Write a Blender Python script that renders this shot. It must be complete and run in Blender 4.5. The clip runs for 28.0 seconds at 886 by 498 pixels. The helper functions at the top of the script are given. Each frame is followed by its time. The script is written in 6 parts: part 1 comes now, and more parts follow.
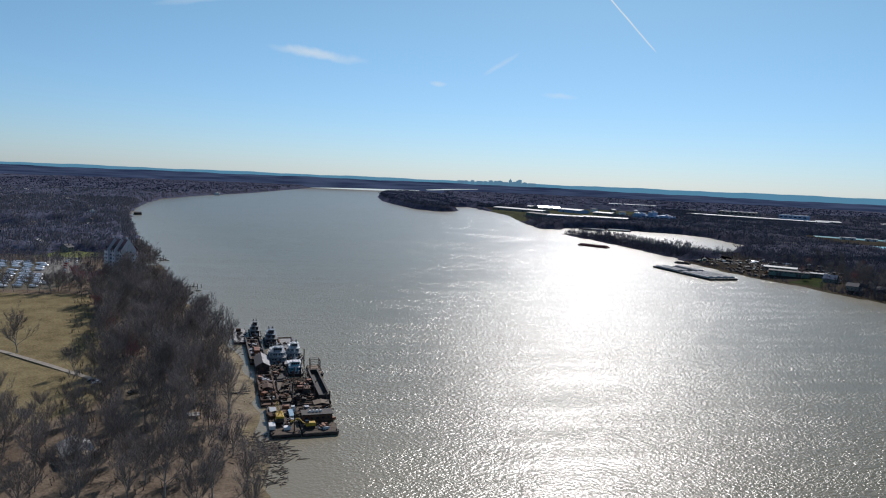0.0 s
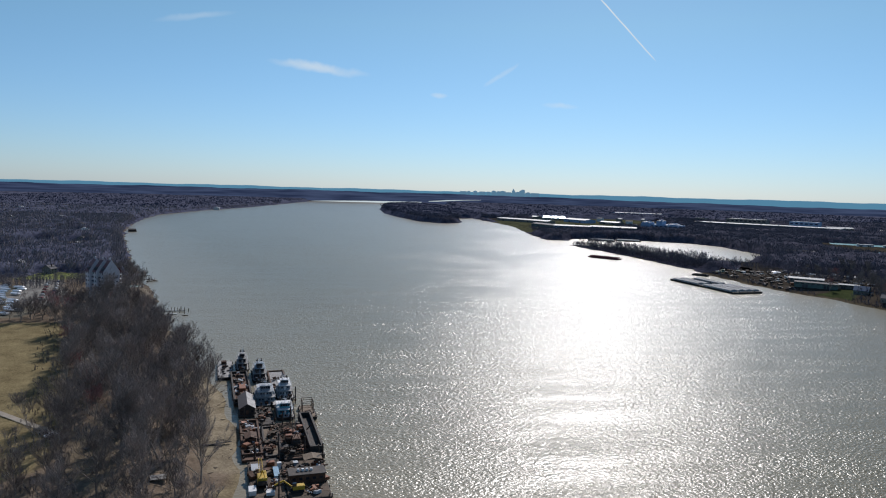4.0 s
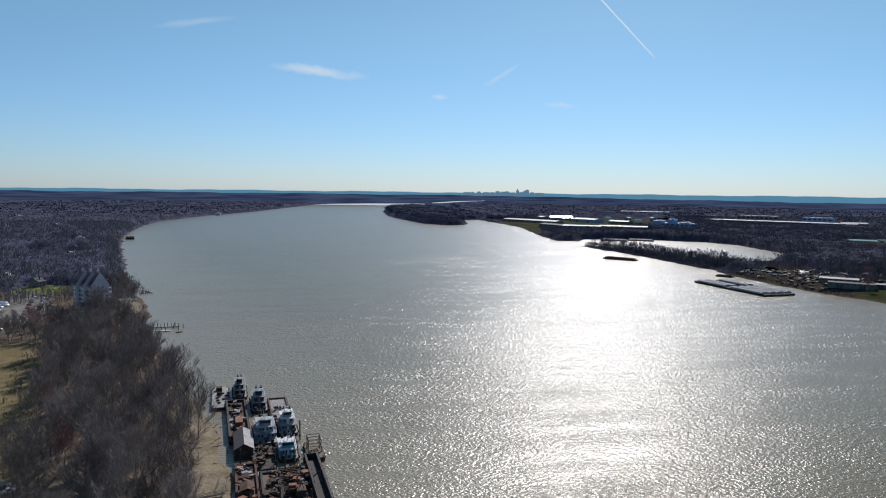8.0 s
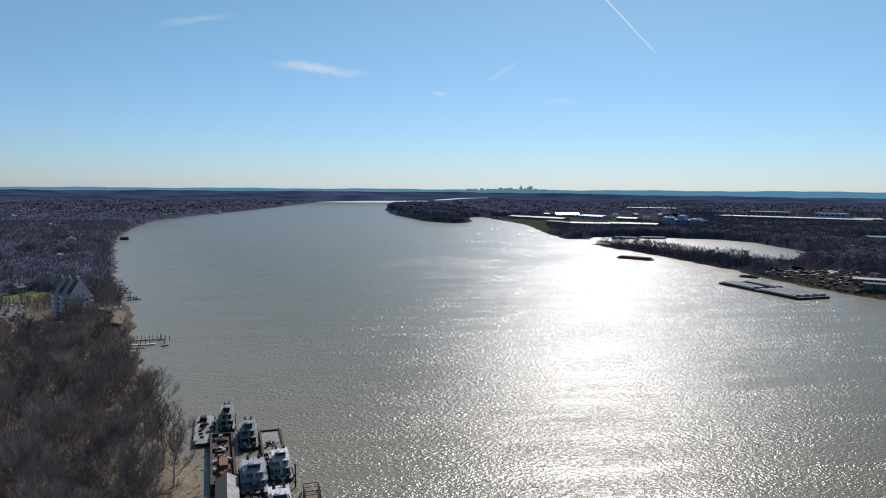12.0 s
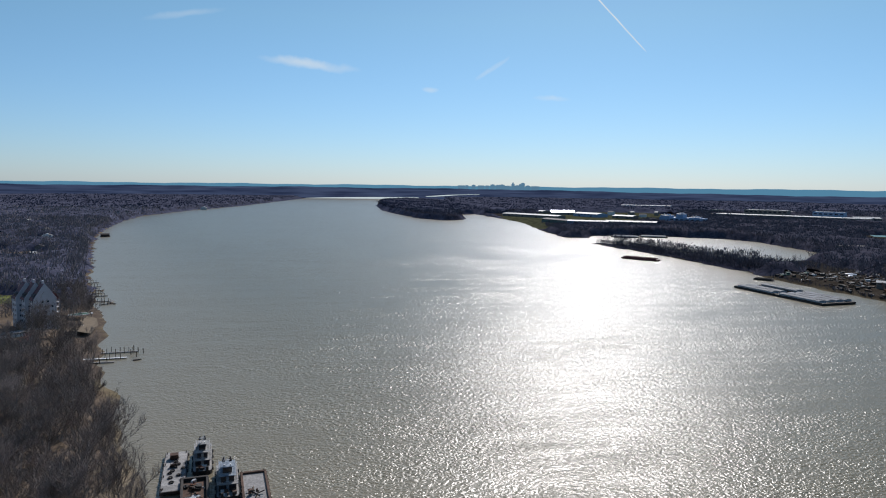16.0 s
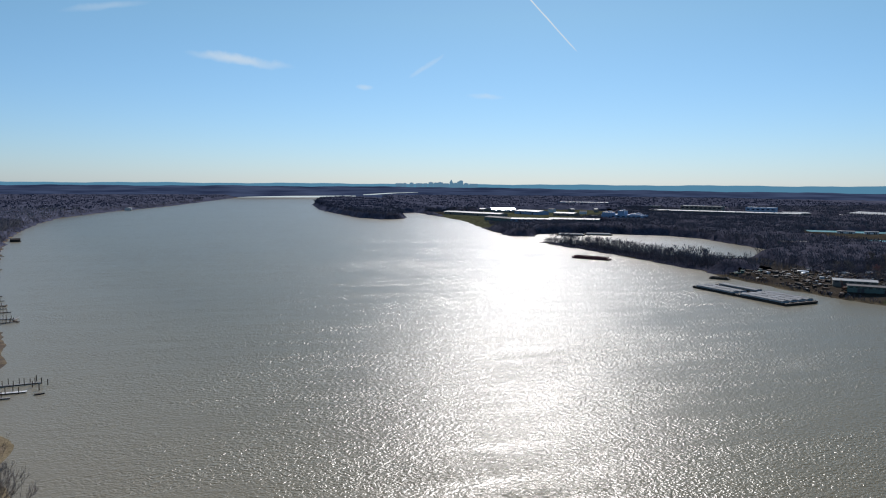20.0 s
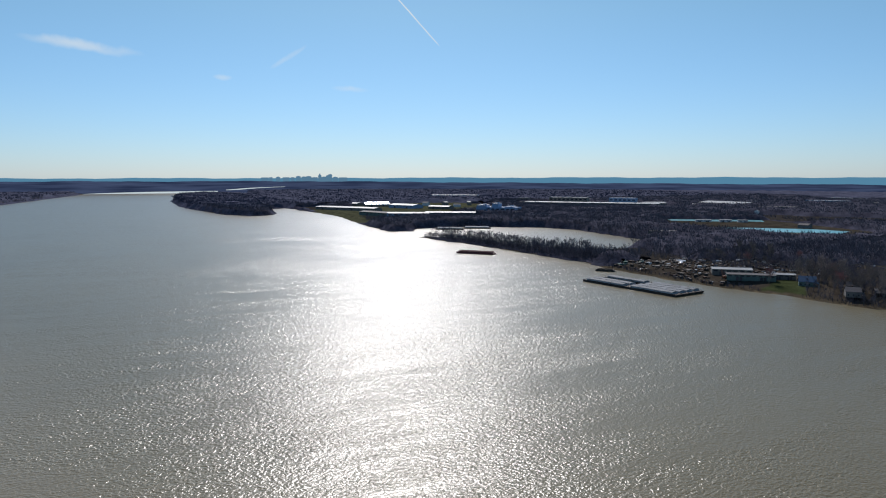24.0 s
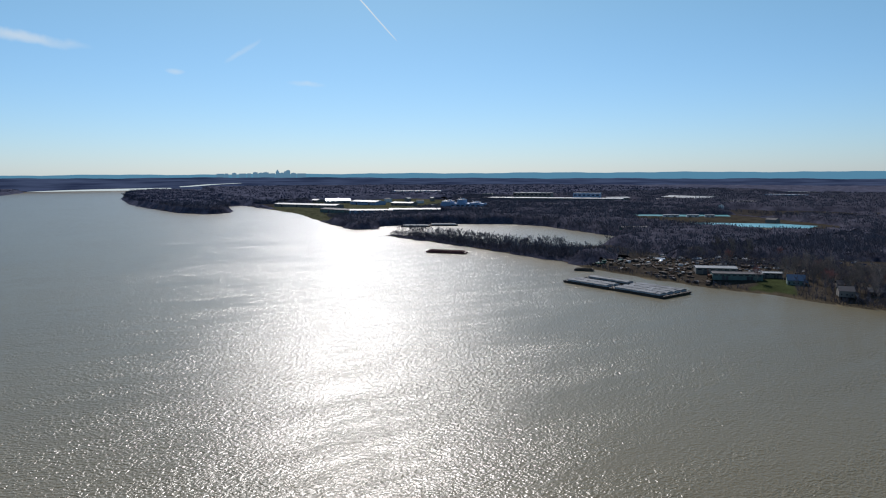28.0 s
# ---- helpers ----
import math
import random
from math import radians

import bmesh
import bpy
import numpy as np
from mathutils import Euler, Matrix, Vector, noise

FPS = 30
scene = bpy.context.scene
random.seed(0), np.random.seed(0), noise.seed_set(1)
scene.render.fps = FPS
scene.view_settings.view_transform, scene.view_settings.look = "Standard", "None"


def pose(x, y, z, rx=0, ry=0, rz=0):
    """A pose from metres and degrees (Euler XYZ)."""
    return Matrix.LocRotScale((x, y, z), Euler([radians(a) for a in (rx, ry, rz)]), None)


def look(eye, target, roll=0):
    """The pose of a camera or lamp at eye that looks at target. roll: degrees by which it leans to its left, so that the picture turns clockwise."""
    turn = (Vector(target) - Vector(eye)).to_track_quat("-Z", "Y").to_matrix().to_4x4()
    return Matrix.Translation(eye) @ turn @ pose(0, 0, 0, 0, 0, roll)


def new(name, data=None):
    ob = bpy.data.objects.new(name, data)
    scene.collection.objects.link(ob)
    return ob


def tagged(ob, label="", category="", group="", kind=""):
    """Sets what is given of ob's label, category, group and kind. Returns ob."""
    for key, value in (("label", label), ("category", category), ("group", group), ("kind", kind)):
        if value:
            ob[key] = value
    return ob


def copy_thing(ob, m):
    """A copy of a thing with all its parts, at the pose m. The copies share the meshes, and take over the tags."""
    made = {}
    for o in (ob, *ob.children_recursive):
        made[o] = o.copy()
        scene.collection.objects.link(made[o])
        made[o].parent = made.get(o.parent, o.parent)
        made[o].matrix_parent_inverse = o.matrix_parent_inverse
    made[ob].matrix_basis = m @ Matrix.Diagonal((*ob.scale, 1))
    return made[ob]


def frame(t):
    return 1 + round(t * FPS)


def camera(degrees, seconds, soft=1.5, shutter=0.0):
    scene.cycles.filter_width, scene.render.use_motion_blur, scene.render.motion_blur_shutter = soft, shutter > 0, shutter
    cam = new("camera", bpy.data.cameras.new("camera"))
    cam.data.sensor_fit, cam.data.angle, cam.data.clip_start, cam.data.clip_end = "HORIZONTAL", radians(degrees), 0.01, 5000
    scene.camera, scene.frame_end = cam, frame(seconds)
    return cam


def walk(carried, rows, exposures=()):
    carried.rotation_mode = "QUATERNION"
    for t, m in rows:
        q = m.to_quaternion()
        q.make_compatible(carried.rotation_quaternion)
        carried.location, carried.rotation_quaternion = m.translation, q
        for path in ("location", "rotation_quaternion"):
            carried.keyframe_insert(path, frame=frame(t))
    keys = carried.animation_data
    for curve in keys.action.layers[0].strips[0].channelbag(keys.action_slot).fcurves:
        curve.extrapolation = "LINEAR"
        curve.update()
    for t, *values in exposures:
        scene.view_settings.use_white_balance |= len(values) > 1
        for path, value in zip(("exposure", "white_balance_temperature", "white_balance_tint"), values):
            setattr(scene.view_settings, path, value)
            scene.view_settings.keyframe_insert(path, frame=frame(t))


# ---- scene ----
cam = camera(65.1, 28.0, soft=1.1)
PATH = [
    (0, (-2.472, -7.868, 112.657), (-2.1, -5.894, 112.449), 2.5),
    (1, (0.834, 4.611, 112.771), (1.205, 6.588, 112.576), 2.4),
    (2, (3.099, 17.15, 112.89), (3.465, 19.127, 112.704), 2.1),
    (3, (4.027, 29.598, 113.085), (4.392, 31.577, 112.904), 1.9),
    (6, (1.769, 64.933, 112.257), (2.128, 66.914, 112.086), 1.1),
    (7, (1.982, 77.515, 112.269), (2.34, 79.496, 112.098), 0.9),
    (8, (2.619, 90.244, 112.314), (2.974, 92.226, 112.141), 0.7),
    (9, (3.015, 103.233, 112.326), (3.367, 105.215, 112.152), 0.6),
    (10, (3.408, 116.321, 112.384), (3.758, 118.303, 112.207), 0.5),
    (11, (3.843, 129.207, 112.503), (4.193, 131.189, 112.322), 0.4),
    (12, (4.03, 142.121, 112.549), (4.38, 144.102, 112.367), 0.4),
    (12.5, (4.007, 148.574, 112.51), (4.358, 150.555, 112.325), 0.5),
    (14.5, (3.328, 174.647, 112.189), (3.693, 176.625, 112.0), 0.7),
    (15, (2.933, 181.247, 112.119), (3.311, 183.222, 111.929), 0.8),
    (16, (2.107, 194.052, 112.081), (2.487, 196.026, 111.889), 0.7),
    (17, (1.474, 207.092, 112.101), (1.856, 209.066, 111.908), 0.7),
    (18, (1.141, 220.371, 112.239), (1.541, 222.341, 112.046), 0.7),
    (18.5, (0.932, 226.844, 112.285), (1.367, 228.807, 112.091), 0.6),
    (19, (0.671, 233.381, 112.344), (1.142, 235.336, 112.149), 0.6),
    (20, (0.061, 246.592, 112.564), (0.62, 248.524, 112.367), 0.4),
    (20.5, (-0.436, 252.947, 112.648), (0.166, 254.865, 112.449), 0.4),
    (22.5, (-2.72, 277.864, 113.122), (-1.951, 279.722, 112.915), 0.2),
    (23, (-2.889, 284.006, 113.141), (-2.055, 285.833, 112.932), 0.1),
    (23.5, (-2.629, 290.171, 113.151), (-1.737, 291.971, 112.939), 0.1),
    (24, (-2.019, 296.397, 113.161), (-1.107, 298.188, 112.946), -0.0),
    (24.5, (-1.186, 302.772, 113.177), (-0.206, 304.526, 112.96), -0.0),
    (25, (-0.199, 309.177, 113.2), (0.789, 310.924, 112.982), -0.1),
    (26, (1.949, 321.739, 113.308), (2.94, 323.486, 113.084), -0.1),
    (27, (4.354, 333.616, 113.416), (5.345, 335.363, 113.189), -0.1),
    (27.5, (5.85, 338.977, 113.407), (6.841, 340.723, 113.182), -0.1),
    (28, (7.645, 344.007, 113.415), (8.659, 345.739, 113.187), -0.2),
]
walk(cam, [(t, look(eye, target, roll)) for t, eye, target, roll in PATH])

# ---- light ----
SUN_AZ, SUN_EL = radians(24.0), radians(35.0)
SUN_DIR = Vector((math.sin(SUN_AZ) * math.cos(SUN_EL), math.cos(SUN_AZ) * math.cos(SUN_EL), math.sin(SUN_EL)))
sun_data = bpy.data.lights.new("sun", "SUN")
sun_data.energy, sun_data.angle, sun_data.color = 4.5, radians(0.55), (1.0, 0.945, 0.925)
sun = new("sun", sun_data)
sun.matrix_world = look(SUN_DIR * 500, (0, 0, 0))
scene.view_settings.exposure = 0.0


def build_sky():
    """Clear late-winter sky with a few wisps of cirrus and one short vapour trail."""
    world = bpy.data.worlds.new("sky")
    world.use_nodes = True
    nt = world.node_tree
    nt.nodes.clear()
    N, L = nt.nodes.new, nt.links.new
    out, bg = N("ShaderNodeOutputWorld"), N("ShaderNodeBackground")
    sky = N("ShaderNodeTexSky")
    sky.sky_type, sky.sun_disc = "NISHITA", False
    sky.sun_elevation, sky.sun_rotation = SUN_EL, SUN_AZ
    sky.air_density, sky.dust_density, sky.ozone_density = 1.0, 0.12, 6.0
    coord = N("ShaderNodeTexCoord")

    def math_node(op, a, b=None, clamp=False):
        n = N("ShaderNodeMath")
        n.operation, n.use_clamp = op, clamp
        for i, v in enumerate((a, b)):
            if v is None:
                continue
            if isinstance(v, (int, float)):
                n.inputs[i].default_value = v
            else:
                L(v, n.inputs[i])
        return n.outputs[0]

    def dot(v):
        n = N("ShaderNodeVectorMath")
        n.operation = "DOT_PRODUCT"
        L(coord.outputs["Generated"], n.inputs[0])
        n.inputs[1].default_value = v
        return n.outputs["Value"]

    def unit(az, el):
        az, el = radians(az), radians(el)
        return Vector((math.sin(az) * math.cos(el), math.cos(az) * math.cos(el), math.sin(el)))

    def streak(a, b, width, power, strength, rough):
        """A streak along the arc from a to b, each (azimuth, elevation) in degrees."""
        p, q = unit(*a), unit(*b)
        mid, along = (p + q).normalized(), (q - p).normalized()
        half = (q - p).length / 2
        normal = mid.cross(along).normalized()
        u = math_node("DIVIDE", dot(along), half)
        v = math_node("DIVIDE", dot(normal), radians(width))
        tex = N("ShaderNodeTexNoise")
        tex.inputs["Scale"].default_value, tex.inputs["Detail"].default_value = rough, 5
        L(coord.outputs["Generated"], tex.inputs["Vector"])
        wob = math_node("SUBTRACT", tex.outputs["Fac"], 0.5)
        v = math_node("ADD", v, math_node("MULTIPLY", wob, 1.6))
        r = math_node("ADD", math_node("POWER", math_node("ABSOLUTE", u), power), math_node("MULTIPLY", v, v))
        m = math_node("POWER", math_node("SUBTRACT", 1.0, r, True), 1.5)
        front = math_node("GREATER_THAN", dot(mid), 0.5)
        m = math_node("MULTIPLY", m, front)
        m = math_node("MULTIPLY", m, math_node("ADD", math_node("MULTIPLY", tex.outputs["Fac"], 1.3), 0.2))
        return math_node("MULTIPLY", m, strength, True)

    total = None
    for row in WISPS:
        m = streak(*row)
        total = m if total is None else math_node("MAXIMUM", total, m)
    mix = N("ShaderNodeMix")
    mix.data_type = "RGBA"
    L(total, mix.inputs[0])
    mix.inputs[7].default_value = CLOUD_COLOUR
    tint = N("ShaderNodeMix")
    tint.data_type, tint.blend_type = "RGBA", "MULTIPLY"
    tint.inputs[0].default_value = 1.0
    L(sky.outputs[0], tint.inputs[6])
    height = math_node("MULTIPLY", dot((0, 0, 1)), 4.5, True)
    grade = N("ShaderNodeMix")
    grade.data_type = "RGBA"
    L(height, grade.inputs[0])
    grade.inputs[6].default_value, grade.inputs[7].default_value = SKY_LOW, SKY_HIGH
    L(grade.outputs[2], tint.inputs[7])
    L(tint.outputs[2], mix.inputs[6])
    L(mix.outputs[2], bg.inputs[0])
    bg.inputs[1].default_value = SKY_STRENGTH
    L(bg.outputs[0], out.inputs[0])
    scene.world = world


SKY_LOW, SKY_HIGH = (0.705, 0.845, 1.12, 1), (0.975, 1.08, 0.985, 1)
SKY_STRENGTH = 0.088
CLOUD_COLOUR = (8.0, 8.6, 9.0, 1)
# (azimuth, elevation) of both ends, half width, end shape, strength, roughness
WISPS = [
    ((-4.2, 9.5), (4.4, 8.8), 0.5, 2, 0.62, 34),
    ((21.9, 15.2), (26.8, 10.1), 0.075, 10, 1.0, 30),
    ((13.2, 8.2), (16.2, 10.1), 0.24, 4, 0.3, 40),
    ((8.9, 7.5), (10.5, 7.4), 0.25, 2, 0.5, 40),
    ((17.8, 6.9), (21.2, 6.7), 0.28, 2, 0.3, 40),
    ((-12.6, 11.6), (-6.0, 12.9), 0.32, 2, 0.24, 30),
]
build_sky()


# ---- materials ----
def mat(name, colour, rough=0.8, metal=0.0, var=0.25, scale=1.0, bump=0.0, colour2=None, spec=0.3, fine=6.0, per_object=0.0):
    """A surface with two scales of variation; scale in metres of the coarse blotches."""
    m = bpy.data.materials.new(name)
    m.use_nodes = True
    nt = m.node_tree
    N, L = nt.nodes.new, nt.links.new
    b = nt.nodes["Principled BSDF"]
    b.inputs["Roughness"].default_value, b.inputs["Metallic"].default_value = rough, metal
    b.inputs["Specular IOR Level"].default_value = spec
    geo = N("ShaderNodeNewGeometry")
    t1, t2 = N("ShaderNodeTexNoise"), N("ShaderNodeTexNoise")
    for t, s in ((t1, 1.0 / scale), (t2, fine / scale)):
        t.inputs["Scale"].default_value, t.inputs["Detail"].default_value = s, 4
        L(geo.outputs["Position"], t.inputs["Vector"])
    add = N("ShaderNodeMath")
    add.operation = "ADD"
    L(t1.outputs["Fac"], add.inputs[0])
    L(t2.outputs["Fac"], add.inputs[1])
    ramp = N("ShaderNodeMapRange")
    ramp.inputs["From Min"].default_value, ramp.inputs["From Max"].default_value = 0.7, 1.3
    L(add.outputs[0], ramp.inputs["Value"])
    mix = N("ShaderNodeMix")
    mix.data_type = "RGBA"
    L(ramp.outputs[0], mix.inputs[0])
    c2 = colour2 or tuple(c * (1 + var) for c in colour)
    mix.inputs[6].default_value = (*[c * (1 - var) for c in colour], 1)
    mix.inputs[7].default_value = (*c2, 1)
    last = mix.outputs[2]
    if per_object:
        info, hsv = N("ShaderNodeObjectInfo"), N("ShaderNodeHueSaturation")
        mr = N("ShaderNodeMapRange")
        mr.inputs["To Min"].default_value, mr.inputs["To Max"].default_value = 1 - per_object, 1 + per_object
        L(info.outputs["Random"], mr.inputs["Value"])
        L(mr.outputs[0], hsv.inputs["Value"])
        L(last, hsv.inputs["Color"])
        last = hsv.outputs[0]
    L(last, b.inputs["Base Color"])
    if bump:
        bn = N("ShaderNodeBump")
        bn.inputs["Strength"].default_value, bn.inputs["Distance"].default_value = min(1, bump), scale * 0.1
        L(t2.outputs["Fac"], bn.inputs["Height"])
        L(bn.outputs[0], b.inputs["Normal"])
    return m


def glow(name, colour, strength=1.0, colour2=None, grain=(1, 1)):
    """Backdrop surface whose haze or water shine is painted as emission."""
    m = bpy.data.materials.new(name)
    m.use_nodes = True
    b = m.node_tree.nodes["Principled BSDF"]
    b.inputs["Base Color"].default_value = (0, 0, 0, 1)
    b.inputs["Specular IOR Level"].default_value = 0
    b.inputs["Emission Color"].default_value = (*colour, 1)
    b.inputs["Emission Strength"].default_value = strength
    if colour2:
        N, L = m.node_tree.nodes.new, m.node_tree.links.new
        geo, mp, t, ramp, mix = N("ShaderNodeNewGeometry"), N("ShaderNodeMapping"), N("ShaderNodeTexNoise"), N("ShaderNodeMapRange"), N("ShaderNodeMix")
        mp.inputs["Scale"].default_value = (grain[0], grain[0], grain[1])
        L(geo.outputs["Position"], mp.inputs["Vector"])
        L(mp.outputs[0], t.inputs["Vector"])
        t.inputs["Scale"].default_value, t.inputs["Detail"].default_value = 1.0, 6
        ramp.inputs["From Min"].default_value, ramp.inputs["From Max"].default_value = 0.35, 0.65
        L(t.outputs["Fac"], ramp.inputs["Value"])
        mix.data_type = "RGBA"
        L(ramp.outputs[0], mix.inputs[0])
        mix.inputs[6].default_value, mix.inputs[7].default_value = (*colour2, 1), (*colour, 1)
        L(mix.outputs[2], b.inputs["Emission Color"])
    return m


def water_material():
    m = bpy.data.materials.new("river_water")
    m.use_nodes = True
    nt = m.node_tree
    N, L = nt.nodes.new, nt.links.new
    b = nt.nodes["Principled BSDF"]
    b.inputs["IOR"].default_value = 1.33
    b.inputs["Specular IOR Level"].default_value = 0.4
    b.inputs["Roughness"].default_value = WATER_ROUGH
    geo, split = N("ShaderNodeNewGeometry"), N("ShaderNodeSeparateXYZ")
    L(geo.outputs["Position"], split.inputs[0])

    def noise(scale, turn=0.0, detail=3):
        mp, t = N("ShaderNodeMapping"), N("ShaderNodeTexNoise")
        mp.inputs["Rotation"].default_value = (0, 0, radians(turn))
        mp.inputs["Scale"].default_value = (scale[0], scale[1], scale[1])
        L(geo.outputs["Position"], mp.inputs["Vector"])
        L(mp.outputs[0], t.inputs["Vector"])
        t.inputs["Scale"].default_value, t.inputs["Detail"].default_value = 1.0, detail
        return t.outputs["Fac"]

    def remap(value, a, c, lo, hi, smooth=True):
        n = N("ShaderNodeMapRange")
        if smooth:
            n.interpolation_type = "SMOOTHSTEP"
        for k, x in (("From Min", a), ("From Max", c), ("To Min", lo), ("To Max", hi)):
            n.inputs[k].default_value = x
        L(value, n.inputs["Value"])
        return n.outputs[0]

    def calc(op, a, c):
        n = N("ShaderNodeMath")
        n.operation = op
        for k, x in enumerate((a, c)):
            if isinstance(x, (int, float)):
                n.inputs[k].default_value = x
            else:
                L(x, n.inputs[k])
        return n.outputs[0]

    def blend(fac, c1, c2):
        n = N("ShaderNodeMix")
        n.data_type = "RGBA"
        L(fac, n.inputs[0])
        for k, c in ((6, c1), (7, c2)):
            if isinstance(c, tuple):
                n.inputs[k].default_value = c
            else:
                L(c, n.inputs[k])
        return n.outputs[2]

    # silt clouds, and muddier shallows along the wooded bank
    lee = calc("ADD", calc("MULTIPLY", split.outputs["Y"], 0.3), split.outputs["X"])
    silt = blend(noise((0.006, 0.006), 0, 4), *SILT)
    L(blend(remap(lee, 70, 250, 0.75, 0.0), silt, MUD), b.inputs["Base Color"])
    # wind streaks and broad calmer reaches
    streak = remap(noise((0.01, 0.06), 14, 4), 0.3, 0.68, 0.62, 1.24)
    reach = remap(noise((0.0025, 0.006), 20, 2), 0.35, 0.65, 0.85, 1.12)
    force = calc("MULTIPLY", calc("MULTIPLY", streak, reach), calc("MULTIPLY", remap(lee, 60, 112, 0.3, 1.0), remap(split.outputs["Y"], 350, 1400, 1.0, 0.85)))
    height = None
    for scale, weight, turn, stretch in WAVES:
        h = calc("MULTIPLY", noise((scale * stretch, scale), turn, 1), weight)
        height = h if height is None else calc("ADD", height, h)
    bn = N("ShaderNodeBump")
    bn.inputs["Distance"].default_value = WAVE
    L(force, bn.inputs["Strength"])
    L(height, bn.inputs["Height"])
    L(bn.outputs[0], b.inputs["Normal"])
    return m


# waves: noise scale, weight, turn, stretch along the crest
WAVES = ((0.065, 0.2, 22, 0.5), (0.19, 0.26, 24, 0.65), (0.6, 0.44, -18, 0.75), (1.25, 0.27, 30, 0.8))
WATER_ROUGH = 0.28
WAVE = 1.2
SILT = ((0.127, 0.104, 0.055, 1), (0.162, 0.134, 0.074, 1))
MUD = (0.236, 0.206, 0.148, 1)
M_WATER = water_material()
M_BARK = mat("bark", (0.23, 0.2, 0.175), 0.9, var=0.3, scale=0.8, per_object=0.25)
M_TWIG = mat("twigs", (0.225, 0.192, 0.175), 0.95, var=0.3, scale=4, per_object=0.35, spec=0.0)
# far and bank twigs carry pale bluish haze in their colour
M_TWIG_FAR = mat("hazed_far_twigs", (0.12, 0.113, 0.132), 0.95, var=0.4, scale=25, spec=0.0)
M_TWIG_MID = mat("hazed_bank_twigs", (0.2, 0.18, 0.185), 0.95, var=0.4, scale=20, spec=0.0)
M_TWIG_RED = mat("budding_twigs", (0.3, 0.16, 0.15), 0.95, var=0.3, scale=4, per_object=0.2, spec=0.0)
# woods tinted haze blue; the second is a darker copy for the right bank
M_WOODS = mat("hazed_bare_woods", (0.052, 0.058, 0.096), 0.95, var=0.5, scale=40, fine=9, colour2=(0.11, 0.114, 0.158), spec=0.0)
M_WOODS_DARK = mat("hazed_dark_woods", (0.044, 0.044, 0.066), 0.95, var=0.5, scale=40, fine=9, colour2=(0.09, 0.088, 0.115), spec=0.0)
# hills, far plain and city emit their haze colour
M_RIDGE = glow("haze_glow_hills", (0.085, 0.225, 0.35), 1.0)
M_FAR_RIVER_GLOW = glow("far_river_glow", (0.55, 0.63, 0.67), 1.0)
M_FAR = glow("haze_glow_far_woods", (0.05, 0.07, 0.135), 1.0, (0.02, 0.03, 0.068), (0.004, 0.09))
M_CITY = glow("haze_glow_city", (0.09, 0.19, 0.29), 1.0)


# ---- plan ----
LEFT_BANK = [(10, -2500), (2, 100), (-6, 170), (-13, 234), (-21, 287), (-29, 340), (-44, 410), (-61, 467), (-77, 506),
             (-102, 580), (-118, 625), (-127, 660), (-138, 700), (-147, 730), (-165, 800), (-181, 840), (-205, 920),
             (-235, 1010), (-262, 1111), (-345, 1407), (-404, 1647), (-449, 1885), (-490, 2200), (-500, 2445),
             (-443, 2810), (-301, 3338), (-55, 4665), (60, 5100), (-9000, 5100), (-9000, -2500)]
RIGHT_BANK = [(620, -2500), (600, 500), (590, 640), (580, 673), (577, 713), (572, 745), (560, 780), (554, 830), (552, 880),
              (550, 925), (556, 972), (568, 1014), (560, 1068), (556, 1186), (547, 1285), (530, 1432), (545, 1450),
              (575, 1390), (600, 1290), (612, 1180), (650, 1130), (740, 1120), (830, 1150), (860, 1221), (890, 1451),
              (865, 1534), (778, 1585), (655, 1622), (604, 1617), (573, 1560), (530, 1580), (547, 1780), (602, 2104),
              (601, 2359), (596, 2642), (580, 2704), (610, 3000), (700, 3600), (800, 4300), (950, 5100), (9500, 5100), (9500, -2500)]
ISLAND = [(301, 2694), (334, 2354), (391, 2230), (452, 2250), (484, 2330), (505, 2580), (640, 2680), (700, 3400),
          (720, 4000), (560, 4250), (400, 4000), (315, 3492), (290, 3000)]
FIELD = [(-330, 250), (-112, 292), (-97, 312), (-97, 336), (-100, 355), (-113, 392), (-138, 467), (-168, 555), (-172, 590), (-420, 610), (-420, 250)]
BOAT_YARD = [(-460, 622), (-215, 612), (-222, 700), (-300, 800), (-460, 800)]
CAR_LOT = [(-262, 690), (-218, 668), (-222, 730), (-262, 830), (-290, 830)]
YARD = [(556, 700), (556, 880), (560, 960), (640, 960), (760, 900), (860, 780), (800, 640), (640, 600), (590, 640)]
MEADOWS = [[(760, 1900), (720, 2450), (900, 2720), (1300, 2720), (1250, 2250), (1000, 2050)],
           [(1050, 1080), (1060, 1330), (1240, 1580), (1450, 1420), (1330, 1100), (1180, 1000)],
           [(1350, 3050), (1450, 3350), (1800, 3250), (1700, 2950)],
           [(560, 1800), (620, 2440), (720, 2420), (900, 1840), (700, 1820)],
           [(900, 1190), (880, 1260), (960, 1260), (960, 1190)]]
APARTMENT_LAWN = [(-312, 826), (-246, 836), (-232, 884), (-300, 890)]
GLADE = [(-94, 366), (-80, 366), (-72, 325), (-60, 284), (-76, 288), (-94, 325)]
LAWN = [(574, 752), (584, 707), (636, 748), (638, 772)]


def inside(poly, x, y):
    res = np.zeros(np.shape(x), bool)
    for (x0, y0), (x1, y1) in zip(poly, poly[1:] + poly[:1]):
        if y0 == y1:
            continue
        hit = ((y0 > y) != (y1 > y)) & (x < (x1 - x0) * (y - y0) / (y1 - y0) + x0)
        res ^= hit
    return res


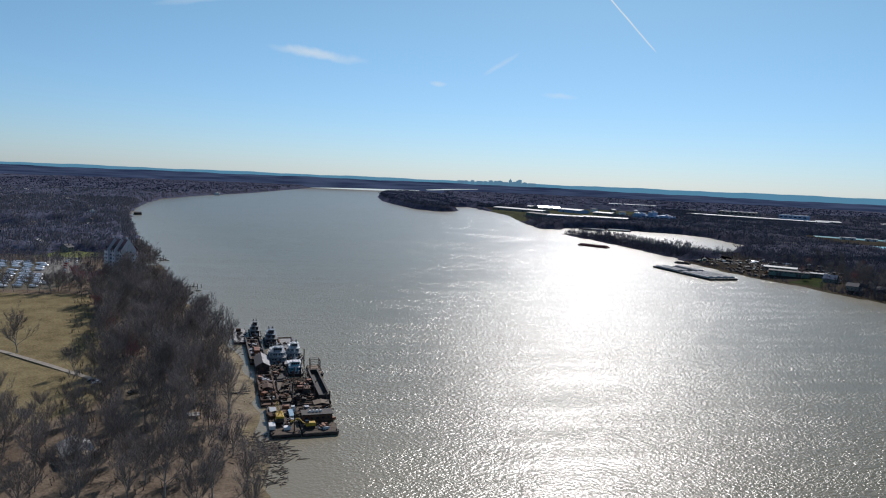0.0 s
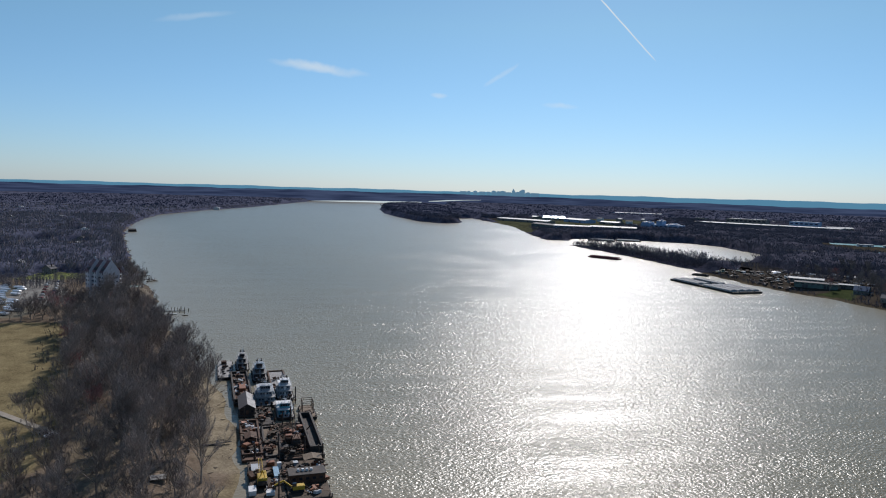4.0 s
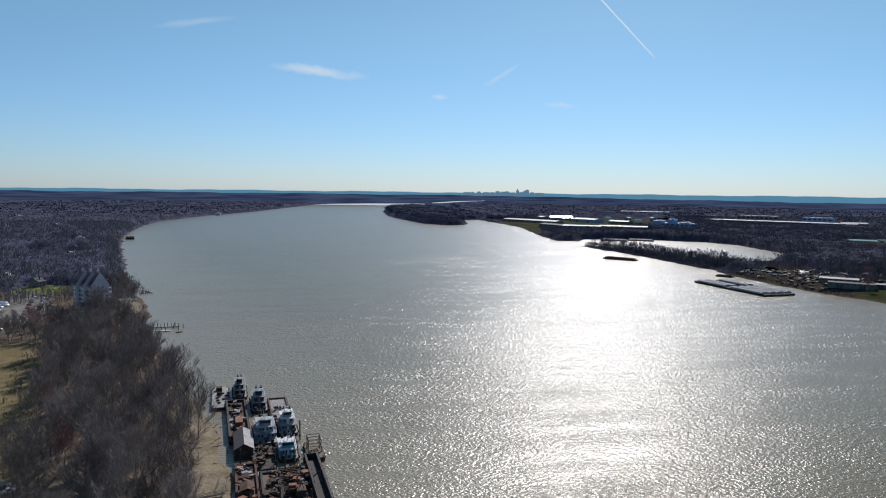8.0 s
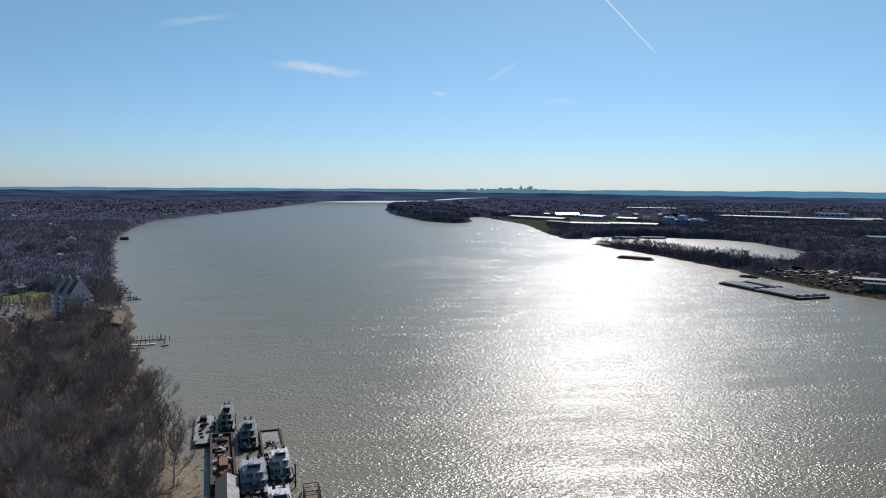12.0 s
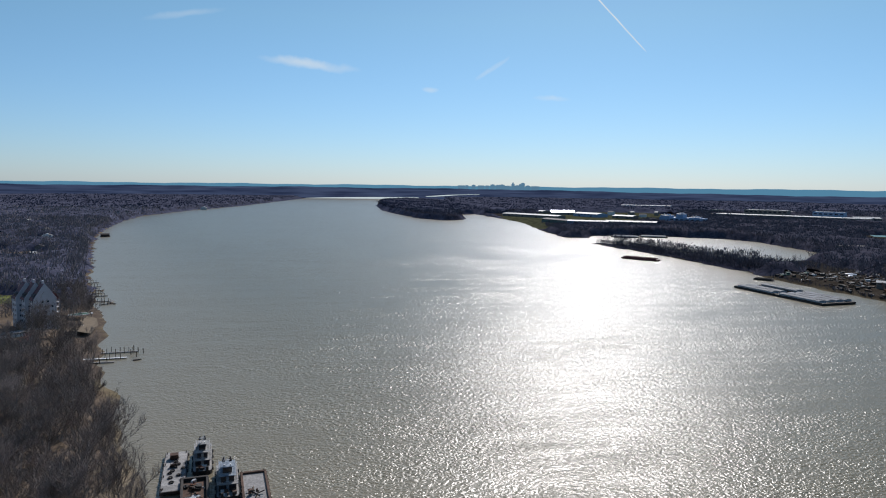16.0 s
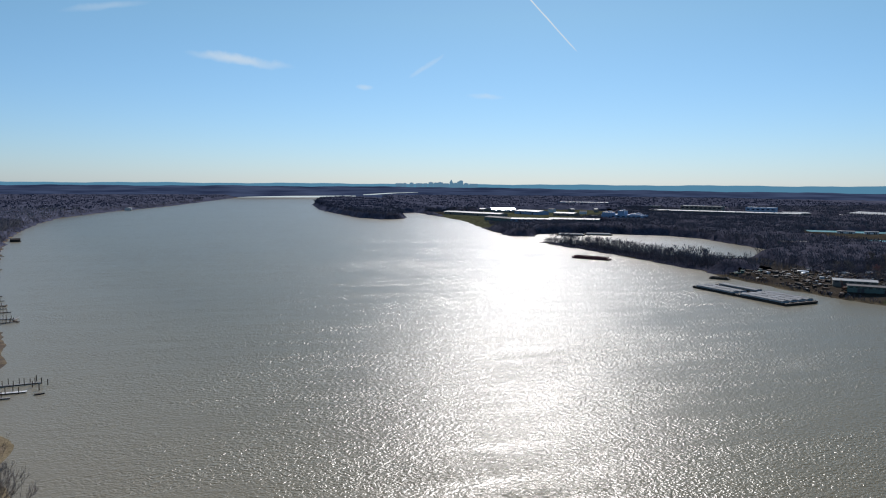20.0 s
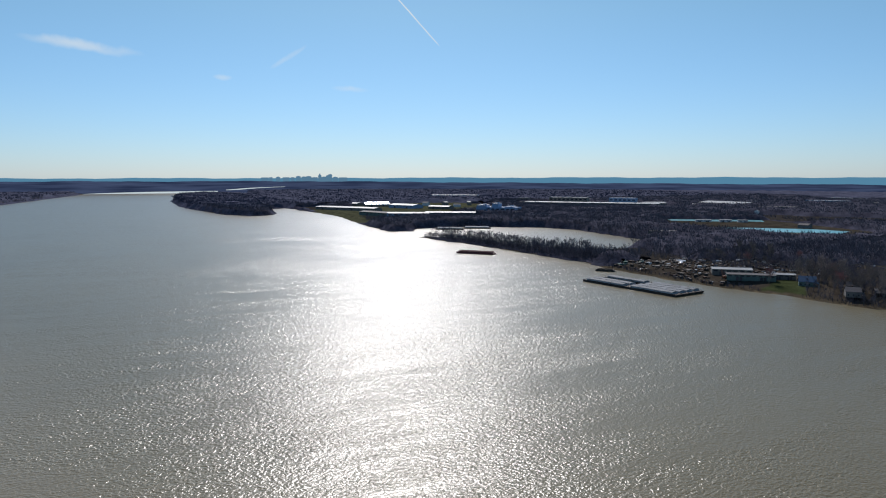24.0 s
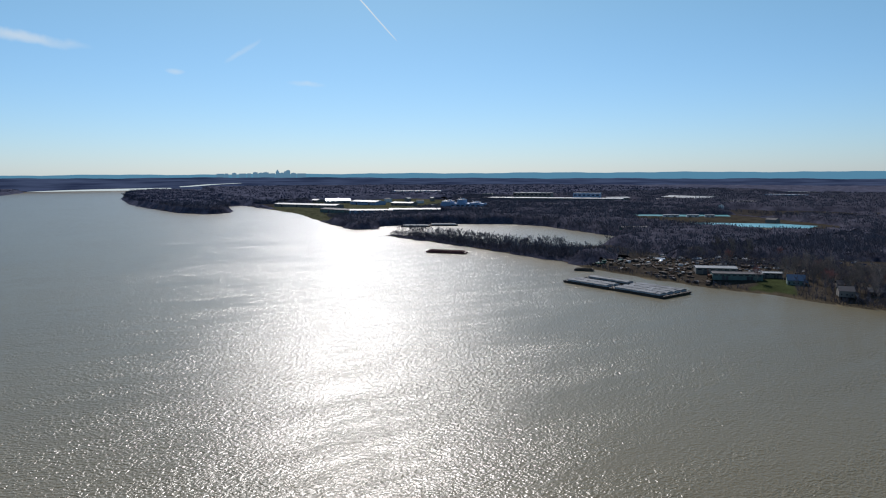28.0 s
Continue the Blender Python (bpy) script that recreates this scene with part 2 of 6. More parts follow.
def edge_distance(poly, x, y):
    best = np.full(np.shape(x), 1e9)
    for (x0, y0), (x1, y1) in zip(poly, poly[1:] + poly[:1]):
        dx, dy = x1 - x0, y1 - y0
        t = np.clip(((x - x0) * dx + (y - y0) * dy) / (dx * dx + dy * dy), 0, 1)
        best = np.minimum(best, np.hypot(x - x0 - t * dx, y - y0 - t * dy))
    return best


def inland(x, y):
    """Metres inland from the waterline, negative out on the water."""
    x, y = np.asarray(x, float), np.asarray(y, float)
    res = np.full(x.shape, -1e9)
    for poly in (LEFT_BANK, RIGHT_BANK, ISLAND):
        d = edge_distance(poly, x, y)
        res = np.maximum(res, np.where(inside(poly, x, y), d, -d))
    wob = 2.2 * np.sin(x * 0.11 + 1.3 * np.sin(y * 0.05)) + 2.0 * np.sin(y * 0.13 + x * 0.03)
    return res + np.where(np.abs(res) < 80, wob, 0)


def ground_z(x, y):
    return bank_height(inland(x, y))


def bank_height(d):
    rise = np.clip((d - 16) / 22, 0, 1)
    z = np.where(d < 0, np.maximum(-4, 0.16 * d), np.minimum(d * 0.09, 1.5) + 3.5 * rise * rise * (3 - 2 * rise))
    return z


TABLE_X, TABLE_Y = np.arange(-560, 961, 4.0), np.arange(150, 1951, 4.0)
TABLE = inland(*np.meshgrid(TABLE_X, TABLE_Y))


def shore(x, y):
    """Metres inland at one spot, from a table near the river."""
    if not (TABLE_X[0] <= x < TABLE_X[-1] - 4 and TABLE_Y[0] <= y < TABLE_Y[-1] - 4):
        return float(inland(np.array([x]), np.array([y]))[0])
    u, v = (x - TABLE_X[0]) / 4, (y - TABLE_Y[0]) / 4
    i, j = int(u), int(v)
    u, v = u - i, v - j
    return float((TABLE[j, i] * (1 - u) + TABLE[j, i + 1] * u) * (1 - v) + (TABLE[j + 1, i] * (1 - u) + TABLE[j + 1, i + 1] * u) * v)


def gz(x, y):
    return bank_height(np.array([shore(x, y)]))[0]


def spaced(*bands):
    out = []
    for a, b, step in bands:
        out.extend(np.arange(a, b, step))
    return np.array(out)


def mesh_ob(name, verts, faces, material, smooth=False):
    me = bpy.data.meshes.new(name)
    me.from_pydata([tuple(v) for v in verts], [], [tuple(f) for f in faces])
    me.materials.append(material)
    if smooth:
        me.polygons.foreach_set("use_smooth", [True] * len(me.polygons))
    me.update()
    return new(name, me)


def grid_faces(nx, ny):
    i = np.arange(nx * ny).reshape(ny, nx)
    return np.stack([i[:-1, :-1], i[:-1, 1:], i[1:, 1:], i[1:, :-1]], -1).reshape(-1, 4)


def ground_material():
    m = mat("ground_cover", (0.2, 0.17, 0.12), 1.0, var=0.35, scale=9, fine=7, bump=0.4, spec=0.0)
    nt = m.node_tree
    att = nt.nodes.new("ShaderNodeAttribute")
    att.attribute_name = "cover"
    mixes = [n for n in nt.nodes if n.bl_idname == "ShaderNodeMix"]
    mul = nt.nodes.new("ShaderNodeMix")
    mul.data_type, mul.blend_type = "RGBA", "MULTIPLY"
    mul.inputs[0].default_value = 1.0
    mixes[0].inputs[6].default_value, mixes[0].inputs[7].default_value = (0.62, 0.6, 0.58, 1), (1.3, 1.3, 1.25, 1)
    nt.links.new(mixes[0].outputs[2], mul.inputs[6])
    nt.links.new(att.outputs["Color"], mul.inputs[7])
    nt.links.new(mul.outputs[2], nt.nodes["Principled BSDF"].inputs["Base Color"])
    return m


def build_ground():
    xs = spaced((-5200, -1200, 200), (-1200, -420, 26), (-420, 40, 5), (40, 520, 24), (520, 700, 6), (700, 1500, 22), (1500, 5400, 200))
    ys = spaced((-2500, 100, 130), (100, 780, 5), (780, 1000, 9), (1000, 1700, 14), (1700, 2900, 26), (2900, 4900, 80))
    X, Y = np.meshgrid(xs, ys)
    x, y = X.ravel(), Y.ravel()
    z = ground_z(x, y)
    d = inland(x, y)
    z += np.where(d > 2, 0.25 * np.sin(x * 0.07) * np.sin(y * 0.06 + 1), 0)
    ob = mesh_ob("ground", np.stack([x, y, z], 1), grid_faces(len(xs), len(ys)), ground_material(), True)
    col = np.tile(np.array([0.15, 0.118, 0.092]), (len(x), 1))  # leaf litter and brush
    # far-bank ground darkened in colour for its long shadows and clutter
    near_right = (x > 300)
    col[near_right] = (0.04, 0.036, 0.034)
    rng = np.random.RandomState(3)
    col *= (0.8 + 0.4 * rng.rand(len(x)))[:, None]
    col[(d > -40) & (d < 6)] = (0.2, 0.165, 0.11)
    mud = (y > 600) & (y < 1750) & (x < 200)
    col[(d > -40) & (d < 17) & mud] = (0.115, 0.094, 0.08)
    beach = (y > 310) & (y < 480)
    col[(d > -40) & (d < 14) & beach] = (0.225, 0.19, 0.14)   # sand
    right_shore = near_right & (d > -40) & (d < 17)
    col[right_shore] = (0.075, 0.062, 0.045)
    for poly, c in ((FIELD, (0.19, 0.155, 0.09)), (BOAT_YARD, (0.13, 0.12, 0.1)), (CAR_LOT, (0.2, 0.19, 0.18)),
                    (YARD, (0.055, 0.046, 0.038)), (GLADE, (0.165, 0.135, 0.1)), (LAWN, (0.046, 0.056, 0.026)), (APARTMENT_LAWN, (0.17, 0.19, 0.07))):
        col[inside(poly, x, y) & (d > 12)] = c
    for poly in MEADOWS:
        k = inside(poly, x, y)
        col[k] = np.array((0.066, 0.068, 0.042) if poly[0][1] > 1700 else (0.052, 0.045, 0.036)) * (0.7 + 0.6 * rng.rand(int(k.sum())))[:, None]
    col[(d < 0) & (d > -6)] = (0.2, 0.165, 0.11)
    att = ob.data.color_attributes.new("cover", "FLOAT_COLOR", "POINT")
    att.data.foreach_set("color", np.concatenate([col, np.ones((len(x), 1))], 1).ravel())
    return tagged(ob, "dry winter ground with sandy banks and brown leaf litter", "ground", kind="structure")


ground = build_ground()
wx, wy = np.meshgrid(spaced((-3000, -600, 300), (-600, 900, 100), (900, 3001, 300)), spaced((-2500, 0, 250), (0, 1500, 100), (1500, 5000, 425)))
water = mesh_ob("water", np.stack([wx.ravel(), wy.ravel(), 0 * wx.ravel()], 1), grid_faces(wx.shape[1], wx.shape[0]), M_WATER)
tagged(water, "wide muddy river with small wind ripples glittering in the sun", "river", kind="structure")


# ---- woods ----
def fbm(x, y, s, seed=0):
    """Cheap smooth noise in 0..1."""
    r = np.random.RandomState(seed)
    out = np.zeros(np.shape(x))
    for k in range(5):
        a = r.rand() * 6.28
        f = s * 1.7 ** k
        ca, sa = math.cos(a) * f, math.sin(a) * f
        out += np.sin(x * ca + y * sa + r.rand() * 6.28 + 1.5 * np.sin(x * sa * 0.7 - y * ca * 0.6)) / 1.4 ** k
    return 0.5 + out / 6.0


CLEAR = []   # (x, y, radius) round buildings


def woods_mask(x, y):
    d = inland(x, y)
    left = x < 200
    ok = d > np.where(left & (y < 1800), 10, 6)
    ok &= np.hypot(x, y - 168) < 4690
    ok &= ~(left & (y < 850))
    ok &= ~(left & inside(CAR_LOT, x, y))
    ok &= ~inside(YARD, x, y)
    ok &= ~inside(APARTMENT_LAWN, x, y)
    for poly in MEADOWS:
        ok &= ~inside(poly, x, y)
    ok &= ~((x > 250) & (y < 560))
    thin = fbm(x, y, 0.004, 5)
    ok &= ~((x > 620) & (x < 2900) & (y < 2600) & (thin < 0.31))
    ok &= ~(left & (y < 1700) & (fbm(x, y, 0.012, 8) < 0.33))
    for cx, cy, r in CLEAR:
        ok &= np.hypot(x - cx, y - cy) > r
    return ok


def canopy(name, x0, x1, y0, y1, step, seed, lo=5.5):
    xs, ys = np.arange(x0, x1 + step, step), np.arange(y0, y1 + step, step)
    X, Y = np.meshgrid(xs, ys)
    r = np.random.RandomState(seed)
    x = (X + (r.rand(*X.shape) - 0.5) * step * 0.8).ravel()
    y = (Y + (r.rand(*X.shape) - 0.5) * step * 0.8).ravel()
    ok = woods_mask(x, y)
    top = np.interp(y, (700, 1000, 2600, 4700), (lo, lo + 1.5, lo + 6, lo + 7)) + 6 * fbm(x, y, 0.02, 12) + (r.rand(len(x)) - 0.5) * 5.0
    soft = ok.reshape(X.shape).astype(float)
    for _ in range(1):
        p = np.pad(soft, 1, mode="edge")
        soft = sum(p[i:i + X.shape[0], j:j + X.shape[1]] for i in range(3) for j in range(3)) / 9.0
    top *= np.clip(soft.ravel() * 1.5 - 0.45, 0.12, 1.0)      # woods thin out at their edges
    spit = (x > 500) & (x < 720) & (y > 1000) & (y < 1450)
    top = np.where(spit, top * 0.2, top)
    z = np.where(ok, np.minimum(5, ground_z(x, y) + 1) + top, ground_z(x, y) - 0.3)
    f = grid_faces(len(xs), len(ys))
    keep = ok[f].any(1)
    f = f[keep]
    tri = np.concatenate([f[:, [0, 1, 2]], f[:, [0, 2, 3]]])
    used, inv = np.unique(tri, return_inverse=True)
    v = np.stack([x, y, z], 1)[used]
    # right-bank canopies take the darker haze-tinted copy
    ob = mesh_ob(name, v, inv.reshape(-1, 3), M_WOODS_DARK if x0 > 200 and y1 < 2700 else M_WOODS, True)
    return tagged(ob, "dense leafless winter woods, blue-grey with haze in the colour", "woods", kind="stuff")


def bristle(name, x0, x1, y0, y1, step, seed, per, h0, h1, w, material):
    """Thin upright tufts standing out of the woods: the bare tops of single trees."""
    r = np.random.RandomState(seed)
    n = int((x1 - x0) * (y1 - y0) / step ** 2)
    x, y = r.uniform(x0, x1, n), r.uniform(y0, y1, n)
    ok = woods_mask(x, y)
    x, y = np.repeat(x[ok], per), np.repeat(y[ok], per)
    n = len(x)
    x, y = x + r.normal(0, step * 0.28, n), y + r.normal(0, step * 0.28, n)
    z = 5 + r.uniform(2, 9, n) + np.interp(y, (1000, 2600), (0, 6))
    h = r.uniform(h0, h1, n)
    a = r.uniform(0, math.pi, n)
    dx, dy = np.cos(a) * w * r.uniform(0.5, 1.2, n), np.sin(a) * w * r.uniform(0.5, 1.2, n)
    lx, ly = r.normal(0, 1.9, n), r.normal(0, 1.9, n)
    v = np.empty((n, 3, 3))
    v[:, 0] = np.stack([x - dx * 0.3, y - dy * 0.3, z], 1)
    v[:, 1] = np.stack([x + dx + lx, y + dy + ly, z + h * 0.8], 1)
    v[:, 2] = np.stack([x - dx + lx, y - dy + ly, z + h], 1)
    ob = mesh_ob(name, v.reshape(-1, 3), np.arange(3 * n).reshape(-1, 3), material)
    return tagged(ob, "bare tree tops standing out of the winter woods", "trees", kind="stuff")
CLEAR.extend([(668, 990, 42), (805, 1880, 75), (850, 1850, 70), (1000, 1940, 70), (880, 2540, 90), (900, 2380, 70), (690, 2330, 90), (660, 1980, 70),
              (1530, 2190, 190), (1430, 2290, 120), (1640, 2080, 150), (1850, 2650, 110), (1540, 3200, 110), (1770, 2146, 60), (1950, 2010, 90),
              (-340, 930, 20), (-620, 1900, 30), (-700, 1820, 28), (-390, 2936, 36), (-900, 2400, 36), (-1000, 2450, 36), (-480, 1600, 24), (2430, 1950, 90), (2760, 2100, 80), (1890, 1730, 60), (-429, 1454, 30), (-360, 1197, 28)])
canopy("far_woods", -1500, 2900, 2600, 4700, 20, 11)
canopy("far_woods", -4200, -1500, 900, 4700, 40, 12)
canopy("far_woods", 2900, 5000, 500, 4700, 40, 13)
canopy("far_woods", 260, 720, 2200, 4250, 11, 19, 7)
canopy("far_woods", 260, 1500, 960, 2600, 10, 14)
canopy("far_woods", 1500, 2900, 600, 2600, 16, 15)
canopy("far_woods", 600, 1500, 560, 960, 8, 16, 3.5)
canopy("far_woods", -760, 0, 790, 2600, 9, 17)
canopy("far_woods", -1500, -760, 600, 2600, 16, 18)


def ridge(name, radius, base, tops, seed, material, label):
    n = 260
    verts, faces = [], []
    for i in range(n + 1):
        az = radians(-62 + 140 * i / n)
        x, y = radius * math.sin(az), 168 + radius * math.cos(az)
        h = float(np.interp(i / n, [k / (len(tops) - 1) for k in range(len(tops))], tops))
        h += 1.8 * math.sin(i * 0.31 + seed) + 1.3 * math.sin(i * 0.83 + seed * 2) + 0.8 * math.sin(i * 2.1)
        verts += [(x, y, base), (x, y, h), (x * 1.004, y * 1.004, base)]
        if i:
            a = 3 * i
            faces += [(a - 3, a, a + 1, a - 2), (a - 2, a + 1, a + 2, a - 1)]
    return tagged(mesh_ob(name, verts, faces, material), label, "hills", kind="structure")


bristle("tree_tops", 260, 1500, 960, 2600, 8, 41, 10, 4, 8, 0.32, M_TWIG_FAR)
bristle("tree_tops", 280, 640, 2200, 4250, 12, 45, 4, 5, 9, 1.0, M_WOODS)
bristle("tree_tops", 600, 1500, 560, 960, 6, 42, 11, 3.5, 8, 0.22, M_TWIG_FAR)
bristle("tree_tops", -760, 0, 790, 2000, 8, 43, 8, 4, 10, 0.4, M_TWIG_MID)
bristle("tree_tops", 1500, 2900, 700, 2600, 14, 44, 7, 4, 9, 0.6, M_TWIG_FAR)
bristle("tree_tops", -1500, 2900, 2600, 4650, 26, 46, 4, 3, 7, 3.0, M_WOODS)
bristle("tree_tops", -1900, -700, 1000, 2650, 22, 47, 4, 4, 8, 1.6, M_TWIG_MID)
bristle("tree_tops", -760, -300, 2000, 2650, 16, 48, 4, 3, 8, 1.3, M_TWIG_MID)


ridge("backdrop", 4775, 0, [93, 95, 93, 92, 92, 92, 94, 97, 98, 98], 1.0, M_RIDGE, "long line of low hills, distance haze painted as blue glow")
ridge("backdrop", 4710, 0, [75, 75, 75, 75, 74, 72, 61, 57, 57, 57], 4.0, M_FAR, "distant wooded plain, haze painted as dark blue glow")
# the far water's sky shine is painted as upright glowing strips
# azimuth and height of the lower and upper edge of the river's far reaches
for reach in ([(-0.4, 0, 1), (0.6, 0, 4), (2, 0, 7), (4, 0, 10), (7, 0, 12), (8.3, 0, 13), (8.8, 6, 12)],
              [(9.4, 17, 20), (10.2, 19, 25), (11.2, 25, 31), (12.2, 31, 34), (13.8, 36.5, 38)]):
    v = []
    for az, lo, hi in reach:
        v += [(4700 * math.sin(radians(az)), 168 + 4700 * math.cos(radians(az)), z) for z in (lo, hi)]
    tagged(mesh_ob("backdrop", v, [(2 * k, 2 * k + 2, 2 * k + 3, 2 * k + 1) for k in range(len(reach) - 1)], M_FAR_RIVER_GLOW), "far reach of the river, its shine painted as a glowing strip", "river", kind="structure")


# ---- trees ----
def tube(verts, faces, pts, radii, sides):
    """A tapering branch along pts."""
    base = len(verts)
    for k, (p, r) in enumerate(zip(pts, radii)):
        d = (pts[min(k + 1, len(pts) - 1)] - pts[max(k - 1, 0)]).normalized()
        a = d.orthogonal().normalized()
        b = d.cross(a)
        for s in range(sides):
            t = 2 * math.pi * s / sides
            verts.append(p + (a * math.cos(t) + b * math.sin(t)) * r)
    for k in range(len(pts) - 1):
        for s in range(sides):
            i, j = base + k * sides + s, base + k * sides + (s + 1) % sides
            faces.append((i, j, j + sides, i + sides))


def sliver(verts, faces, a, b, w, rng):
    side = (b - a).cross(Vector((rng.random() - 0.5, rng.random() - 0.5, rng.random() - 0.5)))
    if side.length < 1e-6:
        return
    side = side.normalized() * w
    i = len(verts)
    verts.extend([a - side, a + side, b])
    faces.append((i, i + 1, i + 2))


def grow_tree(seed, height, spread, limbs, twigs, twig_w, lean=0.0, upright=0.5):
    rng = random.Random(seed)
    tv, tf, cv, cf = [], [], [], []
    trunk = []
    p, d = Vector((0, 0, -0.6)), Vector((lean, lean * 0.4, 1)).normalized()
    steps = 8
    for k in range(steps + 1):
        trunk.append(p.copy())
        d = (d + Vector((rng.gauss(0, 0.09), rng.gauss(0, 0.09), 0.05))).normalized()
        p = p + d * height * 0.82 / steps
    r0 = height * 0.017
    tube(tv, tf, trunk, [r0 * (1 - 0.85 * k / steps) * (1.5 if k == 0 else 1) for k in range(steps + 1)], 7)
    tips = []

    def branch(start, way, length, radius, level):
        pts, q, w = [start.copy()], start.copy(), way.copy()
        if level == 2:
            for _ in range(2):
                e = start + (way + Vector((rng.gauss(0, 0.2), rng.gauss(0, 0.2), 0.15))).normalized() * length
                sliver(tv, tf, start, e, radius * 0.9, rng)
            tips.append((start, e, length))
            return
        n = 4
        for k in range(n):
            w = (w + Vector((rng.gauss(0, 0.18), rng.gauss(0, 0.18), 0.13 * upright + rng.gauss(0, 0.08)))).normalized()
            q = q + w * length / n
            pts.append(q.copy())
        tube(tv, tf, pts, [radius * (1 - 0.75 * k / n) for k in range(n + 1)], 4 if level == 0 else 3)
        if level < 2:
            for _ in range(4 if level == 0 else 3):
                k = rng.randint(1, n)
                side = Vector((rng.gauss(0, 1), rng.gauss(0, 1), rng.gauss(0.75, 0.5))).normalized()
                branch(pts[k], (w * 0.75 + side * 0.8).normalized(), length * rng.uniform(0.42, 0.62), radius * 0.5, level + 1)
        for a, b in zip(pts[1:], pts[2:]):
            tips.append((a, b, length))
    for i in range(limbs):
        f = rng.uniform(0.16, 0.98)
        k = f * steps
        at = trunk[int(k)].lerp(trunk[min(int(k) + 1, steps)], k - int(k))
        az = i * 2.4 + rng.uniform(-0.5, 0.5)
        out = Vector((math.cos(az), math.sin(az), rng.uniform(0.45, 1.15) + 0.8 * f)).normalized()
        branch(at, out, spread * (1.15 - 0.5 * f) * rng.uniform(0.75, 1.15), r0 * (0.5 - 0.28 * f), 0)
    for i in range(twigs):
        a, b, ln = tips[i % len(tips)]
        s = a.lerp(b, rng.random())
        way = ((b - a).normalized() + Vector((rng.gauss(0, 0.55), rng.gauss(0, 0.55), rng.gauss(0.5, 0.45)))).normalized()
        e = s + way * rng.uniform(1.0, 2.7) * height / 20
        sliver(cv, cf, s, e, twig_w * rng.uniform(0.6, 1.3), rng)
        m = s.lerp(e, 0.55)
        e2 = m + (way + Vector((rng.gauss(0, 0.7), rng.gauss(0, 0.7), rng.gauss(0.1, 0.5)))).normalized() * rng.uniform(0.5, 1.1) * height / 20
        sliver(cv, cf, m, e2, twig_w * 0.7, rng)
    return (tv, tf), (cv, cf)


def make_tree(seed, height, spread, limbs, twigs, twig_w, label, group, crown_mat=None, **kw):
    (tv, tf), (cv, cf) = grow_tree(seed, height, spread, limbs, twigs, twig_w, **kw)
    root = new("tree")
    tagged(root, label, "tree", group)
    a = mesh_ob("trunk", tv, tf, M_BARK, True)
    b = mesh_ob("crown", cv, cf, crown_mat or M_TWIG)
    a.parent = b.parent = root
    return root


TALL = "tall leafless hardwood tree on the river bank"
tree_kinds = [
    make_tree(1, 24, 11.5, 19, 2900, 0.042, TALL, "bank trees"),
    make_tree(2, 27, 12.0, 19, 3000, 0.042, TALL, "bank trees", lean=0.12),
    make_tree(3, 21, 10.5, 18, 2600, 0.042, TALL, "bank trees"),
    make_tree(4, 18, 8.0, 15, 2000, 0.038, "slender leafless tree among the bank woods", "bank trees", upright=0.9),
    make_tree(5, 13, 7.0, 14, 1800, 0.036, "small bushy leafless tree among the bank woods", "bank trees"),
    make_tree(6, 15, 6.5, 12, 1700, 0.035, "small tree with reddish spring buds", "budding trees", M_TWIG_RED),
]


def in_poly(poly, x, y):
    return bool(inside(poly, np.array([x]), np.array([y]))[0])


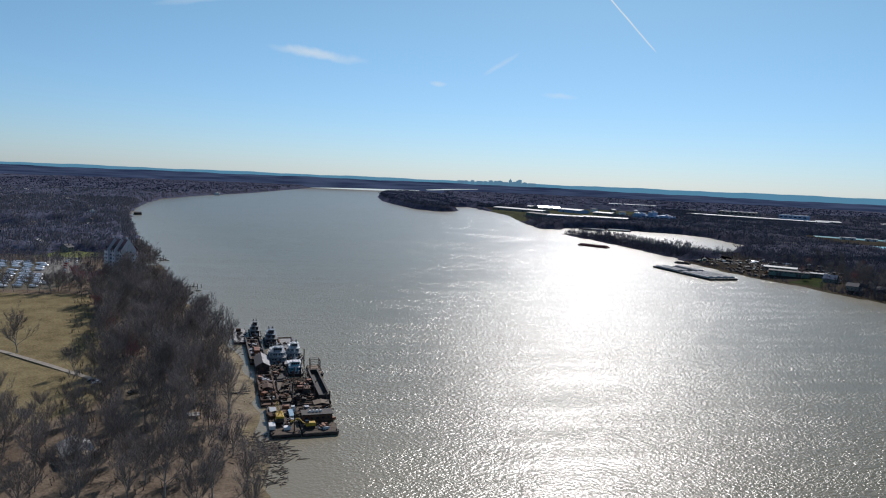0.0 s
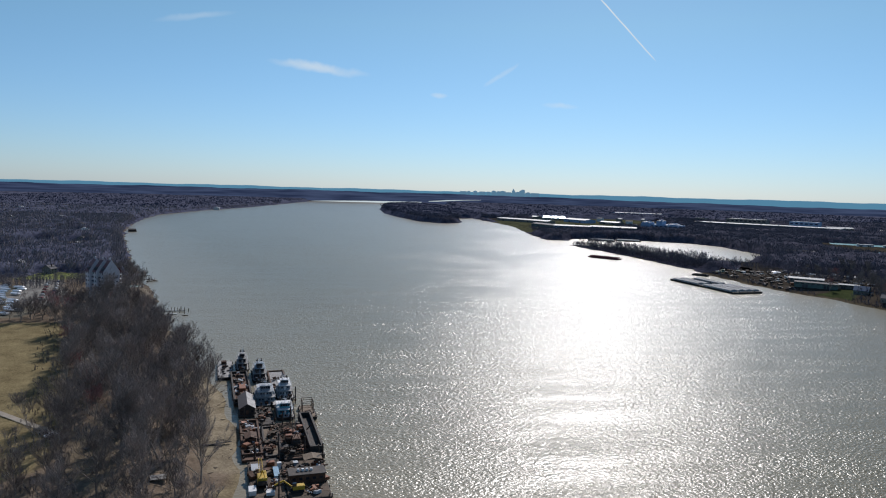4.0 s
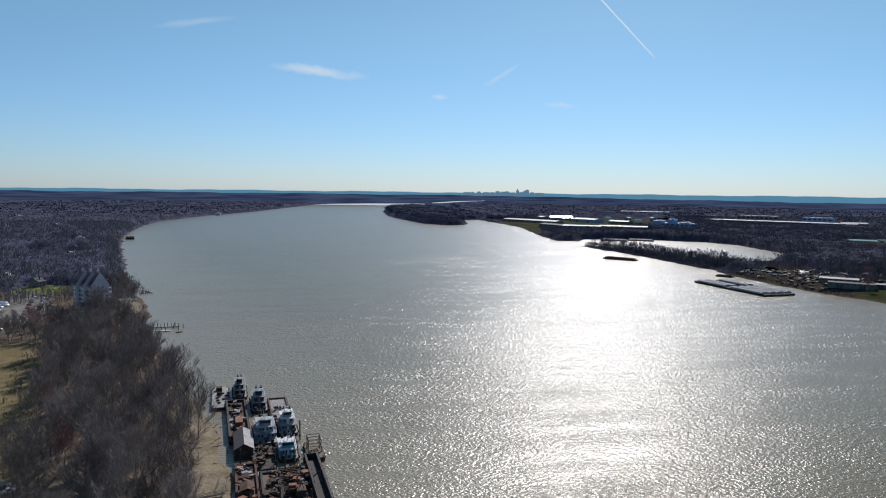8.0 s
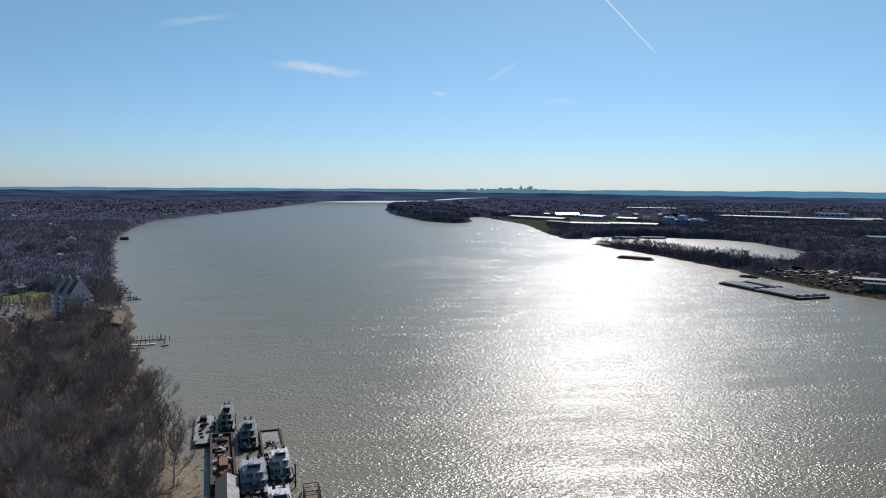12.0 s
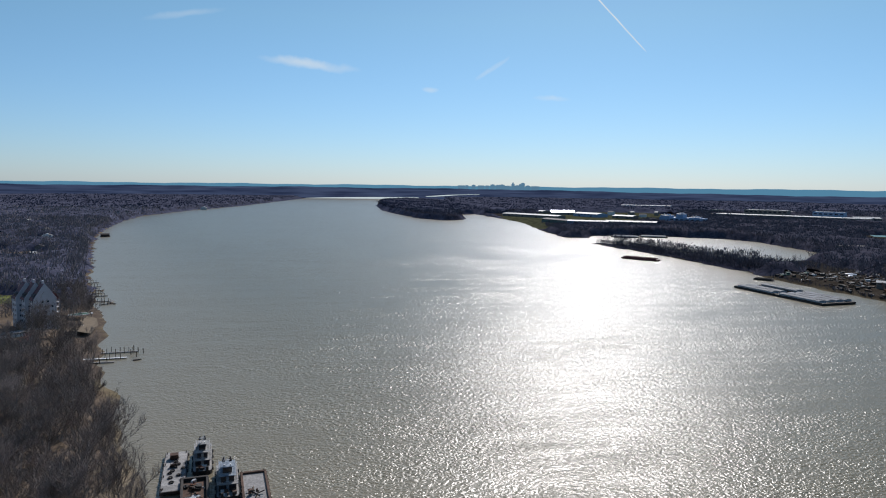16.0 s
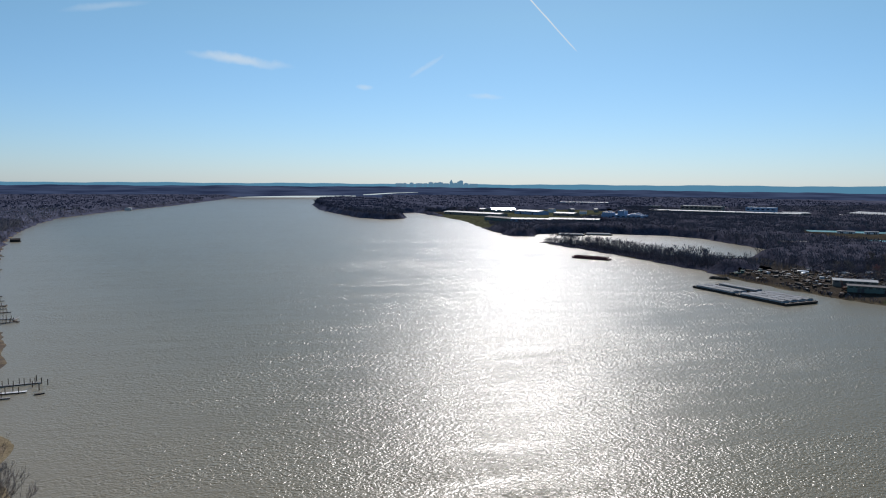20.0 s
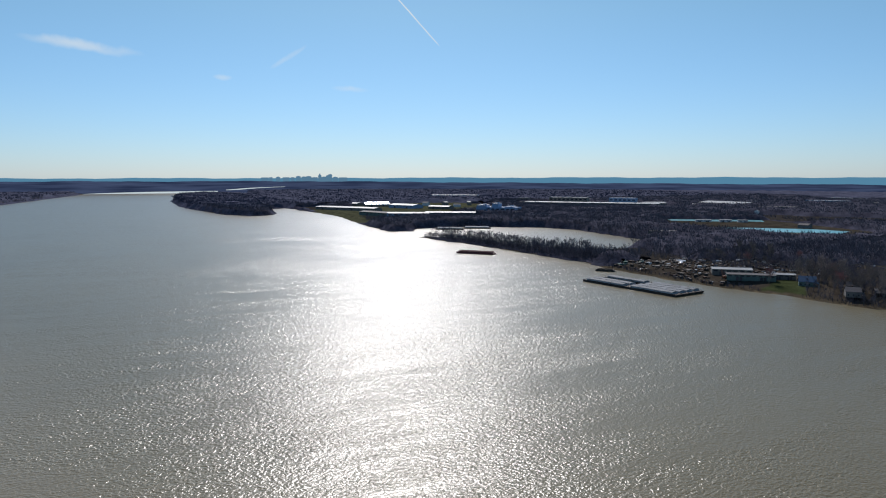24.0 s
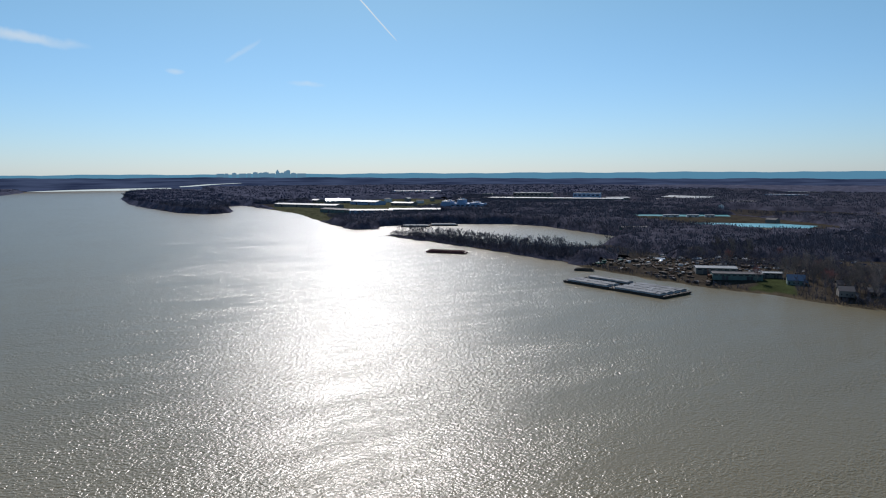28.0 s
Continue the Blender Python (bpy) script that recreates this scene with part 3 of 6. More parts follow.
def scatter_woods():
    rng = random.Random(21)
    placed = []
    used = set()

    def put(kind, x, y, s=1.0):
        m = pose(x, y, gz(x, y) - 0.1, 0, 0, rng.uniform(0, 360))
        if kind not in used:
            used.add(kind)
            tree_kinds[kind].matrix_basis = m
        else:
            copy_thing(tree_kinds[kind], m)
        placed.append((x, y))

    # single trees of the meadow, and the ones by the landing
    for kind, x, y in ((2, -163, 407), (4, -119, 362), (3, -110, 362), (3, -31, 262), (3, -43, 284), (5, -100, 388), (5, -101, 400), (3, -153, 656), (3, -178, 690), (3, -128, 640)):
        put(kind, x, y)
    tries = 0
    while tries < 6500 and len(placed) < 375:
        tries += 1
        x, y = rng.uniform(-330, -15), rng.uniform(205, 690)
        if in_poly(FIELD, x, y) or in_poly(BOAT_YARD, x, y) or in_poly(CAR_LOT, x, y):
            continue
        d = shore(x, y)
        if d < (15 if 310 < y < 400 or y > 545 else 9):
            continue
        if in_poly(GLADE, x, y):
            continue
        if y > 590 and x < -215 or y > 605 and x > -152:
            continue
        if y > 640 and x > -190:
            continue
        if y < 300 and x < -190:
            continue
        if math.hypot(x + 86, y - 257) < 11 or math.hypot(x + 52, y - 300) < 6:
            continue
        gap = 8.0 if 370 < y < 480 else 8.8 if y > 315 else 10.0
        if any(abs(x - a) < gap and abs(y - b) < gap for a, b in placed):
            continue
        kind = rng.choice((0, 0, 1, 1, 2, 2, 3, 3, 4)) if d < 60 else rng.choice((2, 2, 3, 3, 4, 4, 5))
        if y < 315:
            kind = rng.choice((0, 1, 2, 2)) if d < 50 and y > 275 else rng.choice((3, 3, 4, 4, 2))
        if y > 575 and x < -150:
            kind = rng.choice((4, 4, 5, 3))
        put(kind, x, y)
    # trees round the houses of the far bank
    for k in range(64):
        x, y = rng.uniform(598, 720), rng.uniform(628, 770)
        if k > 50:
            x, y = rng.uniform(690, 780), rng.uniform(830, 960)
        if math.hypot(x - 624, y - 736) > 16 and math.hypot(x - 605, y - 678) > 14 and not in_poly(LAWN, x, y) and math.hypot(x - 640, y - 780) > 22:
            put(rng.choice((3, 4, 4, 5, 2)), x, y)
    # trees about the apartments
    for k in range(26):
        x, y = rng.uniform(-200, -150), rng.uniform(676, 712)
        if k > 13:
            x, y = rng.uniform(-182, -160) - (k - 13) * 2.5, rng.uniform(764, 772) + (k - 13) * 7
        if shore(x, y) > 8 and not in_poly(CAR_LOT, x, y) and math.hypot(x + 196, y - 700) > 13:
            put(rng.choice((3, 4, 4, 2)), x, y)
    # hedge row between the meadow and the boat yard
    for i in range(26):
        put(rng.choice((4, 4, 3)), -172 - i * 8.5 + rng.uniform(-2, 2), 603 + rng.uniform(-3, 5) + i * 0.2)


scatter_woods()


def thicket(name, spots, height, twig_w, n_limbs, n_twigs, seed, label):
    """Small far trees joined: stem, limbs and twigs."""
    rng = random.Random(seed)
    v, f = [], []
    for x, y in spots:
        if in_poly(APARTMENT_LAWN, x, y) or in_poly(GLADE, x, y) or in_poly(LAWN, x, y):
            continue
        h = height * rng.uniform(0.65, 1.25)
        z = gz(x, y)
        top = Vector((x + rng.gauss(0, 0.6), y + rng.gauss(0, 0.6), z + h * 0.85))
        foot = Vector((x, y, z - 0.3))
        for k in range(2):
            sliver(v, f, foot + Vector((0.1 * k, 0, 0)), top, 0.22, rng)
        for i in range(n_limbs):
            s = foot.lerp(top, rng.uniform(0.3, 0.95))
            az = rng.uniform(0, 6.28)
            e = s + Vector((math.cos(az), math.sin(az), rng.uniform(0.3, 1.1))) * h * rng.uniform(0.13, 0.26)
            sliver(v, f, s, e, 0.12, rng)
            for _ in range(n_twigs):
                q = s.lerp(e, rng.uniform(0.3, 1.0))
                w = Vector((rng.gauss(0, 1), rng.gauss(0, 1), rng.gauss(0.6, 0.8))).normalized()
                sliver(v, f, q, q + w * h * rng.uniform(0.06, 0.14), twig_w, rng)
    ob = mesh_ob(name, v, f, {"brush": M_TWIG, "bank_thicket": M_TWIG_MID}.get(name, M_TWIG_FAR))
    return tagged(ob, label, "trees", kind="stuff")


def spots_along(line, count, spread, seed, side=1):
    """Spots strewn along a line, on land only."""
    rng = random.Random(seed)
    out = []
    lens = [math.dist(a, b) for a, b in zip(line, line[1:])]
    while len(out) < count:
        u = rng.uniform(0, sum(lens))
        for (a, b), ln in zip(zip(line, line[1:]), lens):
            if u <= ln:
                break
            u -= ln
        t = u / ln
        nx, ny = (b[1] - a[1]) / ln, -(b[0] - a[0]) / ln
        o = side * rng.uniform(spread[0], spread[1])
        x, y = a[0] + (b[0] - a[0]) * t + nx * o, a[1] + (b[1] - a[1]) * t + ny * o
        if shore(x, y) > 3:
            out.append((x, y))
    return out


thicket("spit_trees", spots_along([(568, 1014), (560, 1068), (556, 1186), (547, 1285), (532, 1425)], 1300, (2, 52), 4), 10.5, 0.08, 15, 7, 5,
        "leafless trees crowding a low spit of land")
thicket("shore_trees", spots_along([(740, 1120), (840, 1165), (880, 1440), (780, 1580), (604, 1612)], 260, (-25, 25), 6), 11, 0.12, 10, 4, 7,
        "leafless trees round a still inlet")
thicket("shore_trees", spots_along([(600, 560), (660, 660), (760, 760), (700, 980), (640, 1010), (600, 1040)], 800, (-45, 45), 8), 12, 0.12, 12, 5, 9,
        "leafless trees behind a river yard")
thicket("bank_thicket", spots_along([(-175, 790), (-205, 900), (-262, 1090), (-345, 1400), (-404, 1640), (-449, 1880)], 1500, (-60, -2), 10), 10, 0.1, 11, 5, 11,
        "leafless trees along the far bank")
thicket("shore_trees", spots_along([(592, 560), (586, 640), (600, 690), (640, 720), (720, 760), (690, 850), (640, 860)], 620, (-30, 60), 15), 9, 0.12, 12, 5, 16,
        "bare trees and scrub between riverside houses")
thicket("shore_scrub", spots_along([(600, 540), (590, 640), (578, 690), (574, 745), (556, 790), (553, 880), (552, 930), (562, 990)], 420, (3, 16), 18), 4, 0.1, 9, 5, 19,
        "low scrub along the far river bank")
thicket("bank_thicket", spots_along([(-449, 1880), (-490, 2200), (-500, 2445), (-443, 2810), (-301, 3338), (-180, 4000)], 1300, (-45, -2), 27), 14, 0.3, 9, 4, 28,
        "leafless trees along the far bank")
thicket("bank_thicket", spots_along([(-340, 800), (-250, 815), (-205, 815), (-205, 850)], 620, (-45, 45), 25), 9, 0.1, 11, 5, 26,
        "leafless trees behind the apartments")
thicket("brush", spots_along([(-20, 215), (-35, 300), (-60, 420), (-100, 540), (-125, 640)], 1300, (-75, -8), 12), 3.0, 0.04, 9, 6, 13,
        "low tangled brush under the bank trees")


# ---- building blocks for things ----
class Shape:
    """Collects verts and faces of one part."""

    def __init__(self):
        self.v, self.f = [], []

    def box(self, x0, x1, y0, y1, z0, z1, inset=0.0, taper=0.0):
        """A block; inset chamfers its top edges, taper draws the top in."""
        i = len(self.v)
        t = taper
        if inset:
            c = inset
            self.v += [(x0, y0, z0), (x1, y0, z0), (x1, y1, z0), (x0, y1, z0),
                       (x0 + t, y0 + t, z1 - c), (x1 - t, y0 + t, z1 - c), (x1 - t, y1 - t, z1 - c), (x0 + t, y1 - t, z1 - c),
                       (x0 + c + t, y0 + c + t, z1), (x1 - c - t, y0 + c + t, z1), (x1 - c - t, y1 - c - t, z1), (x0 + c + t, y1 - c - t, z1)]
            rings, top = 3, 8
        else:
            self.v += [(x0, y0, z0), (x1, y0, z0), (x1, y1, z0), (x0, y1, z0),
                       (x0 + t, y0 + t, z1), (x1 - t, y0 + t, z1), (x1 - t, y1 - t, z1), (x0 + t, y1 - t, z1)]
            rings, top = 2, 4
        self.f.append((i + 3, i + 2, i + 1, i))
        for r in range(rings - 1):
            for s in range(4):
                a, b = i + 4 * r + s, i + 4 * r + (s + 1) % 4
                self.f.append((a, b, b + 4, a + 4))
        self.f.append((i + top, i + top + 1, i + top + 2, i + top + 3))
        return self

    def prism(self, profile, x0, x1, axis="x"):
        """A closed profile of (a, b) swept from x0 to x1; axis x: profile is (y, z); axis y: profile is (x, z); axis z: (x, y)."""
        i, n = len(self.v), len(profile)
        for p in (x0, x1):
            for a, b in profile:
                self.v.append({"x": (p, a, b), "y": (a, p, b), "z": (a, b, p)}[axis])
        for s in range(n):
            a, b = i + s, i + (s + 1) % n
            self.f.append((a, b, b + n, a + n))
        self.f.append(tuple(range(i + n - 1, i - 1, -1)))
        self.f.append(tuple(range(i + n, i + 2 * n)))
        return self

    def rod(self, a, b, r, sides=6):
        tube(self.v, self.f, [Vector(a), Vector(b)], [r, r], sides)
        n = len(self.v)
        self.f.append(tuple(range(n - sides, n)))
        self.f.append(tuple(range(n - sides - 1, n - 2 * sides - 1, -1)))
        return self

    def ring(self, c, r, thick, axis="z", n=12):
        i = len(self.v)
        for k in range(n):
            t = 2 * math.pi * k / n
            for s in range(5):
                u = 2 * math.pi * s / 5
                rr, h = r + thick * math.cos(u), thick * math.sin(u)
                p = {"z": (rr * math.cos(t), rr * math.sin(t), h), "x": (h, rr * math.cos(t), rr * math.sin(t)), "y": (rr * math.cos(t), h, rr * math.sin(t))}[axis]
                self.v.append((c[0] + p[0], c[1] + p[1], c[2] + p[2]))
        for k in range(n):
            for s in range(5):
                a, b = i + 5 * k + s, i + 5 * k + (s + 1) % 5
                c2, d = i + 5 * ((k + 1) % n) + (s + 1) % 5, i + 5 * ((k + 1) % n) + s
                self.f.append((a, b, c2, d))
        return self


def part(name, shape, material, parent, label=""):
    me = bpy.data.meshes.new(name)
    me.from_pydata([tuple(p) for p in shape.v], [], shape.f)
    me.materials.append(material)
    bm = bmesh.new()
    bm.from_mesh(me)
    bmesh.ops.recalc_face_normals(bm, faces=bm.faces)
    bm.to_mesh(me)
    bm.free()
    ob = new(name, me)
    ob.parent = parent
    return tagged(ob, label)


def share(name, ob, parent, at, turn=0):
    """Another object on the same mesh."""
    o = new(name, ob.data)
    o.parent = parent
    o.matrix_basis = pose(*at, 0, 0, turn)
    return o


def thing(name, label, category, m, group="", kind=""):
    root = new(name)
    root.matrix_basis = m
    return tagged(root, label, category, group, kind)


M_STEEL_DARK = mat("dark_weathered_steel", (0.03, 0.03, 0.035), 0.75, 0.1, var=0.4, scale=4, colour2=(0.07, 0.055, 0.045), per_object=0.2)
M_RUST = mat("rusty_steel", (0.075, 0.042, 0.03), 0.85, 0.1, var=0.5, scale=3, colour2=(0.14, 0.08, 0.055), per_object=0.2)
M_DECK = mat("worn_grey_deck", (0.24, 0.235, 0.23), 0.75, 0.0, var=0.4, scale=5, colour2=(0.38, 0.37, 0.36), per_object=0.1)
M_DECK_TAN = mat("tan_planking", (0.16, 0.12, 0.085), 0.85, var=0.35, scale=4, per_object=0.15)
M_TIMBER = mat("dark_timber", (0.075, 0.052, 0.036), 0.85, var=0.4, scale=2, per_object=0.2)
M_WHITE = mat("white_paint", (0.62, 0.62, 0.62), 0.5, var=0.12, scale=3, per_object=0.06)
M_PALE = mat("pale_grey_paint", (0.36, 0.38, 0.4), 0.5, var=0.15, scale=3, per_object=0.08)
M_BLUE_ROOF = mat("blue_grey_roof", (0.2, 0.32, 0.42), 0.5, var=0.25, scale=4)
# pale cabin paint darkened to blue-grey, wall shadow put into the colour
M_CABIN = mat("weathered_shadow_blue_paint", (0.15, 0.2, 0.26), 0.6, var=0.35, scale=2.5, colour2=(0.3, 0.35, 0.4), per_object=0.1)
M_TEAL = mat("teal_paint", (0.06, 0.26, 0.34), 0.5, var=0.25, scale=3)
M_YELLOW = mat("machine_yellow", (0.42, 0.27, 0.03), 0.5, var=0.35, scale=2)
M_ORANGE = mat("faded_orange_paint", (0.2, 0.075, 0.035), 0.6, var=0.3, scale=2)
M_RED = mat("barn_red_paint", (0.13, 0.035, 0.035), 0.6, var=0.3, scale=4)
M_TYRE = mat("black_rubber", (0.02, 0.02, 0.022), 0.8, var=0.3, scale=1)
M_GLASS = mat("dark_window_glass", (0.015, 0.02, 0.03), 0.08, var=0.2, scale=2, spec=0.6)
M_COVER = mat("pale_barge_covers", (0.165, 0.178, 0.193), 0.75, var=0.35, scale=6, per_object=0.15, spec=0.12)
M_ROOF_METAL = mat("white_metal_roof", (0.28, 0.29, 0.295), 0.6, 0.0, var=0.15, scale=20, per_object=0.08)
M_ROOF_SHINY = mat("bare_metal_roof", (0.7, 0.71, 0.71), 0.42, 0.9, var=0.08, scale=20)
M_WALL_TAN = mat("tan_siding", (0.17, 0.158, 0.145), 0.7, var=0.15, scale=6, per_object=0.15)
M_WALL_GREEN = mat("dull_green_siding", (0.1, 0.15, 0.14), 0.7, var=0.2, scale=10)
M_WALL_BLUE = mat("pale_blue_siding", (0.2, 0.3, 0.45), 0.6, var=0.15, scale=12)
M_STUCCO = mat("white_stucco", (0.44, 0.43, 0.46), 0.8, var=0.08, scale=5)
M_ROOF_TILE = mat("red_brown_tiles", (0.15, 0.075, 0.08), 0.7, var=0.25, scale=2)
M_ROOF_DARK = mat("dark_shingles", (0.07, 0.065, 0.07), 0.8, var=0.25, scale=3, per_object=0.25)
M_TARP = mat("white_boat_wrap", (0.78, 0.79, 0.82), 0.35, var=0.08, scale=2, per_object=0.08)
M_CONCRETE = mat("pale_gravel_track", (0.25, 0.22, 0.18), 0.9, var=0.2, scale=3)
M_ASPHALT = mat("worn_asphalt", (0.09, 0.09, 0.09), 0.9, var=0.25, scale=4)
M_POND = mat("teal_quarry_water", (0.09, 0.3, 0.32), 0.3, var=0.2, scale=60, spec=0.5)
M_SAND = mat("raked_sand", (0.145, 0.112, 0.075), 0.95, var=0.25, scale=4)
M_GREEN = mat("green_machine_paint", (0.03, 0.12, 0.08), 0.5, var=0.3, scale=2)
CAR_PAINTS = [mat("car_paint_" + n, c, 0.3, 0.2, var=0.05, scale=3, spec=0.5) for n, c in
              (("white", (0.7, 0.7, 0.7)), ("silver", (0.4, 0.41, 0.43)), ("black", (0.02, 0.02, 0.022)), ("blue", (0.04, 0.08, 0.2)), ("maroon", (0.2, 0.03, 0.03)))]


# ---- river craft ----
def hull_shape(length, width, free, rake, draft=1.2):
    h = length / 2
    return Shape().prism([(-h, free * 0.35), (-h + rake, -draft), (h - rake, -draft), (h, free * 0.35), (h, free), (-h, free)], -width / 2, width / 2, "x")


def add_bitts(root, length, width, free, material):
    proto = part("bitt", Shape().rod((-0.35, 0, free), (-0.35, 0, free + 0.7), 0.16).rod((0.35, 0, free), (0.35, 0, free + 0.7), 0.16), material, root)
    proto.matrix_basis = pose(-width / 2 + 0.7, -length / 2 + 2, 0)
    for sx in (-1, 1):
        for f in (-0.46, -0.15, 0.15, 0.46):
            share("bitt", proto, root, (sx * (width / 2 - 0.7), f * length, 0), 90)


def rub_rails(root, length, width, free, material):
    for sx in (-1, 1):
        x = sx * (width / 2 + 0.06)
        part("rubbing_strake", Shape().box(min(x, x - sx * 0.16), max(x, x - sx * 0.16), -length / 2 + 1, length / 2 - 1, free - 0.45, free - 0.15), material, root)


def covered_barge(m, label, length=59.0, width=10.5, free=2.2, group="moored covered barges"):
    root = thing("barge", label, "barge", m, group)
    part("hull", hull_shape(length, width, free, 4.5, 2.0), M_STEEL_DARK, root)
    w, h = width / 2 - 1.0, length / 2 - 4.5
    part("coaming", Shape().box(-w, w, -h, -h + 0.25, free, free + 1.1).box(-w, w, h - 0.25, h, free, free + 1.1)
         .box(-w, -w + 0.25, -h + 0.25, h - 0.25, free, free + 1.1).box(w - 0.25, w, -h + 0.25, h - 0.25, free, free + 1.1), M_PALE, root)
    n = 9
    step = 2 * h / n
    prof = [(-w - 0.2, 0), (-w - 0.2, 0.35), (-w * 0.6, 0.85), (-w * 0.2, 1.1), (w * 0.2, 1.1), (w * 0.6, 0.85), (w + 0.2, 0.35), (w + 0.2, 0)]
    lid = part("cover", Shape().prism([(a, b + free + 1.1) for a, b in prof], -step / 2 + 0.07, step / 2 - 0.07, "y"), M_COVER, root)
    lid.matrix_basis = pose(0, -h + step / 2, 0)
    for k in range(1, n):
        share("cover", lid, root, (0, -h + step * (k + 0.5), 0.12 if k % 2 else 0))
    rub_rails(root, length, width, free, M_STEEL_DARK)
    add_bitts(root, length, width, free, M_STEEL_DARK)
    return root


def open_barge(m, label, length, width, free, hull_mat, floor_mat, group="", name="hopper_barge"):
    root = thing(name, label, "barge", m, group)
    w, h = width / 2, length / 2
    rake = min(4.0, length * 0.08)
    part("hull", hull_shape(length, width, free * 0.55, rake, 1.2), hull_mat, root)
    t, e = 0.9, rake + 0.5
    part("bulwark", Shape().box(-w, -w + t, -h + e, h - e, free * 0.55, free, 0.1).box(w - t, w, -h + e, h - e, free * 0.55, free, 0.1)
         .box(-w, w, -h + e - t, -h + e, free * 0.55, free, 0.1).box(-w, w, h - e, h - e + t, free * 0.55, free, 0.1), hull_mat, root)
    part("hold_floor", Shape().box(-w + t, w - t, -h + e, h - e, free * 0.55, free * 0.55 + 0.12), floor_mat, root)
    n = max(3, int(length / 3.5))
    rib = part("rib", Shape().box(-0.12, 0.12, -0.12, 0.12, -0.3, free * 0.45), hull_mat, root)
    rib.matrix_basis = pose(-w - 0.05, -h + e + 1, free * 0.55)
    for k in range(n):
        for sx in (-1, 1):
            share("rib", rib, root, (sx * (w + 0.05), -h + e + 1 + (length - 2 * e - 2) * k / (n - 1), free * 0.55))
    add_bitts(root, length, width, free * 0.55, M_STEEL_DARK)
    return root


def deck_barge(m, label, length, width, free, deck_mat, group="", name="deck_barge", boards=True):
    root = thing(name, label, "barge", m, group)
    part("hull", hull_shape(length, width, free - 0.05, min(3.0, length * 0.08), 1.2), M_STEEL_DARK, root)
    w, h = width / 2 - 0.25, length / 2 - 0.3
    n = 8
    for k in range(n):
        a = -h + 2 * h * k / n
        part("deck_plate", Shape().box(-w, w, a + 0.03, a + 2 * h / n - 0.03, free - 0.05, free + 0.04 + 0.03 * (k % 2)), deck_mat, root)
    rub_rails(root, length, width, free, M_STEEL_DARK)
    add_bitts(root, length, width, free, M_STEEL_DARK)
    for k in range(5):
        for sx in (-1, 1):
            if (k + int(width)) % 2 or sx > 0:
                part("fender_tyre", Shape().ring((sx * (width / 2 + 0.3), -h + 2 + k * (2 * h - 4) / 4, free - 0.7), 0.5, 0.2, "x"), M_TYRE, root)
    return root


def windows_row(root, name, x0, x1, y, z, n, w, h, along="x"):
    """A row of windows, each frame and pane, facing -y (along x) or +-x (along y)."""
    for k in range(n):
        c = x0 + (x1 - x0) * (k + 0.5) / n
        if along == "x":
            s = Shape().box(c - w / 2, c + w / 2, y - 0.06, y + 0.02, z, z + h)
        else:
            s = Shape().box(y - 0.06, y + 0.06, c - w / 2, c + w / 2, z, z + h)
        part(name, s, M_GLASS, root)


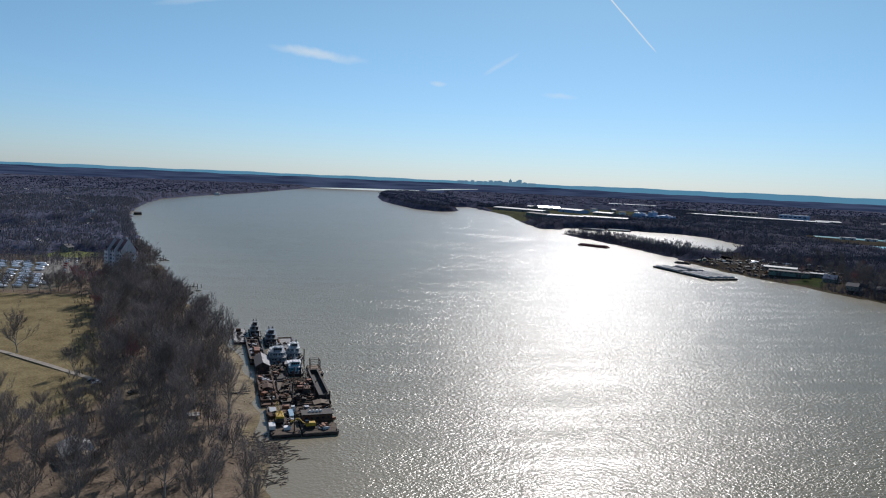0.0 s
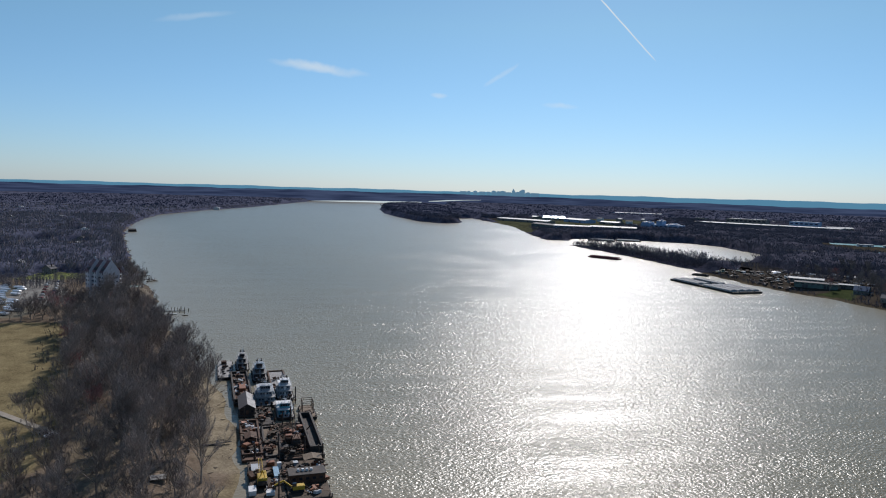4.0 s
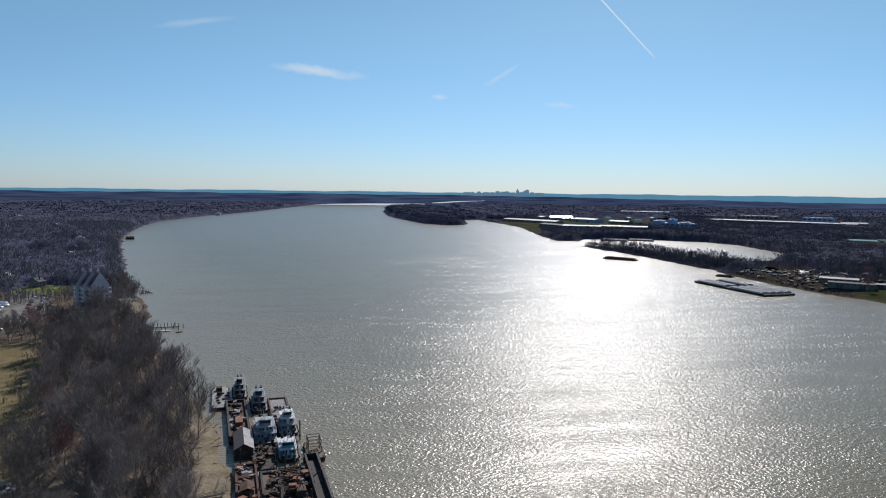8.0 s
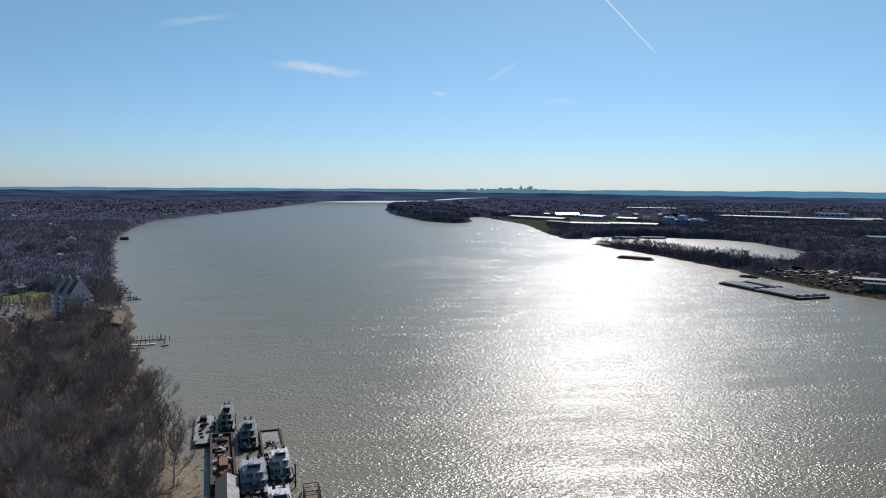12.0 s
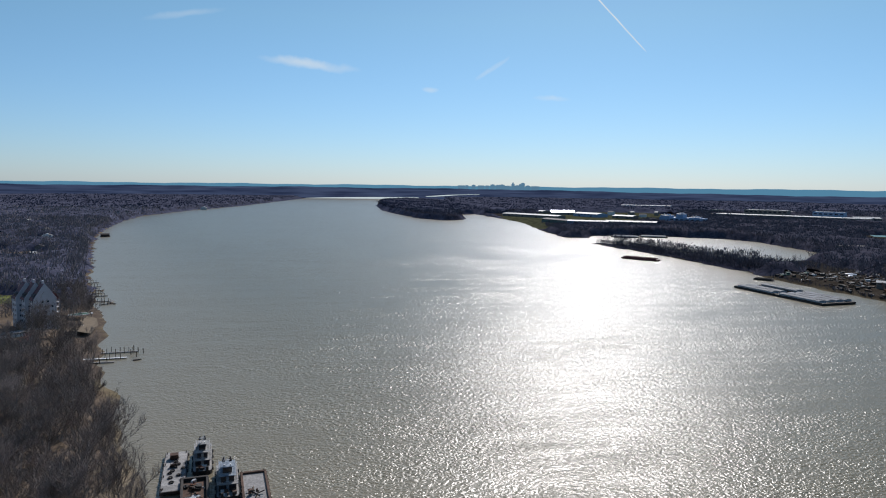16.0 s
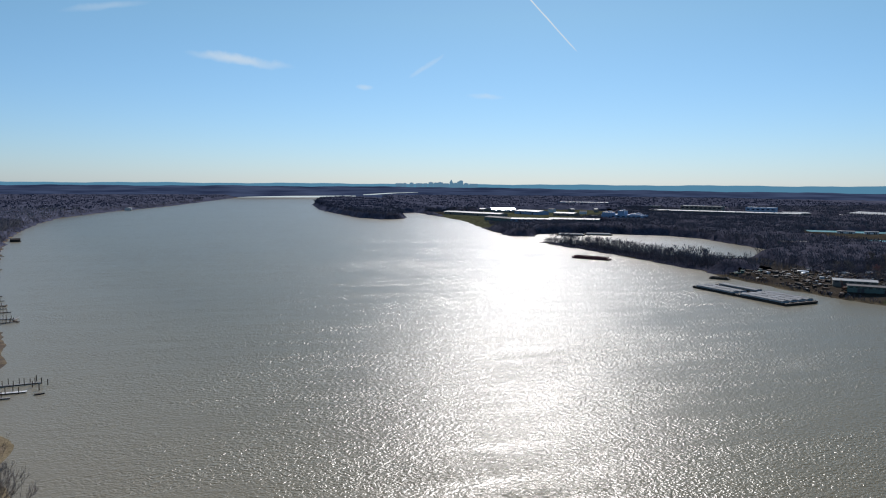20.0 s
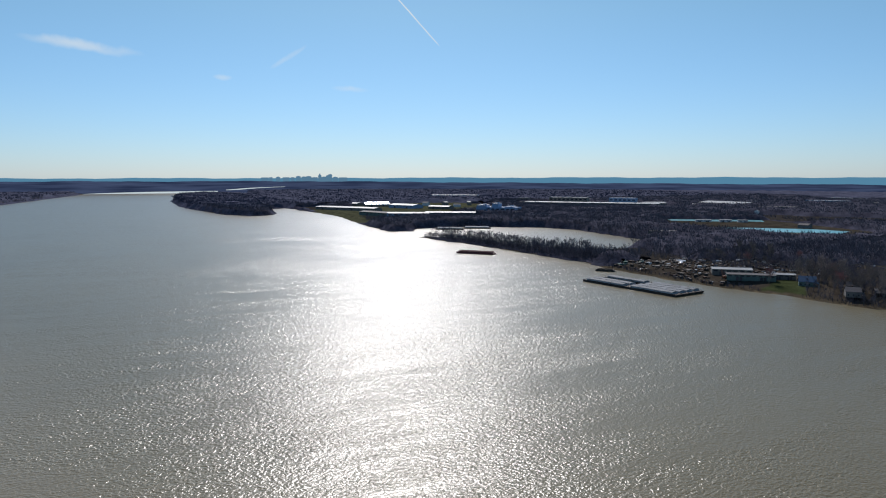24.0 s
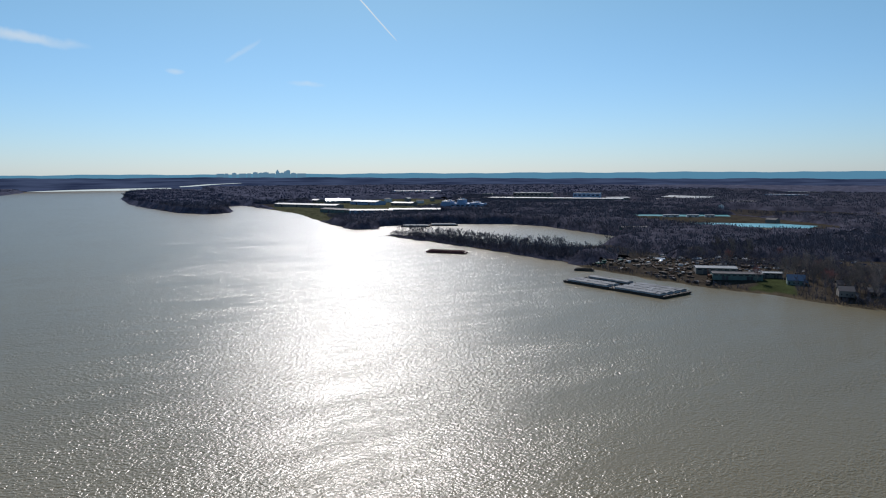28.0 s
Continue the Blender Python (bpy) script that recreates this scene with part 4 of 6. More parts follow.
def towboat(m, label, length, width, roof_mat, wall_mat, decks=2, group="moored towboats", hull_mat=None):
    root = thing("towboat", label, "boat", m, group)
    hm = hull_mat or M_STEEL_DARK
    w, h, free = width / 2, length / 2, 1.5
    part("hull", Shape().prism([(-w * 0.8, -h), (w * 0.8, -h), (w, -h + 1.5), (w, h - 2.5), (w * 0.7, h), (-w * 0.7, h), (-w, h - 2.5), (-w, -h + 1.5)], -1.0, free, "z"), hm, root)
    part("main_deck", Shape().prism([(-w * 0.78, -h + 0.3), (w * 0.78, -h + 0.3), (w - 0.2, -h + 1.6), (w - 0.2, h - 2.6), (w * 0.68, h - 0.3), (-w * 0.68, h - 0.3), (-w + 0.2, h - 2.6), (-w + 0.2, -h + 1.6)], free, free + 0.08, "z"), M_DECK, root)
    part("gunwale", Shape().box(-w - 0.1, -w + 0.1, -h + 1.5, h - 2.5, free - 0.4, free + 0.25).box(w - 0.1, w + 0.1, -h + 1.5, h - 2.5, free - 0.4, free + 0.25), M_TYRE, root)
    for sx in (-0.5, 0.5):
        part("push_knee", Shape().prism([(-h - 0.7, -0.3), (-h - 0.7, 3.4), (-h - 0.1, 3.4), (-h + 1.6, free), (-h, -0.3)], sx * w - 0.45, sx * w + 0.45, "x"), M_STEEL_DARK, root)
    z, x, y0, y1 = free + 0.08, w - 1.0, -h + length * 0.2, h - length * 0.14
    for d in range(decks):
        cabin = part("cabin", Shape().box(-x, x, y0, y1, z, z + 2.5), wall_mat, root)
        n = max(3, int(2 * x / 1.5))
        windows_row(cabin, "window", -x + 0.4, x - 0.4, y0 - 0.02, z + 1.1, n, 0.8, 0.8)
        for sx in (-1, 1):
            windows_row(cabin, "window", y0 + 0.5, y1 - 0.5, sx * x, z + 1.1, max(3, int((y1 - y0) / 2.4)), 0.9, 0.7, "y")
        part("door", Shape().box(-0.45, 0.45, y0 - 0.09, y0 - 0.03, z + 0.02, z + 2.0), roof_mat, cabin)
        z += 2.5
        part("cabin_roof", Shape().box(-x - 0.7, x + 0.7, y0 - 0.8, y1 + 0.6, z, z + 0.16, 0.05), roof_mat if d == decks - 1 else M_DECK, root)
        z += 0.16
        rail = Shape()
        for hz in (0.5, 1.0):
            rail.rod((-x - 0.6, y0 - 0.7, z + hz), (x + 0.6, y0 - 0.7, z + hz), 0.04, 4)
            for sx in (-1, 1):
                rail.rod((sx * (x + 0.6), y0 - 0.7, z + hz), (sx * (x + 0.6), y1 + 0.5, z + hz), 0.04, 4)
        for k in range(9):
            yy = y0 - 0.7 + (y1 - y0 + 1.2) * k / 8
            for sx in (-1, 1):
                rail.rod((sx * (x + 0.6), yy, z), (sx * (x + 0.6), yy, z + 1.0), 0.04, 4)
        part("railing", rail, M_WHITE, root, "white pipe railing")
        x -= 0.7
        y0, y1 = y0 + 1.2, y1 - length * 0.12
    px, py = min(x, 2.4), y0 + 0.2
    house = part("pilothouse", Shape().box(-px, px, py, py + 3.6, z, z + 2.5, 0, 0.12), wall_mat, root)
    windows_row(house, "window", -px + 0.2, px - 0.2, py - 0.02, z + 1.0, 4, 0.95, 1.05)
    for sx in (-1, 1):
        windows_row(house, "window", py + 0.3, py + 3.3, sx * (px - 0.03), z + 1.0, 3, 0.85, 1.05, "y")
    part("pilothouse_roof", Shape().box(-px - 0.6, px + 0.6, py - 0.7, py + 4.2, z + 2.5, z + 2.7, 0.06), roof_mat, root)
    part("radar_mast", Shape().rod((0, py + 1.8, z + 2.7), (0, py + 1.8, z + 5.2), 0.09).box(-0.9, 0.9, py + 1.65, py + 1.95, z + 4.2, z + 4.4).rod((-0.7, py + 1.8, z + 3.4), (0.7, py + 1.8, z + 3.4), 0.05), M_WHITE, root)
    for sx in (-1, 1):
        part("searchlight", Shape().rod((sx * px * 0.7, py - 0.2, z + 2.7), (sx * px * 0.7, py - 0.2, z + 3.1), 0.08).rod((sx * px * 0.7, py - 0.55, z + 3.25), (sx * px * 0.7, py + 0.05, z + 3.25), 0.28, 8), M_WHITE, root)
        part("funnel", Shape().box(sx * x * 0.75 - 0.5, sx * x * 0.75 + 0.5, y1 - 3.2, y1 - 1.6, z, z + 3.1, 0.1).rod((sx * x * 0.75, y1 - 2.4, z + 3.1), (sx * x * 0.75, y1 - 2.4, z + 3.9), 0.25), M_STEEL_DARK, root)
        part("air_vent", Shape().rod((sx * x * 0.5, y1 - 0.6, z), (sx * x * 0.5, y1 - 0.6, z + 1.0), 0.2, 8).rod((sx * x * 0.5, y1 - 0.6, z + 1.0), (sx * x * 0.5, y1 - 0.1, z + 1.3), 0.28, 8), M_WHITE, root)
        for k in range(4):
            part("fender_tyre", Shape().ring((sx * (w + 0.25), -h + 3 + k * (length - 6) / 3, free - 0.4), 0.55, 0.2, "x"), M_TYRE, root)
    rng = random.Random(int(length * 10 + width))
    for k in range(14):
        gx, gy = rng.uniform(-w + 1.2, w - 1.2), rng.choice((rng.uniform(-h + 1.2, -h + length * 0.17), rng.uniform(h - length * 0.13, h - 1.5)))
        gs = rng.uniform(0.3, 0.8)
        part("deck_locker", Shape().box(gx - gs, gx + gs, gy - gs * 0.7, gy + gs * 0.7, free, free + gs * 1.6, 0.05), rng.choice((M_RUST, M_STEEL_DARK, M_WHITE, M_ORANGE, M_TYRE)), root)
    for k in range(7):
        gx, gy = rng.uniform(-x, x), rng.uniform(min(py + 4.6, y1 - 1), y1)
        gs = rng.uniform(0.25, 0.6)
        part("roof_box", Shape().box(gx - gs, gx + gs, gy - gs, gy + gs, z, z + gs * 2, 0.05), rng.choice((M_WHITE, M_STEEL_DARK, M_PALE)), root)
    for k in range(3):
        gx = rng.uniform(-px, px)
        part("aerial", Shape().rod((gx, py + 1 + k, z + 2.7), (gx, py + 1 + k, z + 2.7 + rng.uniform(2, 4.5)), 0.05, 5), M_WHITE, root)
    part("capstan", Shape().rod((0, -h + 1.6, free), (0, -h + 1.6, free + 0.9), 0.4, 8), M_STEEL_DARK, root)
    return root


HEAD = 7.5   # the work fleet lies turned this many degrees


def fleet_pose(x, y, z=0.0, turn=0.0):
    k = max(0.0, (y - 300) / 170)     # the ranks lie closer towards the far end
    return pose(x - 2.5 * k, y - 6 * k, z, 0, 0, HEAD + turn)


def crawler_crane(m, label, body_mat, boom, boom_len, boom_up):
    root = thing("crawler_crane", label, "crane", m, "barge cranes")
    for sx in (-1, 1):
        part("track", Shape().prism([(-2.8, 0.3), (-2.5, 0), (2.5, 0), (2.8, 0.3), (2.8, 0.7), (2.4, 1.1), (-2.4, 1.1), (-2.8, 0.7)], sx * 1.6 - 0.4, sx * 1.6 + 0.4, "x"), M_TYRE, root)
    part("slew_ring", Shape().rod((0, 0, 0.9), (0, 0, 1.4), 1.2, 12), M_STEEL_DARK, root)
    house = part("machine_house", Shape().box(-1.7, 1.7, -3.6, 2.0, 1.4, 3.7, 0.15), body_mat, root)
    part("counterweight", Shape().box(-1.65, 1.65, -4.6, -3.62, 1.5, 2.9, 0.2), M_STEEL_DARK, house)
    cab = part("cab", Shape().box(0.3, 1.65, 2.02, 3.7, 1.5, 3.9, 0.12), body_mat, root)
    part("window", Shape().box(0.45, 1.5, 3.71, 3.77, 2.5, 3.6), M_GLASS, cab)
    up = radians(boom_up)
    tip = Vector((0, 2.0 + boom_len * math.cos(up), 2.0 + boom_len * math.sin(up)))
    s, foot = Shape(), Vector((0, 2.0, 2.0))
    n = 10
    up_v = Vector((0, -math.sin(up), math.cos(up)))
    for k in range(n):
        a, b = foot.lerp(tip, k / n), foot.lerp(tip, (k + 1) / n)
        wa, wb = 0.65 if 0 < k else 0.25, 0.65 if k + 1 < n else 0.25
        for sx in (-1, 1):
            for sz in (-1, 1):
                s.rod(a + Vector((sx * wa, 0, 0)) + up_v * sz * wa, b + Vector((sx * wb, 0, 0)) + up_v * sz * wb, 0.09, 4)
            s.rod(a + Vector((sx * wa, 0, 0)) + up_v * wa, b + Vector((sx * wb, 0, 0)) - up_v * wb, 0.06, 4)
        s.rod(a + Vector((-wa, 0, 0)) + up_v * wa, b + Vector((wb, 0, 0)) + up_v * wb, 0.06, 4)
    part("boom", s, boom, root)
    part("gantry", Shape().rod((-1, -2.5, 3.6), (0, -1.8, 6.2), 0.12, 5).rod((1, -2.5, 3.6), (0, -1.8, 6.2), 0.12, 5).rod((0, 0.8, 3.6), (0, -1.8, 6.2), 0.12, 5), body_mat, root)
    part("pendant_line", Shape().rod((-0.3, -1.8, 6.2), tip + Vector((-0.3, 0, 0)), 0.04, 4).rod((0.3, -1.8, 6.2), tip + Vector((0.3, 0, 0)), 0.04, 4), M_STEEL_DARK, root)
    return root


def crate(m, label, sx, sy, sz, material, lid=None, name="deck_box", category="box"):
    root = thing(name, label, category, m)
    part("body", Shape().box(-sx / 2, sx / 2, -sy / 2, sy / 2, 0, sz), material, root)
    part("lid", Shape().box(-sx / 2 - 0.06, sx / 2 + 0.06, -sy / 2 - 0.06, sy / 2 + 0.06, sz, sz + 0.12, 0.04), lid or material, root)
    for k in range(max(2, int(sx / 1.2))):
        x = -sx / 2 + 0.2 + k * (sx - 0.4) / max(1, int(sx / 1.2) - 1)
        part("stiffener", Shape().box(x - 0.06, x + 0.06, -sy / 2 - 0.05, -sy / 2 - 0.002, 0.05, sz - 0.05), material, root)
    return root


def winch(m, label, material):
    root = thing("winch", label, "winch", m, "deck winches")
    part("frame", Shape().box(-1.2, -1.0, -0.8, 0.8, 0, 1.4).box(1.0, 1.2, -0.8, 0.8, 0, 1.4).box(-1.3, 1.3, -0.9, 0.9, 0, 0.15), material, root)
    part("drum", Shape().rod((-1.0, 0, 0.9), (1.0, 0, 0.9), 0.5, 10), M_RUST, root)
    part("motor", Shape().rod((1.2, 0, 0.9), (2.0, 0, 0.9), 0.35, 8), material, root)
    return root


def scrap_heap(m, label, radius, height, n, seed, mats=None):
    """Loose gear: pipes, plates, drums and beams, thrown together."""
    rng = random.Random(seed)
    root = thing("scrap_pile", label, "scrap", m)
    mats = mats or (M_RUST, M_STEEL_DARK, M_PALE, M_TIMBER, M_ORANGE)
    for k in range(n):
        a, r = rng.uniform(0, 6.28), radius * math.sqrt(rng.random())
        x, y = r * math.cos(a), r * math.sin(a) * 1.6
        hz = height * (1 - r / radius * 0.7) * rng.random()
        s = Shape()
        t = rng.uniform(0, 3.14)
        d = Vector((math.cos(t), math.sin(t), rng.uniform(-0.25, 0.45)))
        kind = rng.random()
        if kind < 0.4:
            ln = rng.uniform(1.2, 4)
            s.rod(Vector((x, y, hz + 0.3)) - d * ln / 2, Vector((x, y, hz + 0.3)) + d * ln / 2, rng.uniform(0.1, 0.3), 6)
            part("pipe", s, rng.choice(mats), root)
        elif kind < 0.75:
            w, l, h = rng.uniform(0.4, 1.4), rng.uniform(0.4, 1.6), rng.uniform(0.4, 1.3)
            ob = part("block", s.box(-w, w, -l, l, 0, h, 0.06), rng.choice(mats), root)
            ob.matrix_basis = pose(x, y, hz * 0.6, rng.uniform(-12, 12), rng.uniform(-12, 12), rng.uniform(0, 90))
        else:
            s.rod((x, y, hz * 0.5), (x, y, hz * 0.5 + 1.1), 0.4, 9)
            part("drum", s, rng.choice(mats), root)
    return root


def work_fleet():
    near = deck_barge(fleet_pose(-14, 301), "wide dark deck barge carrying a yellow crane", 38, 12.2, 1.7, M_TIMBER, "work barges")
    crawler_crane(fleet_pose(-15.2, 297, 1.77), "yellow crawler crane with its boom lowered on a barge", M_YELLOW, M_YELLOW, 13, 9)
    for dx, dy, sx, sy, sz, mt, lb in ((-18.0, 290, 2.6, 5, 1.6, M_WHITE, "white storage tank box on a barge deck"), (-11.5, 288, 3, 2, 1.1, M_WHITE, "low white deck locker"),
                                       (-10.4, 305, 2.0, 9, 1.5, M_BLUE_ROOF, "blue steel skip on a barge deck"), (-18.5, 311, 3.2, 8, 0.8, M_PALE, "grey deck pallet stack"),
                                       (-13, 315, 3, 2.2, 1.6, M_ORANGE, "orange tool box on deck"), (-9.6, 312, 1.6, 1.6, 2.2, M_WHITE, "white upright deck locker")):
        crate(fleet_pose(dx, dy, 1.77), lb, sx, sy, sz, mt)
    scrap_heap(fleet_pose(-10.6, 297, 1.77), "jumble of deck gear and hoses", 1.6, 1.2, 12, 5)
    deck_barge(fleet_pose(0.6, 301), "dark deck barge loaded with machinery and a long house", 35, 15.2, 1.7, M_TIMBER, "work barges")
    house = thing("deck_house", "long dark steel machinery house with white vents on its roof", "deck house", fleet_pose(1.0, 299, 1.77))
    part("wall", Shape().box(-6.6, 6.6, -3.2, 3.2, 0, 3.6), M_RUST, house)
    part("roof", Shape().box(-7.0, 7.0, -3.6, 3.6, 3.6, 3.8, 0.06), M_STEEL_DARK, house)
    for k in range(5):
        part("window", Shape().box(-5.6 + k * 2.5, -4.4 + k * 2.5, -3.27, -3.21, 1.6, 2.5), M_GLASS, house)
    for k in range(4):
        part("roof_vent", Shape().box(-3.6 + k * 1.6, -2.7 + k * 1.6, -0.6, 0.4, 3.8, 4.7, 0.1), M_WHITE, house)
    excavator = thing("excavator", "yellow tracked excavator with a folded arm on a barge", "excavator", fleet_pose(-2.2, 289.5, 1.77, 90))
    for sy in (-1, 1):
        part("track", Shape().prism([(-2.4, 0.3), (-2, 0), (2, 0), (2.4, 0.3), (2.4, 0.7), (2, 1.0), (-2, 1.0), (-2.4, 0.7)], sy * 1.3 - 0.35, sy * 1.3 + 0.35, "x"), M_TYRE, excavator)
    part("body", Shape().box(-1.4, 1.4, -2.6, 1.6, 1.1, 2.5, 0.2), M_YELLOW, excavator)
    part("cab", Shape().box(-1.35, -0.1, 0.3, 1.9, 2.5, 3.6, 0.15), M_GLASS, excavator)
    part("arm", Shape().prism([(1.4, 1.6), (4.8, 4.6), (8.0, 3.2), (8.0, 2.7), (4.8, 4.0), (1.4, 1.2)], 0.2, 0.8, "x"), M_YELLOW, excavator)
    part("bucket", Shape().box(-0.2, 1.2, 7.4, 8.6, 1.6, 2.7, 0.1, 0.15), M_STEEL_DARK, excavator)
    for x, y, s in ((3.5, 290, 8), (5.5, 313, 9), (-3.5, 312, 10)):
        scrap_heap(fleet_pose(x, y, 1.77), "loose machinery and beams on a barge deck", 2.4, 1.6, 16, s)
    cover = thing("canopy_roof", "tan sheet roof on posts over deck gear", "shelter", fleet_pose(3.2, 314.5, 1.77))
    for sx in (-3.2, 3.2):
        for sy in (-2.6, 2.6):
            part("post", Shape().rod((sx, sy, 0), (sx, sy, 3.0), 0.1, 6), M_STEEL_DARK, cover)
    part("roof", Shape().prism([(-3.6, 3.0), (0, 3.7), (3.6, 3.0), (3.6, 3.12), (0, 3.85), (-3.6, 3.12)], -3.0, 3.0, "y"), M_DECK_TAN, cover)

    # second rank
    open_barge(fleet_pose(-23.2, 349), "rusty narrow barge heaped with dredging gear", 50, 8.4, 2.4, M_RUST, M_RUST, "work barges", "dredge_barge")
    for k, (y, h) in enumerate(((331, 1.8), (340, 2.6), (349, 2.0), (357, 3.0), (365, 2.2))):
        scrap_heap(fleet_pose(-21.0 - (y - 331) * 0.13, y, 1.45), "heap of rusty dredging pipe and plate", 2.6, h, 18, 30 + k)
    hut = thing("deck_hut", "rusty engine hut on a barge", "deck hut", fleet_pose(-22.6, 342.5, 1.45))
    part("wall", Shape().box(-2.2, 2.2, -3.5, 3.5, 0, 3.0), M_RUST, hut)
    part("roof", Shape().prism([(-2.6, 3.0), (0, 3.9), (2.6, 3.0), (2.6, 3.12), (0, 4.02), (-2.6, 3.12)], -3.8, 3.8, "y"), M_RUST, hut)
    part("door", Shape().box(-0.5, 0.5, -3.58, -3.52, 0, 2.0), M_STEEL_DARK, hut)
    walk_root = thing("floating_walkway", "narrow pale floating walkway between the barges", "walkway", fleet_pose(-18.9, 355))
    for k in range(9):
        part("float", Shape().box(-1.0, 1.0, -23 + k * 5.1, -18.2 + k * 5.1, -0.3, 0.7, 0.1), M_PALE, walk_root)
        part("plank_deck", Shape().box(-0.9, 0.9, -23 + k * 5.1, -18.2 + k * 5.1, 0.7, 0.8), M_DECK, walk_root)
    open_barge(fleet_pose(-14.0, 344), "flat hopper barge floored with tan planks", 42, 7.0, 1.9, M_STEEL_DARK, M_DECK_TAN, "work barges")
    ribbed = deck_barge(fleet_pose(-4.8, 344), "brown barge decked with rows of heavy timbers", 44, 11.0, 1.9, M_RUST, "work barges")
    timber = part("timber", Shape().box(-4.9, 4.9, -0.28, 0.28, 1.98, 2.35, 0.05), M_TIMBER, ribbed)
    timber.matrix_basis = pose(0, -20, 0)
    for k in range(1, 26):
        share("timber", timber, ribbed, (0.15 * (k % 3), -20 + k * 1.6, 0))
    crawler_crane(fleet_pose(-3.6, 336, 2.4), "rust-brown crawler crane standing on barge timbers", M_RUST, M_STEEL_DARK, 22, 34)
    scrap_heap(fleet_pose(-2.2, 347, 2.4), "rope, pipe and plate lying on timbers", 2.2, 1.2, 14, 44)
    open_barge(fleet_pose(2.6, 349), "high-sided empty black hopper barge", 52, 5.6, 5.0, M_STEEL_DARK, M_STEEL_DARK, "work barges")
    rig = deck_barge(fleet_pose(1.4, 384), "small tan barge with a pipe frame", 18, 7.0, 1.5, M_DECK_TAN, "work barges")
    frame_s = Shape()
    for x in (-2.6, 2.6):
        for y in (-3.2, 0.4, 3.6):
            frame_s.rod((x, y, 1.5), (x, y, 7.2), 0.14, 6)
        frame_s.rod((x, -3.2, 7.2), (x, 3.6, 7.2), 0.12, 6).rod((x, -3.2, 4.2), (x, 3.6, 7.2), 0.08, 5)
    for y in (-3.2, 0.4, 3.6):
        frame_s.rod((-2.6, y, 7.2), (2.6, y, 7.2), 0.12, 6).rod((-2.6, y, 4.3), (2.6, y, 4.3), 0.1, 6)
    part("pipe_frame", frame_s, M_RUST, rig, "rusty pipe frame")
    scrap_heap(fleet_pose(1.6, 379, 1.6), "rusty drums and blocks under a pipe frame", 1.9, 1.5, 12, 45, (M_RUST, M_ORANGE, M_TIMBER))

    # third rank
    shed = thing("houseboat", "barge house with a grey gable roof, one slope paler", "houseboat", fleet_pose(-28.2, 393))
    part("hull", hull_shape(24, 8.2, 1.2, 1.2, 0.8), M_STEEL_DARK, shed)
    part("wall", Shape().prism([(-3.6, 1.2), (3.6, 1.2), (3.6, 4.2), (0, 6.3), (-3.6, 4.2)], -10.5, 10.5, "y"), M_STEEL_DARK, shed)
    part("roof_slope", Shape().prism([(-4.1, 4.0), (0, 6.4), (0, 6.58), (-4.1, 4.18)], -11, 11, "y"), M_ROOF_DARK, shed)
    part("roof_slope", Shape().prism([(4.1, 4.0), (0.02, 6.4), (0.02, 6.58), (4.1, 4.18)], -11, 11, "y"), M_DECK, shed, "paler grey roof slope")
    part("door", Shape().box(-0.6, 0.6, -10.62, -10.54, 1.2, 3.3), M_RUST, shed)
    for sx in (-2.3, 2.3):
        part("window", Shape().box(sx - 0.5, sx + 0.5, -10.6, -10.53, 2.3, 3.3), M_GLASS, shed)
    open_barge(fleet_pose(-34.2, 431, 0, 1), "long open barge with rusty walls and cluttered hold", 62, 9.6, 3.0, M_STEEL_DARK, M_RUST, "work barges")
    for k, y in enumerate((408, 418, 428, 440, 452)):
        scrap_heap(fleet_pose(-31.5 - (y - 408) * 0.14, y, 1.8), "clutter of rusty blocks, drums and pipe in a hold", 3.0, 1.8, 20, 60 + k)
    crate(fleet_pose(-32.6, 421, 1.8), "red-brown shipping box in a barge hold", 3.2, 8, 2.6, M_ORANGE)
    crate(fleet_pose(-31.0, 405.5, 1.8), "yellow fuel tank in a barge hold", 1.8, 1.8, 1.6, M_YELLOW)
    towboat(fleet_pose(-20.3, 409), "large white towboat with pale blue-grey roofs", 27, 10.2, M_PALE, M_CABIN, 2)
    towboat(fleet_pose(-9.8, 386), "towboat with teal cabins and a white wheelhouse", 21, 8.2, M_WHITE, M_TEAL, 1)
    towboat(fleet_pose(-10.8, 418), "white towboat with grey roofs, moored in the fleet", 22, 8.6, M_WHITE, M_CABIN, 2)
    towboat(fleet_pose(-26.0, 456), "grey towboat with dark windows, moored in the fleet", 26, 8.0, M_CABIN, M_STEEL_DARK, 2)
    towboat(fleet_pose(-37.6, 480), "small dark towboat with a bare foredeck", 24, 7.2, M_DECK, M_STEEL_DARK, 2)
    tan = open_barge(fleet_pose(-15.6, 449), "low hopper barge with a pale grey floor", 34, 9.6, 1.8, M_RUST, M_DECK, "work barges")
    deck_barge(fleet_pose(-46.6, 470), "pale deck barge scattered with old tyres", 38, 8.6, 1.6, M_DECK, "work barges")
    rng = random.Random(8)
    for k in range(12):
        t = thing("tyre", "old black tyre lying on a pale deck", "tyre", fleet_pose(-46.2 + rng.uniform(-2.6, 2.6) - (k - 6) * 0.3, 458 + k * 2.2, 1.72), "deck tyres")
        part("rubber", Shape().ring((0, 0, 0.25), 0.75, 0.26), M_TYRE, t)
    crate(fleet_pose(-48.6, 482, 1.7), "rusty box on a pale deck", 3.0, 3.0, 1.8, M_RUST)
    winch(fleet_pose(-47.4, 473, 1.7), "dark deck winch with a long shaft", M_STEEL_DARK)
